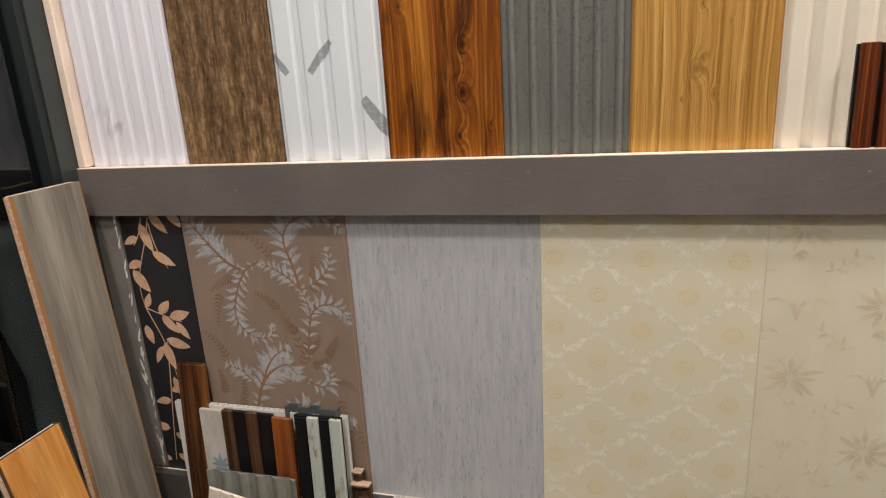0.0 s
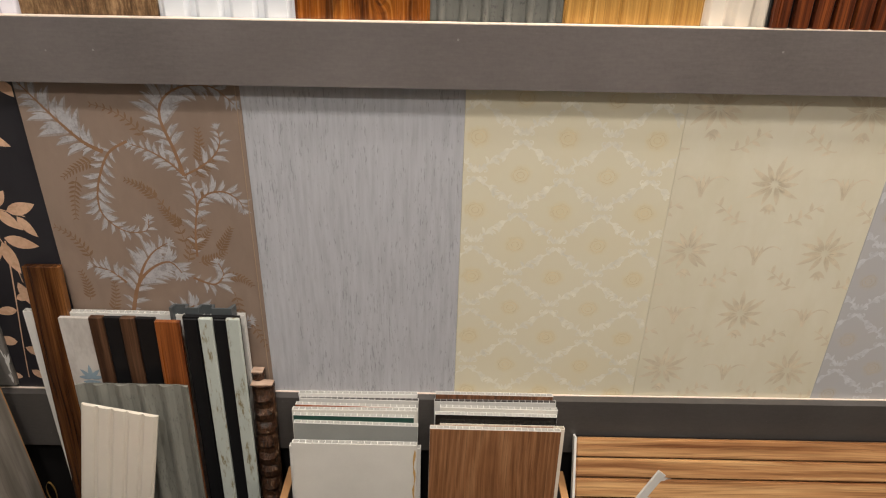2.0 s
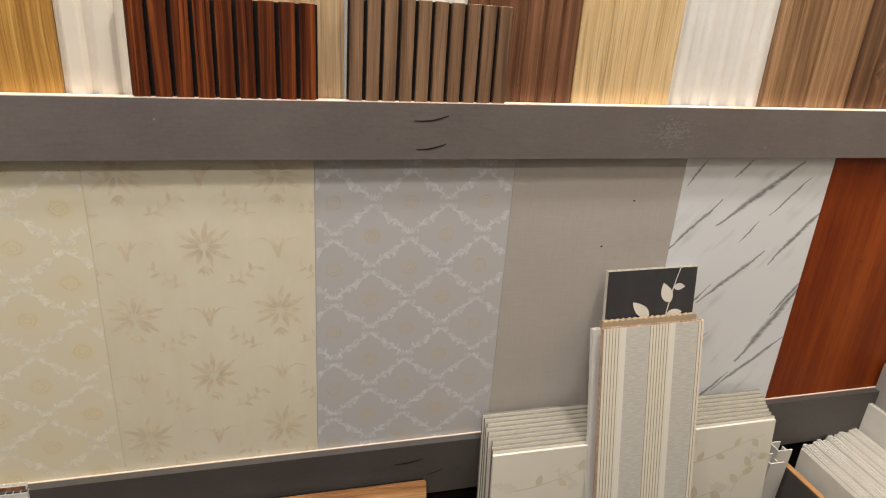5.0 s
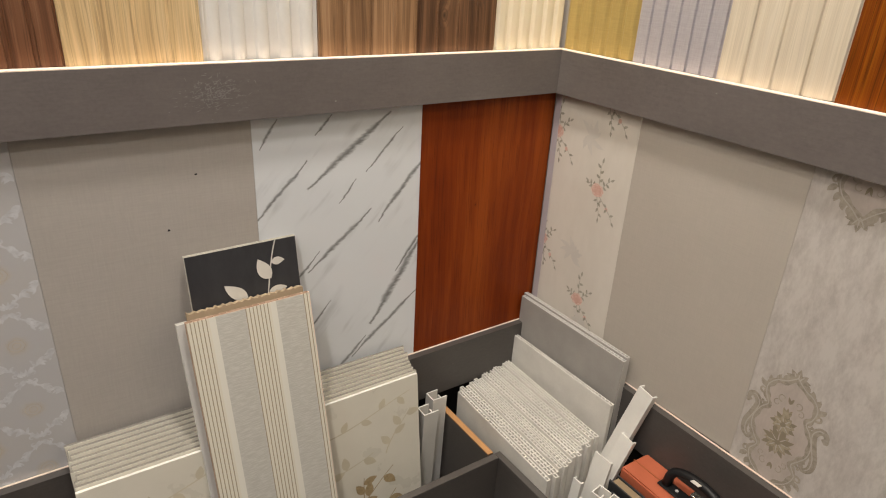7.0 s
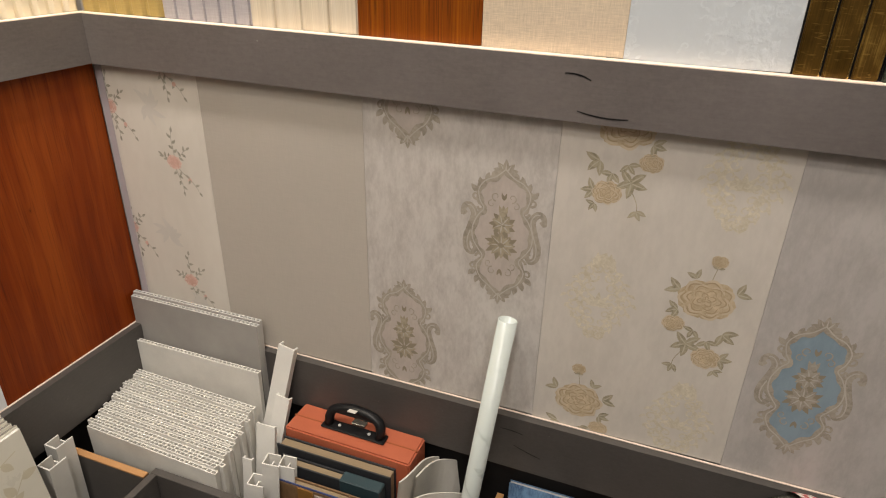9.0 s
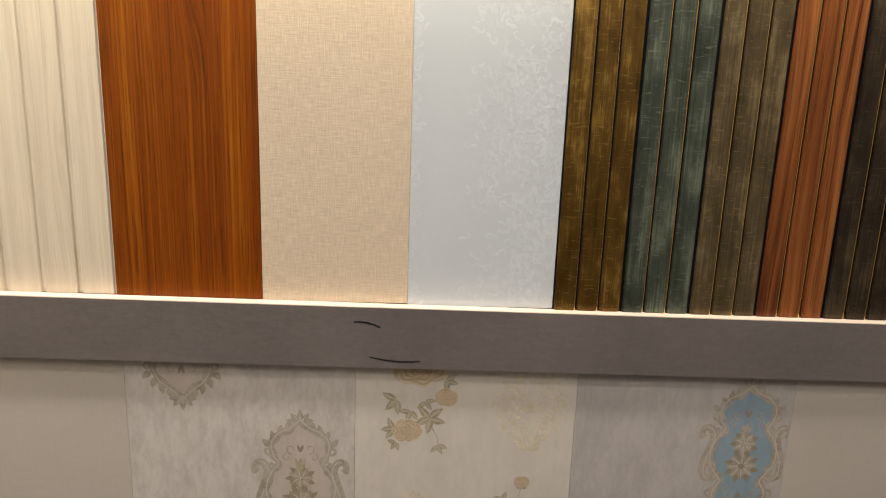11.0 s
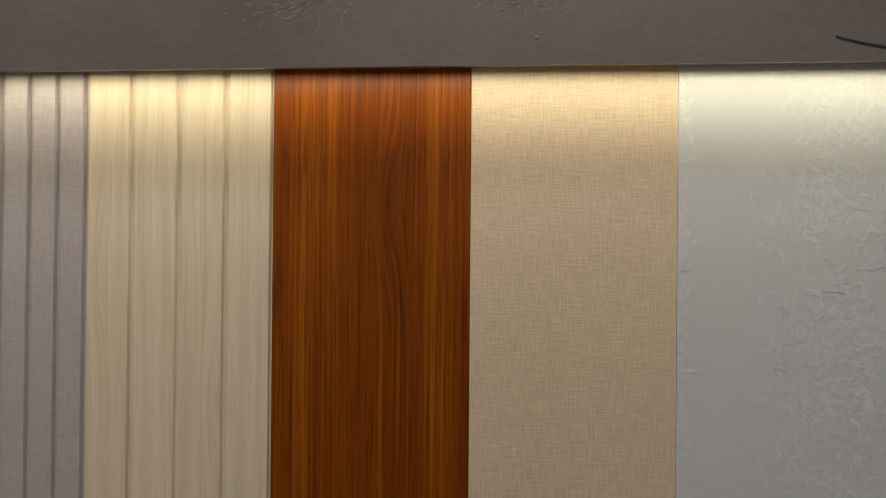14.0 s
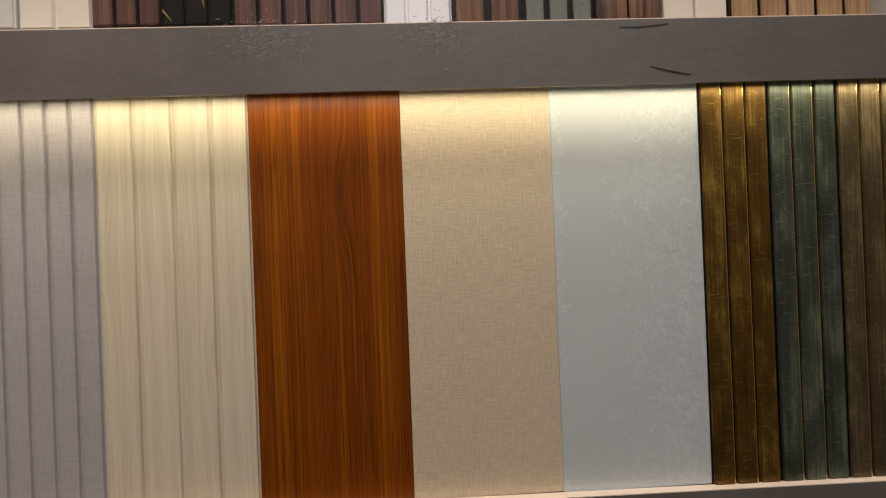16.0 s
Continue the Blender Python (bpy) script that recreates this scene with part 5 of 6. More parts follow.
def stroke(wall, u, z, length, ang, width=0.003, bend=0.0, mt=M_INK, label="short black marker stroke on the trim"):
    b = bmesh.new()
    pts, ws = [], []
    x, y, a = 0.0, 0.0, radians(ang)
    for i in range(9):
        pts.append((x, y))
        ws.append(width * (0.35 + 0.65 * math.sin(math.pi * (i + 1) / 11)))
        x += math.cos(a) * length / 8
        y += math.sin(a) * length / 8
        a += radians(bend) / 8
    ribbon(b, pts, ws)
    f, lift = WALLS[wall]
    return solid("marker_stroke", b, mt, f @ pose(u, -face_out(wall, z), z), label, "marker stroke", "marker strokes")


for w, u, z, l, a, bd in (("a", 0.608, 1.184, 0.05, -4, 30), ("a", 0.612, 1.143, 0.045, 0, 25), ("a", 0.60, 0.585, 0.05, 0, 15), ("a", 0.66, 0.555, 0.03, 10, 15),
                          ("b", 0.812, 1.187, 0.035, 4, -35), ("b", 0.832, 1.141, 0.066, -14, 22), ("b", 0.765, 0.592, 0.04, 4, -20), ("b", 0.79, 0.562, 0.05, -22, 10),
                          ("b", 0.957, 1.765, 0.06, -2, 12), ("b", 0.993, 1.718, 0.05, -16, 8)):
    stroke(w, u, z, l, a, 0.0022, bd)
for w, u, z, s in (("a", 1.02, 1.17, 0.085), ("b", 0.54, 1.757, 0.09), ("b", 0.74, 1.760, 0.075)):
    b = bmesh.new()
    for i in range(260):
        leaf(b, rng.gauss(0, 0.24) * s, rng.gauss(0, 0.13) * s, rng.choice((12, 15, 100, 20)) + rng.uniform(-18, 18), rng.uniform(0.0015, 0.008), rng.uniform(0.0004, 0.0010), rng.uniform(-25, 25), FOIL, 3)
    solid("glue_smear", b, M_GLUE, WALLS[w][0] @ pose(u, -face_out(w, z), z), "scratchy smear of dried pale glue on the trim", "glue smear", "glue smears", "stuff")
for w, u, z in (("a", -0.14, 1.185), ("a", -0.66, 1.16), ("a", -0.60, 1.162), ("a", 0.27, 1.18), ("b", 0.355, 1.195), ("b", 0.75, 1.72), ("a", 1.2, 1.15)):
    b = bmesh.new()
    disc(b, 0, 0, 0.0016, 0.0014, 8, rough=0.5)
    solid("nail_head", b, M_GLUE, WALLS[w][0] @ pose(u, -face_out(w, z), z), "tiny pale nail head in the trim", "nail", "nail heads")

# ---- the glazed west side ----
M_ALU = plain("grey_aluminium", (0.052, 0.062, 0.062), 0.4, 0.3)
M_GASKET = plain("dark_green_gasket", (0.010, 0.016, 0.016), 0.5)
M_STONE = plain("pale_stone", (0.34, 0.36, 0.34), 0.6)
M_ASPHALT = plain("dark_paving", (0.015, 0.015, 0.015), 0.8, spec=0.2)
M_TEAL = plain("teal_floor", (0.03, 0.10, 0.11), 0.4)
g = Graph("window_glass", 0.02)
g.set("Transmission Weight", 1.0)
g.set("Base Color", (0.22, 0.26, 0.26, 1))
M_GLASS = g.mat

structure("wall_west", cuboid(-1.02, -0.90, -3.2, -1.2, 0, CEILING), M_WALL, "plain wall beside the glazing", "wall")
win = solid("window_1", cuboid(-0.955, -0.899, 0.852, 0.912, 0, CEILING), M_ALU, Matrix(), "grey aluminium shopfront frame with dark night glass", "window", kind="structure")
part("gasket", cuboid(-0.950, -0.902, 0.836, 0.851, 0, CEILING), M_GASKET, win)
part("pane", cuboid(-0.930, -0.922, -1.18, 0.837, 0.06, CEILING - 0.06), M_GLASS, win).visible_shadow = False
part("sill", cuboid(-0.955, -0.90, -1.2, 0.835, 0, 0.06), M_ALU, win)
part("head", cuboid(-0.955, -0.90, -1.2, 0.835, CEILING - 0.06, CEILING), M_ALU, win)
part("far_post", cuboid(-0.955, -0.90, -1.2, -1.181, 0.06, CEILING - 0.06), M_ALU, win)
structure("backdrop", cuboid(-6.2, -6.1, -4, 5, -0.1, 3.2), M_ASPHALT, "dark night behind the shop window", "backdrop")
bal = solid("stone_baluster", lathe([(0.10, 0), (0.10, 0.06), (0.06, 0.10), (0.05, 0.35), (0.085, 0.55), (0.05, 0.75), (0.07, 0.80), (0.10, 0.84), (0.10, 0.90)], 20), M_STONE, pose(-2.0, 1.62, 0), "pale stone baluster outside the dark glass", "baluster", smooth=True)
lampm = Graph("far_lamp", 0.5)
lampm.set("Emission Color", (1.0, 0.45, 0.10, 1)).set("Emission Strength", 3.0)
lamp = thing("street_lamp", pose(-5.2, 3.9, 0), "small orange lamp on a post far off at night", "lamp")
part("post", lathe([(0.03, 0), (0.02, 1.33)], 10), M_GASKET, lamp)
part("globe", lathe([(0.02, 1.33), (0.05, 1.36), (0.05, 1.39), (0.02, 1.41)], 12), lampm.mat, lamp, "glowing orange globe")
structure("ground", cuboid(-6.1, -0.962, -4, 4, -0.1, -0.002), M_ASPHALT, "dark paving outside the window", "ground")

# strips of bare wall between the glazing and the first panels
solid("wall_strip", cuboid(-0.8985, -0.851, 0.894, 0.911, 0.617, 1.13, 0.002), plain("worn_grey_edge", (0.19, 0.175, 0.16), 0.6, mottle=0.16), Matrix(), "worn grey edging strip beside the navy panel", "edging strip")
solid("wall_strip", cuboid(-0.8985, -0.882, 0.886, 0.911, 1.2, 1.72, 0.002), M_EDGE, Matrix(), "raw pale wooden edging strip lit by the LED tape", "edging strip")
bm = bmesh.new()
for i in range(40):
    leaf(bm, 0.045 + rng.uniform(-0.003, 0.002), 0.5 * rng.random(), 90 + rng.uniform(-20, 20), rng.uniform(0.006, 0.03), rng.uniform(0.002, 0.005))
solid("worn_edge", bm, M_WHITE, pose(-0.8985, 0.8935, 0.617), "chipped white paint along the edging strip", "chipped paint", kind="stuff")


# ---- bins ----
def lean(wall, u0, u1, dtop, ztop, dbase, zbase, roll=0.0):
    """The pose of a board that leans: its foot's left corner is the origin, x runs along the wall, z up the board. Also its width and length."""
    f = WALLS[wall][0]
    lngth = math.hypot(ztop - zbase, dbase - dtop)
    tilt = math.degrees(math.atan2(dbase - dtop, ztop - zbase))
    w = u1 - u0
    m = f @ pose(u0, -dbase, zbase, -tilt) @ pose(w / 2, 0, lngth) @ pose(0, 0, 0, 0, roll) @ pose(-w / 2, 0, -lngth)
    return m, w, lngth


BASE = 0.12
structure("bin_floor_north", cuboid(-0.898, 1.676, 0.69, 0.9, 0.08, BASE), M_DARKWALL, "black floor of the sample bin", "bin floor")
structure("bin_floor_east", cuboid(1.43, 1.68, -1.2, 0.69, 0.08, BASE), M_DARKWALL, "black floor of the sample bin", "bin floor")
rail = thing("sample_bin", pose(0, 0, 0), "dark grey laminate front boards of the sample bin", "bin front")
part("north_board", cuboid(-0.86, 1.441, 0.690, 0.704, 0.02, 0.484, 0.0008), M_RAIL, rail)
part("east_board", cuboid(1.441, 1.455, -1.2, 0.704, 0.02, 0.484, 0.0008), M_RAIL, rail)


def divider(wall, u, ztop, deep=0.19):
    t = thing("bin_divider", WALLS[wall][0] @ pose(u, 0, BASE), "dark bin divider board with a raw orange top edge", "divider", "bin dividers")
    part("board", cuboid(-0.006, 0.006, -deep, -0.019, 0, ztop - BASE), M_RAIL, t)
    part("raw_edge", cuboid(-0.0061, 0.0061, -deep, -0.019, ztop - BASE, ztop - BASE + 0.003), M_MDF, t, "orange raw edge")


for u in (-0.405, 0.062, 0.700, 1.437):
    divider("a", u, 0.462 if u < 1 else 0.478)
divider("b", 0.775, 0.44)


def hollow(w, h, t, n, skin=0.0007, deep=0.05):
    """A hollow sheet, its row of square cells open at the top."""
    bm = bmesh.new()
    seen = {}

    def v(x, y, z):
        key = (round(x, 6), round(y, 6), round(z, 6))
        if key not in seen:
            seen[key] = bm.verts.new((x, y, z))
        return seen[key]

    p = (w - skin) / n
    f0, f1 = [v(0, 0, h)], [v(0, t, h)]
    for i in range(n):
        a, b = p * i + skin, p * (i + 1)
        o = p * i
        bm.faces.new((v(o, 0, h), v(a, 0, h), v(a, skin, h), v(a, t - skin, h), v(a, t, h), v(o, t, h), *([v(o, t - skin, h), v(o, skin, h)] if i else [])))
        bm.faces.new((v(a, 0, h), v(b, 0, h), v(b, skin, h), v(a, skin, h)))
        bm.faces.new((v(a, t - skin, h), v(b, t - skin, h), v(b, t, h), v(a, t, h)))
        c = ((a, skin), (b, skin), (b, t - skin), (a, t - skin))
        for (x0, y0), (x1, y1) in zip(c, c[1:] + c[:1]):
            bm.faces.new((v(x0, y0, h), v(x1, y1, h), v(x1, y1, h - deep), v(x0, y0, h - deep)))
        bm.faces.new([v(x, y, h - deep) for x, y in c])
        f0 += [v(a, 0, h), v(b, 0, h)]
        f1 += [v(a, t, h), v(b, t, h)]
    last = p * n
    bm.faces.new((v(last, 0, h), v(w, 0, h), v(w, t, h), v(last, t, h), v(last, t - skin, h), v(last, skin, h)))
    f0.append(v(w, 0, h))
    f1.append(v(w, t, h))
    bm.faces.new((*f0, v(w, 0, 0), v(0, 0, 0)))
    bm.faces.new((*f1, v(w, t, 0), v(0, t, 0)))
    bm.faces.new((v(0, 0, h), v(0, t, h), v(0, t, 0), v(0, 0, 0)))
    bm.faces.new((v(w, 0, h), v(w, t, h), v(w, t, 0), v(w, 0, 0)))
    bm.faces.new((v(0, 0, 0), v(w, 0, 0), v(w, t, 0), v(0, t, 0)))
    return bm


def hollow_card(name, wall, u0, u1, dtop, ztop, dbase, zbase, roll, material, label, group, t=0.0085, face=None, n=None, cell=0.010, closed=False):
    m, w, l = lean(wall, u0, u1, dtop, ztop, dbase, zbase, roll)
    th = thing(name, m, label, "panel sample", group)
    part("core", cuboid(0, w, 0, t, 0, l, 0.0006) if closed else hollow(w, l, t, n or int(w / cell)), material, th)
    part("front_skin", cuboid(0.0003, w - 0.0003, -0.0006, -0.0001, 0, l - 0.0006), face or material, th)
    return th, w, l


# --- north bin, west end: leaning profiles ---
def board(name, wall, u0, u1, dtop, ztop, dbase, t, material, label, cat="sample board", roll=0.0, zbase=BASE, prof=None, group="loose samples"):
    m, w, l = lean(wall, u0, u1, dtop, ztop, dbase, zbase, roll)
    b = panel_mesh(prof(w), l, t) if prof else cuboid(0, w, 0, t, 0, l, 0.0008)
    return solid(name, b, material, m, label, cat, group)


board("wood_moulding", "a", -0.776, -0.722, 0.016, 0.848, 0.088, 0.012, W_STICK, "tall narrow dark stained wooden moulding leaning on the wall", "moulding", -0.6)
# white-backed board with printed strip
t, w, l = hollow_card("panel_sample", "a", -0.793, -0.455, 0.018, 0.772, 0.034, BASE, 0, M_WHITE, "wide white hollow panel sample behind darker slats", "loose samples")
m, w, l = lean("a", -0.733, -0.571, 0.030, 0.772, 0.057, BASE)
t = thing("panel_sample", m, "sample with brown slats, black gaps and a printed strip", "slat sample", "loose samples")
part("printed_strip", cuboid(0, 0.046, -0.001, 0.006, 0, l - 0.003), M_CARTGROUND, t, "beige damask strip")
b = bmesh.new()
for k in range(3):
    for q in range(5):
        leaf(b, 0.030, l - 0.112 - 0.034 * k, 90 + 36 * (q - 2), 0.026 - 0.003 * abs(q - 2), 0.007, 12 * (q - 2), 0.0016)
    leaf(b, 0.016, l - 0.118 - 0.034 * k, 0, 0.029, 0.006, 0, 0.0018)
part("blue_motif", b, P_BLUE, t)
for x0, x1, mt, nm in ((0.047, 0.068, W_SLATBROWN, "slat"), (0.068, 0.094, M_BLACK, "black_strip"), (0.094, 0.116, W_SLATBROWN, "slat"), (0.116, 0.146, M_BLACK, "black_strip")):
    part(nm, cuboid(x0, x1 - 0.0006, -0.004 if nm == "slat" else 0.0, 0.006, 0, l - (0 if nm == "slat" else 0.001), 0.0006), mt, t)
board("panel_sample", "a", -0.584, -0.546, 0.040, 0.772, 0.068, 0.007, wood("orange_brown_sample", (0.12, 0.03, 0.008), (0.27, 0.08, 0.02), (0.40, 0.15, 0.05), 1.0, 0.3, 0.4), "orange-brown wood-effect strip sample", "panel sample", 0.6)
# charcoal channel piece
m, w, l = lean("a", -0.565, -0.468, 0.022, 0.787, 0.045, BASE)
pts = [(0, -0.002), (0.004, -0.002), (0.006, 0.008), (0.022, 0.008), (0.024, -0.002), (0.044, -0.002), (0.046, 0.008), (0.062, 0.008), (0.064, -0.002), (0.094, -0.002), (0.097, 0.012), (0.094, 0.014), (0.088, 0.001), (0.067, 0.001), (0.065, 0.011), (0.043, 0.011), (0.041, 0.001), (0.027, 0.001), (0.025, 0.011), (0.003, 0.011), (0, 0.004)]
solid("channel_profile", prism(pts, 0, l), plain("charcoal_profile", (0.075, 0.085, 0.09), 0.4), m, "charcoal channelled wall profile sample standing upright", "profile", "loose samples")
# black board with two pale weathered slats
g = Graph("pale_weathered_paint", 0.5)
f1 = g.step(g.noise((110, 110, 28), 6, 0.75), 0.53, 0.66)
g.colour(g.mix(f1, (0.47, 0.51, 0.47), (0.22, 0.18, 0.09)))
M_WEATHER = g.mat
m, w, l = lean("a", -0.542, -0.457, 0.036, 0.779, 0.066, BASE)
t = thing("panel_sample", m, "black board with two pale weathered slats", "slat sample", "loose samples")
part("backing", cuboid(0, w, 0, 0.008, 0, l), M_BLACK, t)
for x in (0.026, 0.067):
    part("slat", cuboid(x, x + 0.020, -0.007, 0, 0, l + 0.001, 0.001), M_WEATHER, t, "pale weathered slat")
for x in (0.002, 0.0475):
    part("black_slat", cuboid(x, x + 0.020, -0.003, 0, 0, l - 0.002, 0.001), M_BLACK, t)
# carved moulding
g = Graph("carved_brown_gilt", 0.3)
n1 = g.noise((170, 170, 90), 5, 0.65, dist=0.8)
g.colour(g.ramp(n1, ((0.40, (0.006, 0.003, 0.002)), (0.58, (0.070, 0.028, 0.012)), (0.72, (0.34, 0.25, 0.16)))))
g.bump(n1, 1.0, 0.004)
M_CARVED = g.mat
g = Graph("raw_pine_end", 0.7)
g.colour(g.ramp(g.noise((30, 200, 200), 3), ((0.4, (0.42, 0.28, 0.20)), (0.6, (0.56, 0.40, 0.30)))))
M_RAWPINE = g.mat
for u0, u1, dt, zt, db in ((-0.456, -0.437, 0.012, 0.664, 0.05), (-0.4555, -0.420, 0.024, 0.648, 0.070)):
    m, w, l = lean("a", u0, u1, dt, zt, db, BASE)
    t = thing("carved_moulding", m, "dark brown carved moulding with gilt wear and raw sawn end", "moulding", "loose samples")
    b = bmesh.new()
    n = 60
    prof = [(0, 0), (0.15, -0.006), (0.35, -0.010), (0.65, -0.010), (0.85, -0.006), (1, 0), (1, 0.008), (0, 0.008)]
    rows_ = [[b.verts.new((x * w, y * (1 + 0.35 * math.sin(i * 1.9) if y < 0 else 1), l * i / n)) for x, y in prof] for i in range(n + 1)]
    for p, q in zip(rows_, rows_[1:]):
        for k in range(8):
            b.faces.new((p[k], p[(k + 1) % 8], q[(k + 1) % 8], q[k]))
    b.faces.new(rows_[0])
    b.faces.new(rows_[-1])
    part("body", b, M_CARVED, t)
    part("sawn_end", cuboid(0.0005, w - 0.0005, -0.008, 0.008, l, l + 0.002), M_RAWPINE, t, "raw pinkish end")
board("fluted_sample", "a", -0.715, -0.543, 0.062, 0.667, 0.092, 0.006, streaked("grey_green_print", (0.21, 0.21, 0.185), (0.10, 0.10, 0.09)), "grey-green wavy fluted panel sample", "panel sample", 0, BASE, lambda w: waved(w, 5, 0.008))
board("fluted_sample", "a", -0.698, -0.583, 0.088, 0.640, 0.118, 0.006, M_CREAMPVC, "cream ribbed panel sample leaning in front of others", "panel sample", 11, BASE, lambda w: louvre(w, 5, 0.0028, 0.6))

# --- white and brown stacks ---
M_OFFWHITE = plain("off_white_sheet", (0.63, 0.605, 0.555), 0.35, mottle=0.05)
M_GREYSHEET = plain("grey_sheet", (0.26, 0.265, 0.25), 0.4, mottle=0.10)
M_GREENSHEET = plain("dark_green_sheet", (0.015, 0.06, 0.045), 0.3)
M_RUST = plain("rust_sheet", (0.30, 0.085, 0.03), 0.4)
M_STAIN = plain("amber_stain", (0.50, 0.30, 0.10), 0.5)
stack = (
    (-0.384, -0.188, 0.014, 0.622, M_WHITE, "white hollow panel sample at the back of a stack"),
    (-0.381, -0.186, 0.023, 0.618, M_PALE, "pale grey hollow panel sample in a stack"),
    (-0.386, -0.190, 0.032, 0.612, M_RUST, "rust-red faced hollow panel sample in a stack"),
    (-0.390, -0.187, 0.041, 0.611, M_OFFWHITE, "off-white chipped hollow panel sample in a stack"),
    (-0.386, -0.192, 0.050, 0.606, M_GREENSHEET, "dark green faced panel sample in a stack"),
    (-0.384, -0.185, 0.060, 0.598, M_GREYSHEET, "mottled grey panel sample in a stack"),
    (-0.392, -0.180, 0.070, 0.560, M_WHITE, "white panel sample, wider than the others"),
    (-0.384, -0.186, 0.082, 0.578, M_OFFWHITE, "plain off-white panel sample at the front of a stack"),
)
for i, (a, c, d, z, mt, lb) in enumerate(stack):
    hollow_card("panel_sample", "a", a, c, d, z, d + 0.045, BASE, (-0.6, 0.4, 0.7, -0.5, 0.3, 0.8, 0.0, 0.2)[i], M_WHITE, lb, "white sample stack", face=mt)
b = bmesh.new()
ribbon(b, [(0.0012 * math.sin(k * 1.3), 0.011 * k) for k in range(12)], [0.0025 + 0.0015 * math.sin(k * 2.1) for k in range(12)])
solid("amber_stain", b, M_STAIN, lean("a", -0.186, -0.18, 0.0825, 0.575, 0.1275, BASE)[0] @ pose(-0.004, -0.0009, 0.33), "amber glue stain down the sheet's edge", "stain", kind="stuff")
brown = (
    (-0.158, 0.036, 0.014, 0.625, M_WHITE, W_REDBROWN, "white and brown hollow panel sample at the back of a stack"),
    (-0.160, 0.040, 0.023, 0.618, M_PALE, M_PALE, "pale grey hollow panel sample in a stack"),
    (-0.150, 0.042, 0.032, 0.612, M_WHITE, M_OFFWHITE, "white hollow panel sample in a stack"),
    (-0.158, 0.040, 0.042, 0.606, M_WHITE, M_BLACKMARBLE, "glossy black faced panel sample in a stack"),
    (-0.150, 0.052, 0.054, 0.592, M_CREAMPVC, M_CREAMPVC, "cream panel sample, wider than the others"),
    (-0.165, 0.032, 0.066, 0.600, M_RAWPINE, W_SAMPLE, "brown panel sample with worn edge"),
    (-0.166, 0.040, 0.080, 0.610, M_WHITE, W_SAMPLE, "brown wood-grain panel sample at the front of a stack"),
)
for i, (a, c, d, z, core, mt, lb) in enumerate(brown):
    hollow_card("panel_sample", "a", a, c, d, z, d + 0.045, BASE, (0.2, -0.4, 0.6, 0.5, 0.4, -0.3, 0.4)[i], core, lb, "brown sample stack", face=mt)

# --- grooved teak board ---
m, w, l = lean("a", 0.080, 0.655, 0.026, 0.553, 0.105, 0.36)
t = thing("plank_panel", m, "striped teak panel of grooved planks lying across the bin", "plank panel")
part("backing", cuboid(0.002, w - 0.002, 0, 0.008, 0, l - 0.002), M_DARKWALL, t)
nb = 6
pm = mesh_of(cuboid(0, w, -0.008, 0.0, 0.0015, l / nb - 0.0008, 0.0022, 2), "plank", W_BOARD)
for i in range(nb):
    p = new("plank", pm)
    p.parent, p.matrix_basis = t, pose(0, 0, i * l / nb)
part("end_strip", cuboid(-0.004, 0.0, -0.006, 0.008, 0, l), M_WHITE, t, "pale end strip")
solid("grey_card", cuboid(0, 0.10, 0, 0.004, 0, 0.14, 0.0005), M_PALE, pose(0.135, 0.800, 0.405, -12, 40, 8), "small pale grey card standing on its corner", "card")

# --- leaf-printed cream cards, and the striped boards between them ---
M_CARDEDGE = plain("grey_card_edge", (0.20, 0.185, 0.16), 0.5, mottle=0.12)
M_IVORY = plain("ivory_sheet", (0.66, 0.63, 0.55), 0.30, mottle=0.03)


def leaf_branch(bm, x, z, ang, length, size, rng2, bend=25):
    pts = stem(bm, (x, z), (x + length * 0.33 * math.cos(radians(ang)), z + length * 0.33 * math.sin(radians(ang))),
               (x + length * 0.66 * math.cos(radians(ang + bend)), z + length * 0.66 * math.sin(radians(ang + bend))),
               (x + length * math.cos(radians(ang + bend)), z + length * math.sin(radians(ang + bend))), 0.0028, 0.5, FOIL + 0.0006)
    for i in range(3, len(pts), 3):
        leaf(bm, pts[i][0], pts[i][1], ang + bend * i / 14 + (58 if i % 2 else -52) + rng2.uniform(-15, 15), size, size * 0.55, rng2.uniform(-20, 20), FOIL + 0.0006)


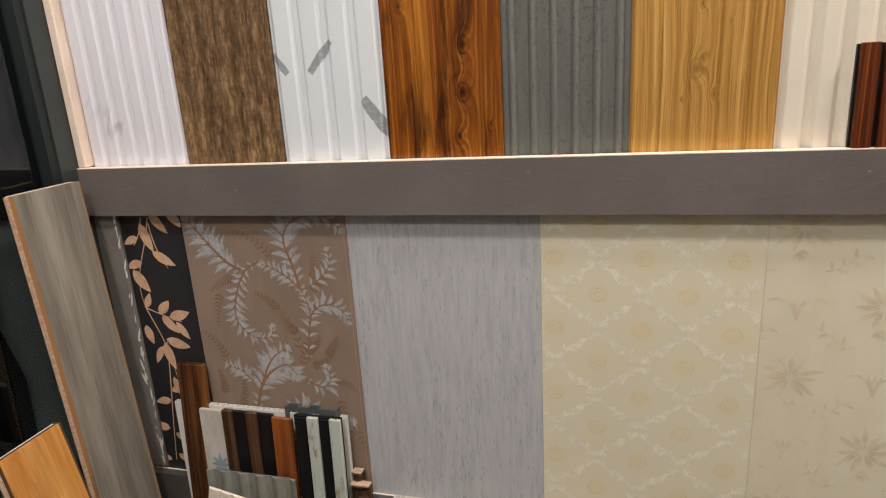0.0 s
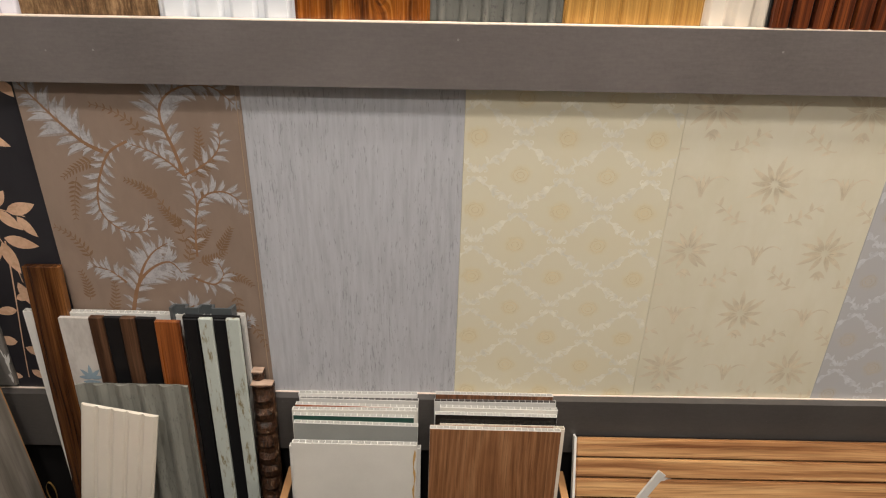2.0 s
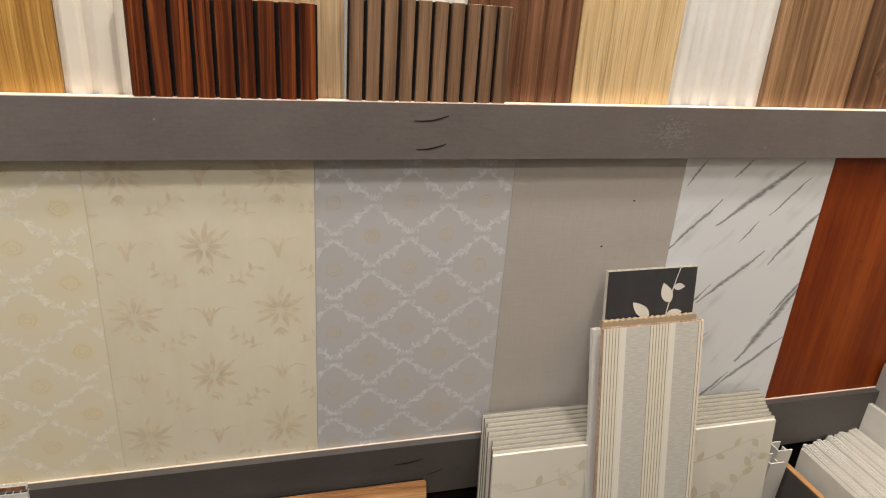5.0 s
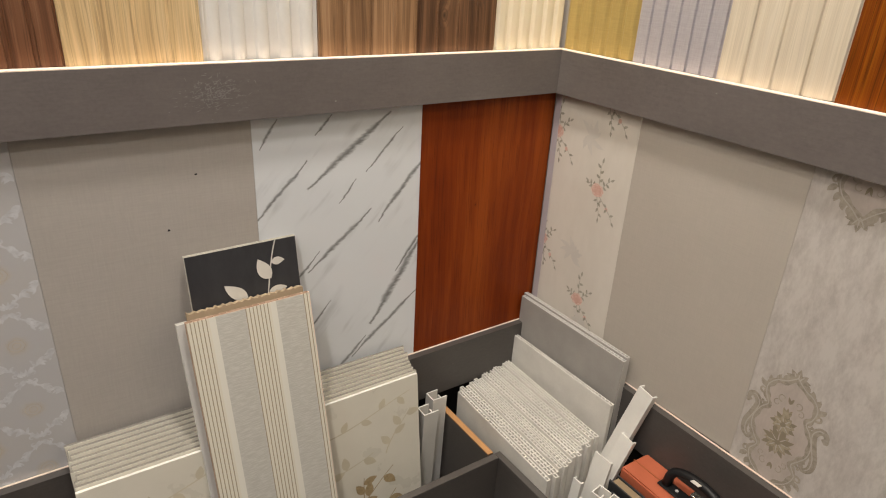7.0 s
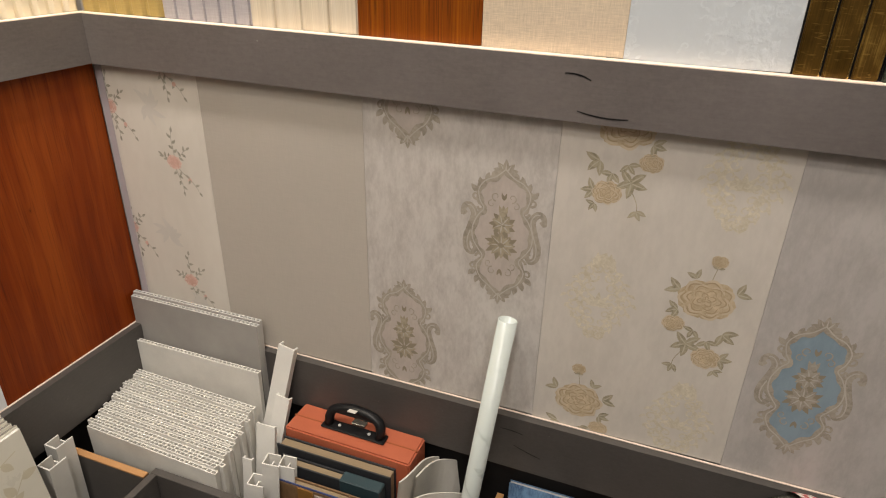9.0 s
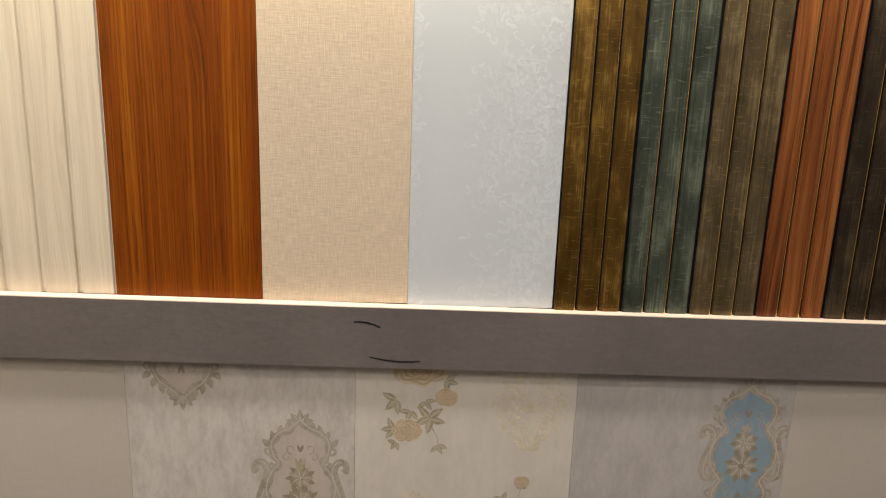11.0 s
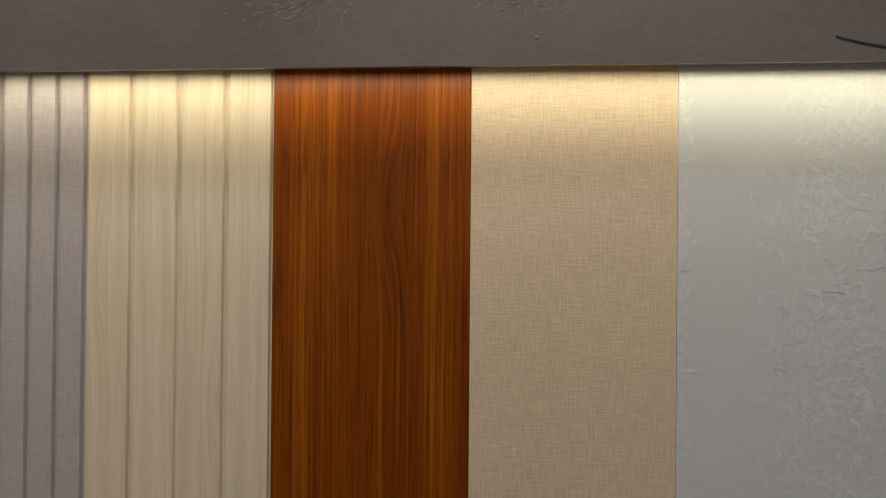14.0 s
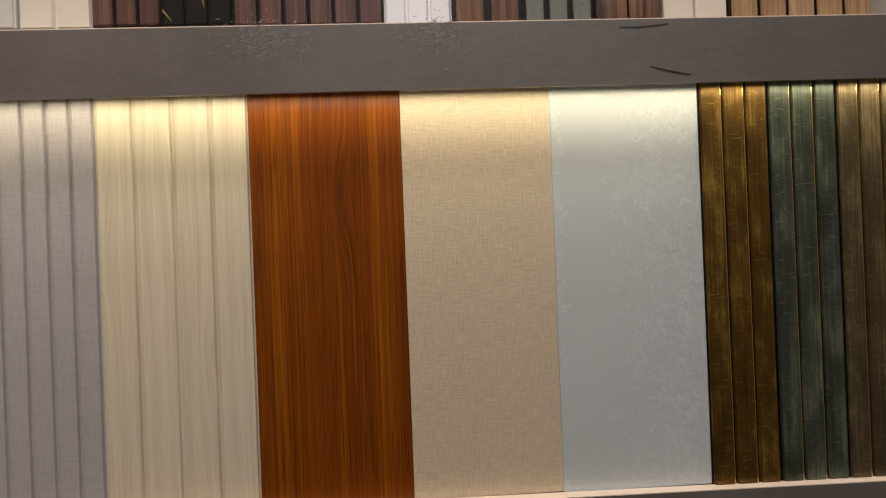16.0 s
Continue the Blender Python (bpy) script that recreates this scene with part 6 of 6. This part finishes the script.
def leaf_stack(u0, u1, zfront, zback, dfront, n):
    rng2 = random.Random(11 + n)
    for i in range(n):
        s = i / (n - 1)
        d = 0.016 + (dfront - 0.016) * s
        th, w, l = hollow_card("leaf_card", "a", u0 + rng2.uniform(-0.004, 0.004), u1 + rng2.uniform(-0.004, 0.003), d, zback + (zfront - zback) * s, d + 0.055, BASE, rng2.uniform(-0.5, 0.3),
                               M_CARDEDGE if i < n - 1 else M_WHITE, "cream hollow panel sample with beige leaf print" if i == n - 1 else "pale hollow panel sample in a stack", "leaf-print sample stack", face=M_IVORY, t=0.0048, closed=True)
    b1, b2 = bmesh.new(), bmesh.new()
    leaf_branch(b1, w * 0.12, l - 0.300, 8, 0.20, 0.034, rng2, 28)
    leaf_branch(b1, w * 0.45, l - 0.285, 62, 0.10, 0.030, rng2, 20)
    leaf_branch(b1, w * 0.30, l - 0.36, 20, 0.17, 0.034, rng2, 25)
    leaf_branch(b2, w * 0.06, l - 0.20, 70, 0.15, 0.030, rng2, -45)
    leaf_branch(b2, w * 0.20, l - 0.075, 2, 0.19, 0.024, rng2, 12)
    leaf_branch(b2, w * 0.70, l - 0.15, 75, 0.10, 0.028, rng2, -20)
    leaf_branch(b2, w * 0.04, l - 0.26, 40, 0.11, 0.028, rng2, 30)
    part("leaf_print", clip(b1, 0.002, w - 0.002, 0.002, l - 0.002), P_CARDLEAF, th)
    part("faint_leaf_print", clip(b2, 0.002, w - 0.002, 0.002, l - 0.002), P_CARDLEAF2, th)


leaf_stack(0.757, 0.985, 0.634, 0.670, 0.082, 10)
leaf_stack(1.085, 1.336, 0.630, 0.662, 0.070, 9)

t, w, l = hollow_card("leaf_card", "a", 0.953, 1.125, 0.016, 0.938, 0.12, BASE, -1.0, M_IVORY, "charcoal panel sample with white leaf spray", "striped sample group",
                      face=clouded("charcoal_sheet", (0.042, 0.042, 0.046), (0.032, 0.032, 0.036), 20, 0.4))
b = bmesh.new()
ribbon(b, curve((0.105, l - 0.14), (0.118, l - 0.10), (0.120, l - 0.05), (0.138, l + 0.0)), [0.002] * 15, 0.0014)
ribbon(b, curve((0.090, l - 0.13), (0.085, l - 0.09), (0.07, l - 0.07), (0.06, l - 0.065)), [0.0018] * 15, 0.0014)
for x, z, a, ln, wd in ((0.125, l - 0.062, 125, 0.040, 0.022), (0.128, l - 0.036, 10, 0.022, 0.013), (0.085, l - 0.085, 150, 0.044, 0.020), (0.118, l - 0.088, 20, 0.032, 0.016), (0.112, l - 0.108, 160, 0.026, 0.014), (0.01, l - 0.10, -60, 0.03, 0.02)):
    leaf(b, x, z, a, ln, wd, -20, 0.0014)
part("leaf_print", clip(b, 0.001, w - 0.001, 0.01, l - 0.001), M_OFFWHITE, t, "white leaf spray")

g = Graph("striped_sheet", 0.4, shift=False)
x, y, z = g.xyz(g.obj)
ph = g.math("FRACT", g.math("DIVIDE", g.math("ADD", x, 0.006), 0.094))
inband = g.math("LESS_THAN", ph, 0.42)
edge = g.math("LESS_THAN", g.math("ABSOLUTE", g.math("SUBTRACT", ph, 0.47)), 0.05)
thin = g.math("LESS_THAN", g.math("FRACT", g.math("MULTIPLY", ph, 16.5)), 0.26)
weave = g.noise((60, 60, 700), 2)
base = g.mix(g.step(weave, 0.42, 0.62), (0.45, 0.44, 0.405), (0.53, 0.52, 0.485))
col = g.mix(inband, base, (0.66, 0.63, 0.54))
col = g.mix(g.math("MULTIPLY", inband, thin), col, (0.30, 0.25, 0.18))
col = g.mix(edge, col, (0.68, 0.66, 0.60))
g.colour(col)
M_STRIPE = g.mat
m, w, l = lean("a", 0.942, 1.124, 0.042, 0.860, 0.17, BASE, -1.2)
b = bmesh.new()
n = 46
top = [(w * i / n, l - 0.0035 * abs(math.sin(i * 1.13))) for i in range(n + 1)]
fr_ = [b.verts.new((x, 0, z)) for x, z in top] + [b.verts.new((w, 0, 0)), b.verts.new((0, 0, 0))]
bk_ = [b.verts.new((x, 0.009, z)) for x, z in top] + [b.verts.new((w, 0.009, 0)), b.verts.new((0, 0.009, 0))]
b.faces.new(fr_)
b.faces.new(bk_[::-1])
for i in range(len(fr_)):
    k = (i + 1) % len(fr_)
    b.faces.new((fr_[i], fr_[k], bk_[k], bk_[i]))
solid("raw_board", b, plain("raw_tan_board", (0.33, 0.255, 0.17), 0.7), m, "raw tan board sample with a ragged top edge between two others", "board sample", "striped sample group")
hollow_card("striped_board", "a", 0.925, 1.10, 0.044, 0.846, 0.185, BASE, -1.5, M_WHITE, "white hollow panel sample behind a striped one", "striped sample group", face=M_PALE)
t, w, l = hollow_card("striped_board", "a", 0.936, 1.128, 0.058, 0.853, 0.20, BASE, -1.2, M_RAWPINE, "tall striped cream and grey panel sample with worn side edge", "striped sample group", face=M_STRIPE)
part("worn_side", cuboid(w, w + 0.0012, 0, 0.0085, 0.02, l), M_EDGE, t, "orange-stained edge")

# --- white window profiles at the corner ---
def u_profile(name, m, l, label, a=0.034, bdep=0.028, t=0.0025, material=M_WHITE):
    pts = [(0, 0), (a, 0), (a, t), (a * 0.62, t), (a * 0.62, bdep * 0.45), (a * 0.62 - t, bdep * 0.45), (a * 0.62 - t, t), (t, t), (t, bdep - t), (a * 0.8, bdep - t), (a * 0.8, bdep), (0, bdep)]
    return solid(name, prism(pts, 0, l), material, m, label, "profile", "white profiles")


u_profile("window_profile", pose(1.358, 0.852, BASE, 3), 0.40, "short white window profile standing upright in the bin")
u_profile("window_profile", pose(1.392, 0.866, BASE, 2), 0.41, "short white window profile standing upright beside another")
u_profile("window_profile", pose(1.398, 0.73, 0.31, 90, 0, -25) @ pose(0, 0, 0), 0.09, "white window profile offcut lying across the bin")

# --- east bin: hollow sheets on edge ---
M_SKIN = plain("mid_grey_skin", (0.33, 0.315, 0.295), 0.4, mottle=0.1)
M_HONEY = plain("grey_hollow_sheet", (0.64, 0.62, 0.58), 0.45, mottle=0.10)
for i in range(17):
    x = 1.466 + 0.0088 * i
    y0 = 0.572 + 0.006 * math.sin(i * 2.3) + 0.0016 * i
    zt = 0.515 + 0.0012 * i + 0.004 * math.sin(i * 1.7)
    m = pose(x, y0 + 0.295, BASE, 0, 0, -90 - 2.0)
    t = thing("hollow_sheet", m, "offcut of grey hollow PVC sheet standing on edge", "sheet offcut", "hollow sheet stack")
    part("core", hollow(0.295, zt - BASE, 0.0084, 30, 0.0019, 0.16), M_HONEY, t)
for d, zt, u0, u1, mt, lb in ((0.034, 0.690, 0.006, 0.300, M_PALE, "tall grey hollow PVC sheet against the wall"), (0.024, 0.694, 0.002, 0.298, M_PALE, "tall grey hollow PVC sheet, rearmost of the stack"), (0.052, 0.600, 0.010, 0.305, M_HONEY, "shorter grey hollow PVC sheet in front of a taller one")):
    m = FB @ pose(u0, -d - 0.01, BASE, -1.0)
    t = thing("hollow_sheet", m, lb, "sheet offcut", "hollow sheet stack")
    part("core", hollow(u1 - u0, zt - BASE, 0.0085, 32, 0.0018, 0.16), mt, t)
    part("front_skin", cuboid(0, u1 - u0, -0.0006, -0.0001, 0, zt - BASE - 0.0005), M_SKIN if zt > 0.65 else M_HONEY, t)

# white offcuts beside them
def stick(name, a, b, wd, th, label, material=M_WHITE, group="white offcuts", roll=0.0):
    a, b = Vector(a), Vector(b)
    z = (b - a).normalized()
    x = Vector((0, -1, 0))
    x = (x - z * x.dot(z)).normalized()
    y = z.cross(x)
    m = Matrix((x, y, z)).transposed().to_4x4()
    m.translation = a
    l = (b - a).length
    pts = [(-wd / 2, 0), (wd / 2, 0), (wd / 2, th), (wd / 2 - 0.003, th), (wd / 2 - 0.003, 0.003), (-wd / 2 + 0.003, 0.003), (-wd / 2 + 0.003, th), (-wd / 2, th)]
    return solid(name, prism(pts, 0, l), material, m @ pose(0, 0, 0, 0, 0, roll), label, "profile", group)


stick("u_channel", (1.545, 0.640, BASE), (1.652, 0.545, 0.655), 0.034, 0.014, "white plastic channel leaning on the wall")
stick("u_channel", (1.50, 0.600, BASE), (1.625, 0.545, 0.560), 0.030, 0.010, "short white plastic channel leaning beside another")
stick("u_channel", (1.495, 0.55, BASE), (1.585, 0.560, 0.520), 0.040, 0.006, "broken white plastic offcut")
stick("u_channel", (1.475, 0.56, BASE), (1.53, 0.566, 0.485), 0.020, 0.008, "narrow white plastic offcut")
for i, (x, y, zt) in enumerate(((1.462, 0.545, 0.505), (1.486, 0.530, 0.535), (1.500, 0.508, 0.525))):
    u_profile("window_profile", pose(x, y, BASE, 0, 4, -80), zt - BASE, "white multi-chamber window profile offcut standing in the bin", 0.030, 0.026, 0.002)

# --- sample case and books ---
M_CASE = plain("orange_red_leatherette", (0.40, 0.105, 0.052), 0.45, mottle=0.08)
case = thing("sample_case", pose(1.622, 0.395, BASE, 0, 0, -91), "orange-red sample case with black plastic handle", "case")
part("body", cuboid(-0.125, 0.125, -0.036, 0.036, 0, 0.408, 0.003, 2), M_CASE, case)
part("seam", cuboid(-0.1255, 0.1255, -0.0012, 0.0012, 0.2, 0.4085), M_RUST, case)
hb = bmesh.new()
n, k = 16, 8
rings = []
for i in range(n + 1):
    a = math.pi * i / n
    cx, cz = 0.052 * math.cos(a) * (1 + 0.10 * math.sin(a)), 0.040 * math.sin(a) ** 0.55
    ring = []
    for j in range(k):
        q = 2 * math.pi * j / k
        ring.append(hb.verts.new((cx + 0.0085 * math.cos(q) * math.cos(a), 0.0105 * math.sin(q), cz + 0.0085 * math.cos(q) * max(math.sin(a), 0.15))))
    rings.append(ring)
for p, q in zip(rings, rings[1:]):
    for j in range(k):
        hb.faces.new((p[j], p[(j + 1) % k], q[(j + 1) % k], q[j]))
hb.faces.new(rings[0])
hb.faces.new(rings[-1])
hd = part("handle", hb, M_BLACK, case, "black moulded handle", True, pose(0, 0.0, 0.412, -16))
part("base_plate", cuboid(-0.064, 0.064, -0.012, 0.012, 0.408, 0.413, 0.002), M_BLACK, case)
part("latch", cuboid(-0.014, 0.014, 0.014, 0.028, 0.408, 0.414, 0.001), plain("chrome", (0.5, 0.48, 0.45), 0.2, 0.9), case, "small metal latch")
for x in (-0.03, 0.03):
    part("screw", lathe([(0.003, 0.413), (0.003, 0.4145), (0.0015, 0.415)], 10), M_PALE, case, m=pose(x, 0, 0))
part("torn_label", cuboid(-0.006, 0.010, -0.006, 0.005, 0.0, 0.001), M_OFFWHITE, case, "torn white sticker", m=pose(0.0, -0.006, 0.461, -16))

M_LEDGER = plain("black_cloth_cover", (0.018, 0.020, 0.024), 0.6)
M_SPINE = plain("dark_teal_cover", (0.022, 0.045, 0.055), 0.5)
M_PAGES = plain("yellowed_pages", (0.24, 0.18, 0.11), 0.85)
M_OLDPAPER = clouded("worn_brown_paper", (0.22, 0.13, 0.065), (0.12, 0.07, 0.035), 25)
M_OLDFLOWER = clouded("faded_flower_paper", (0.42, 0.37, 0.31), (0.20, 0.16, 0.13), 60)


def book(x, y, wd, th, h, cover, label, rz=-90.0, tilt=0.0):
    t = thing("sample_book", pose(x, y, BASE, 0, 0, rz) @ pose(0, 0, 0, tilt), label, "book", "sample books")
    part("front_cover", cuboid(0, wd, -th / 2, -th / 2 + 0.003, 0, h, 0.0008), cover, t)
    part("back_cover", cuboid(0, wd, th / 2 - 0.003, th / 2, 0, h, 0.0008), cover, t)
    b = cuboid(0.004, wd - 0.003, -th / 2 + 0.0035, th / 2 - 0.0035, 0.002, h - 0.004)
    part("page_block", b, M_PAGES, t)
    return t


book(1.572, 0.520, 0.225, 0.024, 0.392, M_LEDGER, "thick black cloth-bound sample ledger with worn edges")
t = book(1.545, 0.505, 0.20, 0.020, 0.380, M_LEDGER, "dark sample book with a teal corner")
part("teal_corner", cuboid(0.125, 0.202, -0.0115, 0.0115, 0.335, 0.382, 0.002), M_SPINE, t, "dark teal spine wrap")
t = book(1.512, 0.498, 0.19, 0.018, 0.372, M_OLDPAPER, "old sample book with torn brown and floral covers")
part("tape", cuboid(0.055, 0.085, -0.0105, -0.009, 0.10, 0.370), plain("brown_tape", (0.26, 0.13, 0.035), 0.3), t, "brown packing tape")
part("flower_label", cuboid(0.088, 0.185, -0.0105, -0.009, 0.15, 0.365), M_OLDFLOWER, t, "faded floral paper")
part("blue_edge", cuboid(0.005, 0.185, -0.0085, -0.0065, 0.37, 0.3745), plain("blue_cloth", (0.03, 0.05, 0.16), 0.5), t)
for i, (dx, dz, tl) in enumerate(((0.0, 0.0, 8), (0.012, -0.015, 10), (-0.010, -0.02, 6))):
    t = thing("rolled_sheet", pose(1.545 + dx * 2, 0.268 - 0.012 * i, BASE, 0, 0, -20) @ pose(0, 0, 0, 0, tl), "bundle of white printed paper sheets with curled corners", "paper sheets", "paper sheets")
    b = bmesh.new()
    n = 10
    lo, hi = [], []
    for k in range(n + 1):
        s = k / n
        yy = 0.03 * math.sin(2.4 * s + i) * s
        lo.append((b.verts.new((0.13 * s - 0.06, yy, 0)), b.verts.new((0.13 * s - 0.06, yy + 0.003, 0))))
        hi.append((b.verts.new((0.13 * s - 0.06, yy, 0.405 + dz - 0.03 * s * s)), b.verts.new((0.13 * s - 0.06, yy + 0.003, 0.405 + dz - 0.03 * s * s))))
    for k in range(n):
        for q in (0, 1):
            b.faces.new((lo[k][q], lo[k + 1][q], hi[k + 1][q], hi[k][q]))
        b.faces.new((hi[k][0], hi[k + 1][0], hi[k + 1][1], hi[k][1]))
    part("sheet", b, M_OFFWHITE, t)
solid("brown_sample", cuboid(0, 0.05, 0, 0.10, 0, 0.352, 0.001), M_RUST, pose(1.50, 0.195, BASE), "rust-brown board offcut standing in the bin", "board offcut")
solid("paper_scrap", cuboid(0, 0.06, 0, 0.045, 0, 0.325, 0.004), M_OFFWHITE, pose(1.53, 0.135, BASE, 4, 6, 12), "crumpled white paper in the bin", "paper")

# --- marbled tube ---
a, c = Vector((1.530, 0.195, BASE)), Vector((1.655, 0.135, 0.812))
z = (c - a).normalized()
m = z.to_track_quat("Z", "Y").to_matrix().to_4x4()
m.translation = a
tl = (c - a).length
M_TUBE = veined("tube_marble_print", (0.50, 0.545, 0.53), (0.30, 0.33, 0.32), haze=0.2, rough=0.25)
b = bmesh.new()
ro, ri, n = 0.0150, 0.0132, 24
loops = [[b.verts.new((r * math.cos(2 * math.pi * i / n), r * math.sin(2 * math.pi * i / n), zz)) for i in range(n)] for r, zz in ((ro, 0), (ro, tl), (ri, tl), (ri, 0))]
for p, q in zip(loops, loops[1:] + loops[:1]):
    for i in range(n):
        b.faces.new((p[i], p[(i + 1) % n], q[(i + 1) % n], q[i]))
solid("round_tube", b, M_TUBE, m, "pale marbled round plastic tube leaning on the wall", "tube", smooth=True)

# --- magazines, boards and helmet ---
M_MAGBLUE = clouded("blue_cover_print", (0.20, 0.34, 0.52), (0.05, 0.10, 0.22), 60, 0.3)
M_MAGWHITE = plain("white_cover", (0.60, 0.58, 0.56), 0.3)
M_MAGRED = clouded("photo_cover_print", (0.45, 0.30, 0.24), (0.12, 0.20, 0.26), 70, 0.3)
for i, (x, z0, mt, wd, yy) in enumerate(((1.652, 0.470, M_MAGBLUE, 0.125, 0.112), (1.628, 0.452, M_MAGWHITE, 0.085, 0.108), (1.616, 0.446, M_MAGWHITE, 0.085, 0.110), (1.602, 0.438, M_PAGES, 0.09, 0.111), (1.588, 0.430, M_MAGRED, 0.092, 0.112))):
    t = thing("magazine", pose(x, yy, BASE, 0, 0, -90) @ pose(0, 0, 0, -3), ("blue printed catalogue", "white catalogue", "white catalogue", "cream catalogue", "catalogue with a photo cover")[i] + " standing in the bin", "catalogue", "catalogues")
    part("cover", cuboid(0, wd, -0.004, -0.0032, 0, z0 - BASE), mt, t)
    part("page_block", cuboid(0.001, wd - 0.002, -0.003, 0.003, 0.001, z0 - BASE - 0.002), M_MAGWHITE, t)
    part("back_cover", cuboid(0, wd, 0.0032, 0.004, 0, z0 - BASE), mt, t)
b = bmesh.new()
for i in range(6):
    box(b, 0.010 + 0.004 * (i % 2), 0.055 + 0.006 * (i % 3), -0.0046, -0.0042, 0.27 - 0.02 * i, 0.276 - 0.02 * i)
part("print_lines", b, M_LEDGER, [o for o in scene.objects if o.name.startswith("magazine")][0])
for i in range(7):
    board("wood_sample", "b", 0.925 + 0.004 * (i % 2), 1.16 - 0.012 * (i % 3), 0.022 + 0.011 * i, 0.475 - 0.005 * i, 0.03 + 0.012 * i, 0.008, (M_RAWPINE, W_REDBROWN, M_PALE, W_SAMPLE, M_RAWPINE, W_DKWALNUT, W_REDBROWN)[i], "thin wood-effect board sample standing on edge", "board sample", group="dark sample stack")
solid("sample_box", cuboid(0, 0.24, 0, 0.15, 0, 0.40, 0.003), plain("brown_card", (0.20, 0.11, 0.06), 0.7), pose(1.50, -0.42, BASE), "closed brown cardboard box in the bin", "box")

helmet = thing("helmet", pose(1.590, -0.318, 0.510, 6, 0, 12) @ Matrix.Scale(0.71, 4), "dark olive hard helmet with a red and white checked band", "helmet")
prof = [(0.148, 0.0), (0.150, 0.01), (0.138, 0.016), (0.136, 0.03), (0.132, 0.07), (0.118, 0.115), (0.095, 0.150), (0.062, 0.176), (0.028, 0.189), (0.002, 0.192)]
part("shell", lathe(prof, 36), plain("dark_olive_shell", (0.028, 0.030, 0.022), 0.25, mottle=0.12), helmet, smooth=True)
M_CHECKW = plain("white_check", (0.70, 0.68, 0.64), 0.4)
M_CHECKR = plain("red_check", (0.45, 0.02, 0.03), 0.4)
arc = [(r, z) for r, z in prof[3:]]
for tone, mt in ((0, M_CHECKW), (1, M_CHECKR)):
    b = bmesh.new()
    steps = 22
    for i in range(steps):
        for j in range(4):
            if (i + j) % 2 != tone:
                continue
            qs = []
            for di, dj in ((0, 0), (1, 0), (1, 1), (0, 1)):
                a = math.pi * (i + di) / steps
                q = 0.135 * math.cos(a)
                off = -0.020 + 0.010 * (j + dj)
                zz = 0.03 + 0.1645 * math.sin(a) ** 0.80
                rr = math.sqrt(max(q * q - off * off * 0.2, 0)) * (1 if q > 0 else -1)
                qs.append(b.verts.new((rr * 1.012, off, zz + 0.0015)))
            b.faces.new(qs)
    part("checked_band", b, mt, helmet, ("white checks", "red checks")[tone])

# --- flooring planks leaning by the window ---
def plank(name, x_top, z_top, x_base, y0, y1, t, face, core, label):
    l = math.hypot(z_top, x_top - x_base)
    tilt = math.degrees(math.atan2(x_base - x_top, z_top))
    m = pose(x_base, y1, 0.0, 0, 0, 90) @ pose(0, 0, 0) @ pose(0, 0, 0, tilt, 0, 180)
    th = thing(name, pose(x_base, y0, 0.002) @ pose(0, 0, 0, 0, -tilt), label, "flooring plank", "flooring planks")
    w = y1 - y0
    part("face", cuboid(-0.0015, 0.0, 0, w, 0, l, 0.0004), face, th)
    part("core", cuboid(-t + 0.001, -0.0016, 0.001, w + 0.004, 0, l - 0.001), core, th, "brown fibreboard core")
    part("tongue", cuboid(-t * 0.95, -t * 0.75, -0.005, 0.002, 0, l - 0.001), M_RAWPINE, th, "pale tongue")
    part("sheet_backing", cuboid(-t, -t + 0.0012, 0, w, 0, l), M_WHITE, th)
    return th


plank("floor_plank", -0.872, 1.182, -0.815, 0.735, 0.854, 0.016, W_FLOORBOARD, M_MDF, "grey wood-effect laminate plank leaning on the glazing")
plank("floor_plank", -0.800, 0.862, -0.640, 0.560, 0.656, 0.012, W_HONEY, plain("dark_core", (0.10, 0.045, 0.02), 0.7), "honey-coloured laminate plank leaning on the glazing")
b = bmesh.new()
n = 18
for i in range(n):
    a0, a1 = 2 * math.pi * i / n, 2 * math.pi * (i + 1) / n
    qs = [b.verts.new((0.007 * math.cos(q), r, 0.022 * math.sin(q))) for q in (a0, a1) for r in (-0.0015, 0.0015)]
    b.faces.new((qs[0], qs[2], qs[3], qs[1]))
solid("brass_ring", b, plain("brass_wire", (0.45, 0.30, 0.10), 0.3, 0.8), pose(-0.775, 0.80, 0.48), "thin brass wire loop hanging by the moulding", "wire loop")
solid("teal_mat", cuboid(-0.86, -0.55, 0.2, 0.68, 0.001, 0.012), M_TEAL, Matrix(), "dull teal mat on the floor", "mat")

# --- slat samples standing on the ledge ---
def ledge_sample(u0, u1, h, n, slat, label, roll=0.0, side=None):
    w = u1 - u0
    t = thing("panel_sample", at_wall("a", u0, 1.2055, 0.003) @ pose(0, 0, 0, -2.2, roll), label, "slat sample", "slat samples on the ledge")
    part("felt_backing", cuboid(0, w, -0.005, 0, 0, h - 0.001), M_BLACK, t, "black felt backing")
    p = w / n
    me = mesh_of(cuboid(0.0025, p - 0.003, -0.0135, -0.005, 0, h, 0.0006), "slat", slat)
    for i in range(n):
        s = new("slat", me)
        s.parent, s.matrix_basis = t, pose(i * p, 0, 0)


ledge_sample(0.246, 0.476, 0.121, 9, W_ROSE, "red-brown slat sample on black felt standing on the ledge")
ledge_sample(0.514, 0.742, 0.133, 10, W_TEAKSLAT, "brown oak slat sample on black felt standing on the ledge", 0.6)
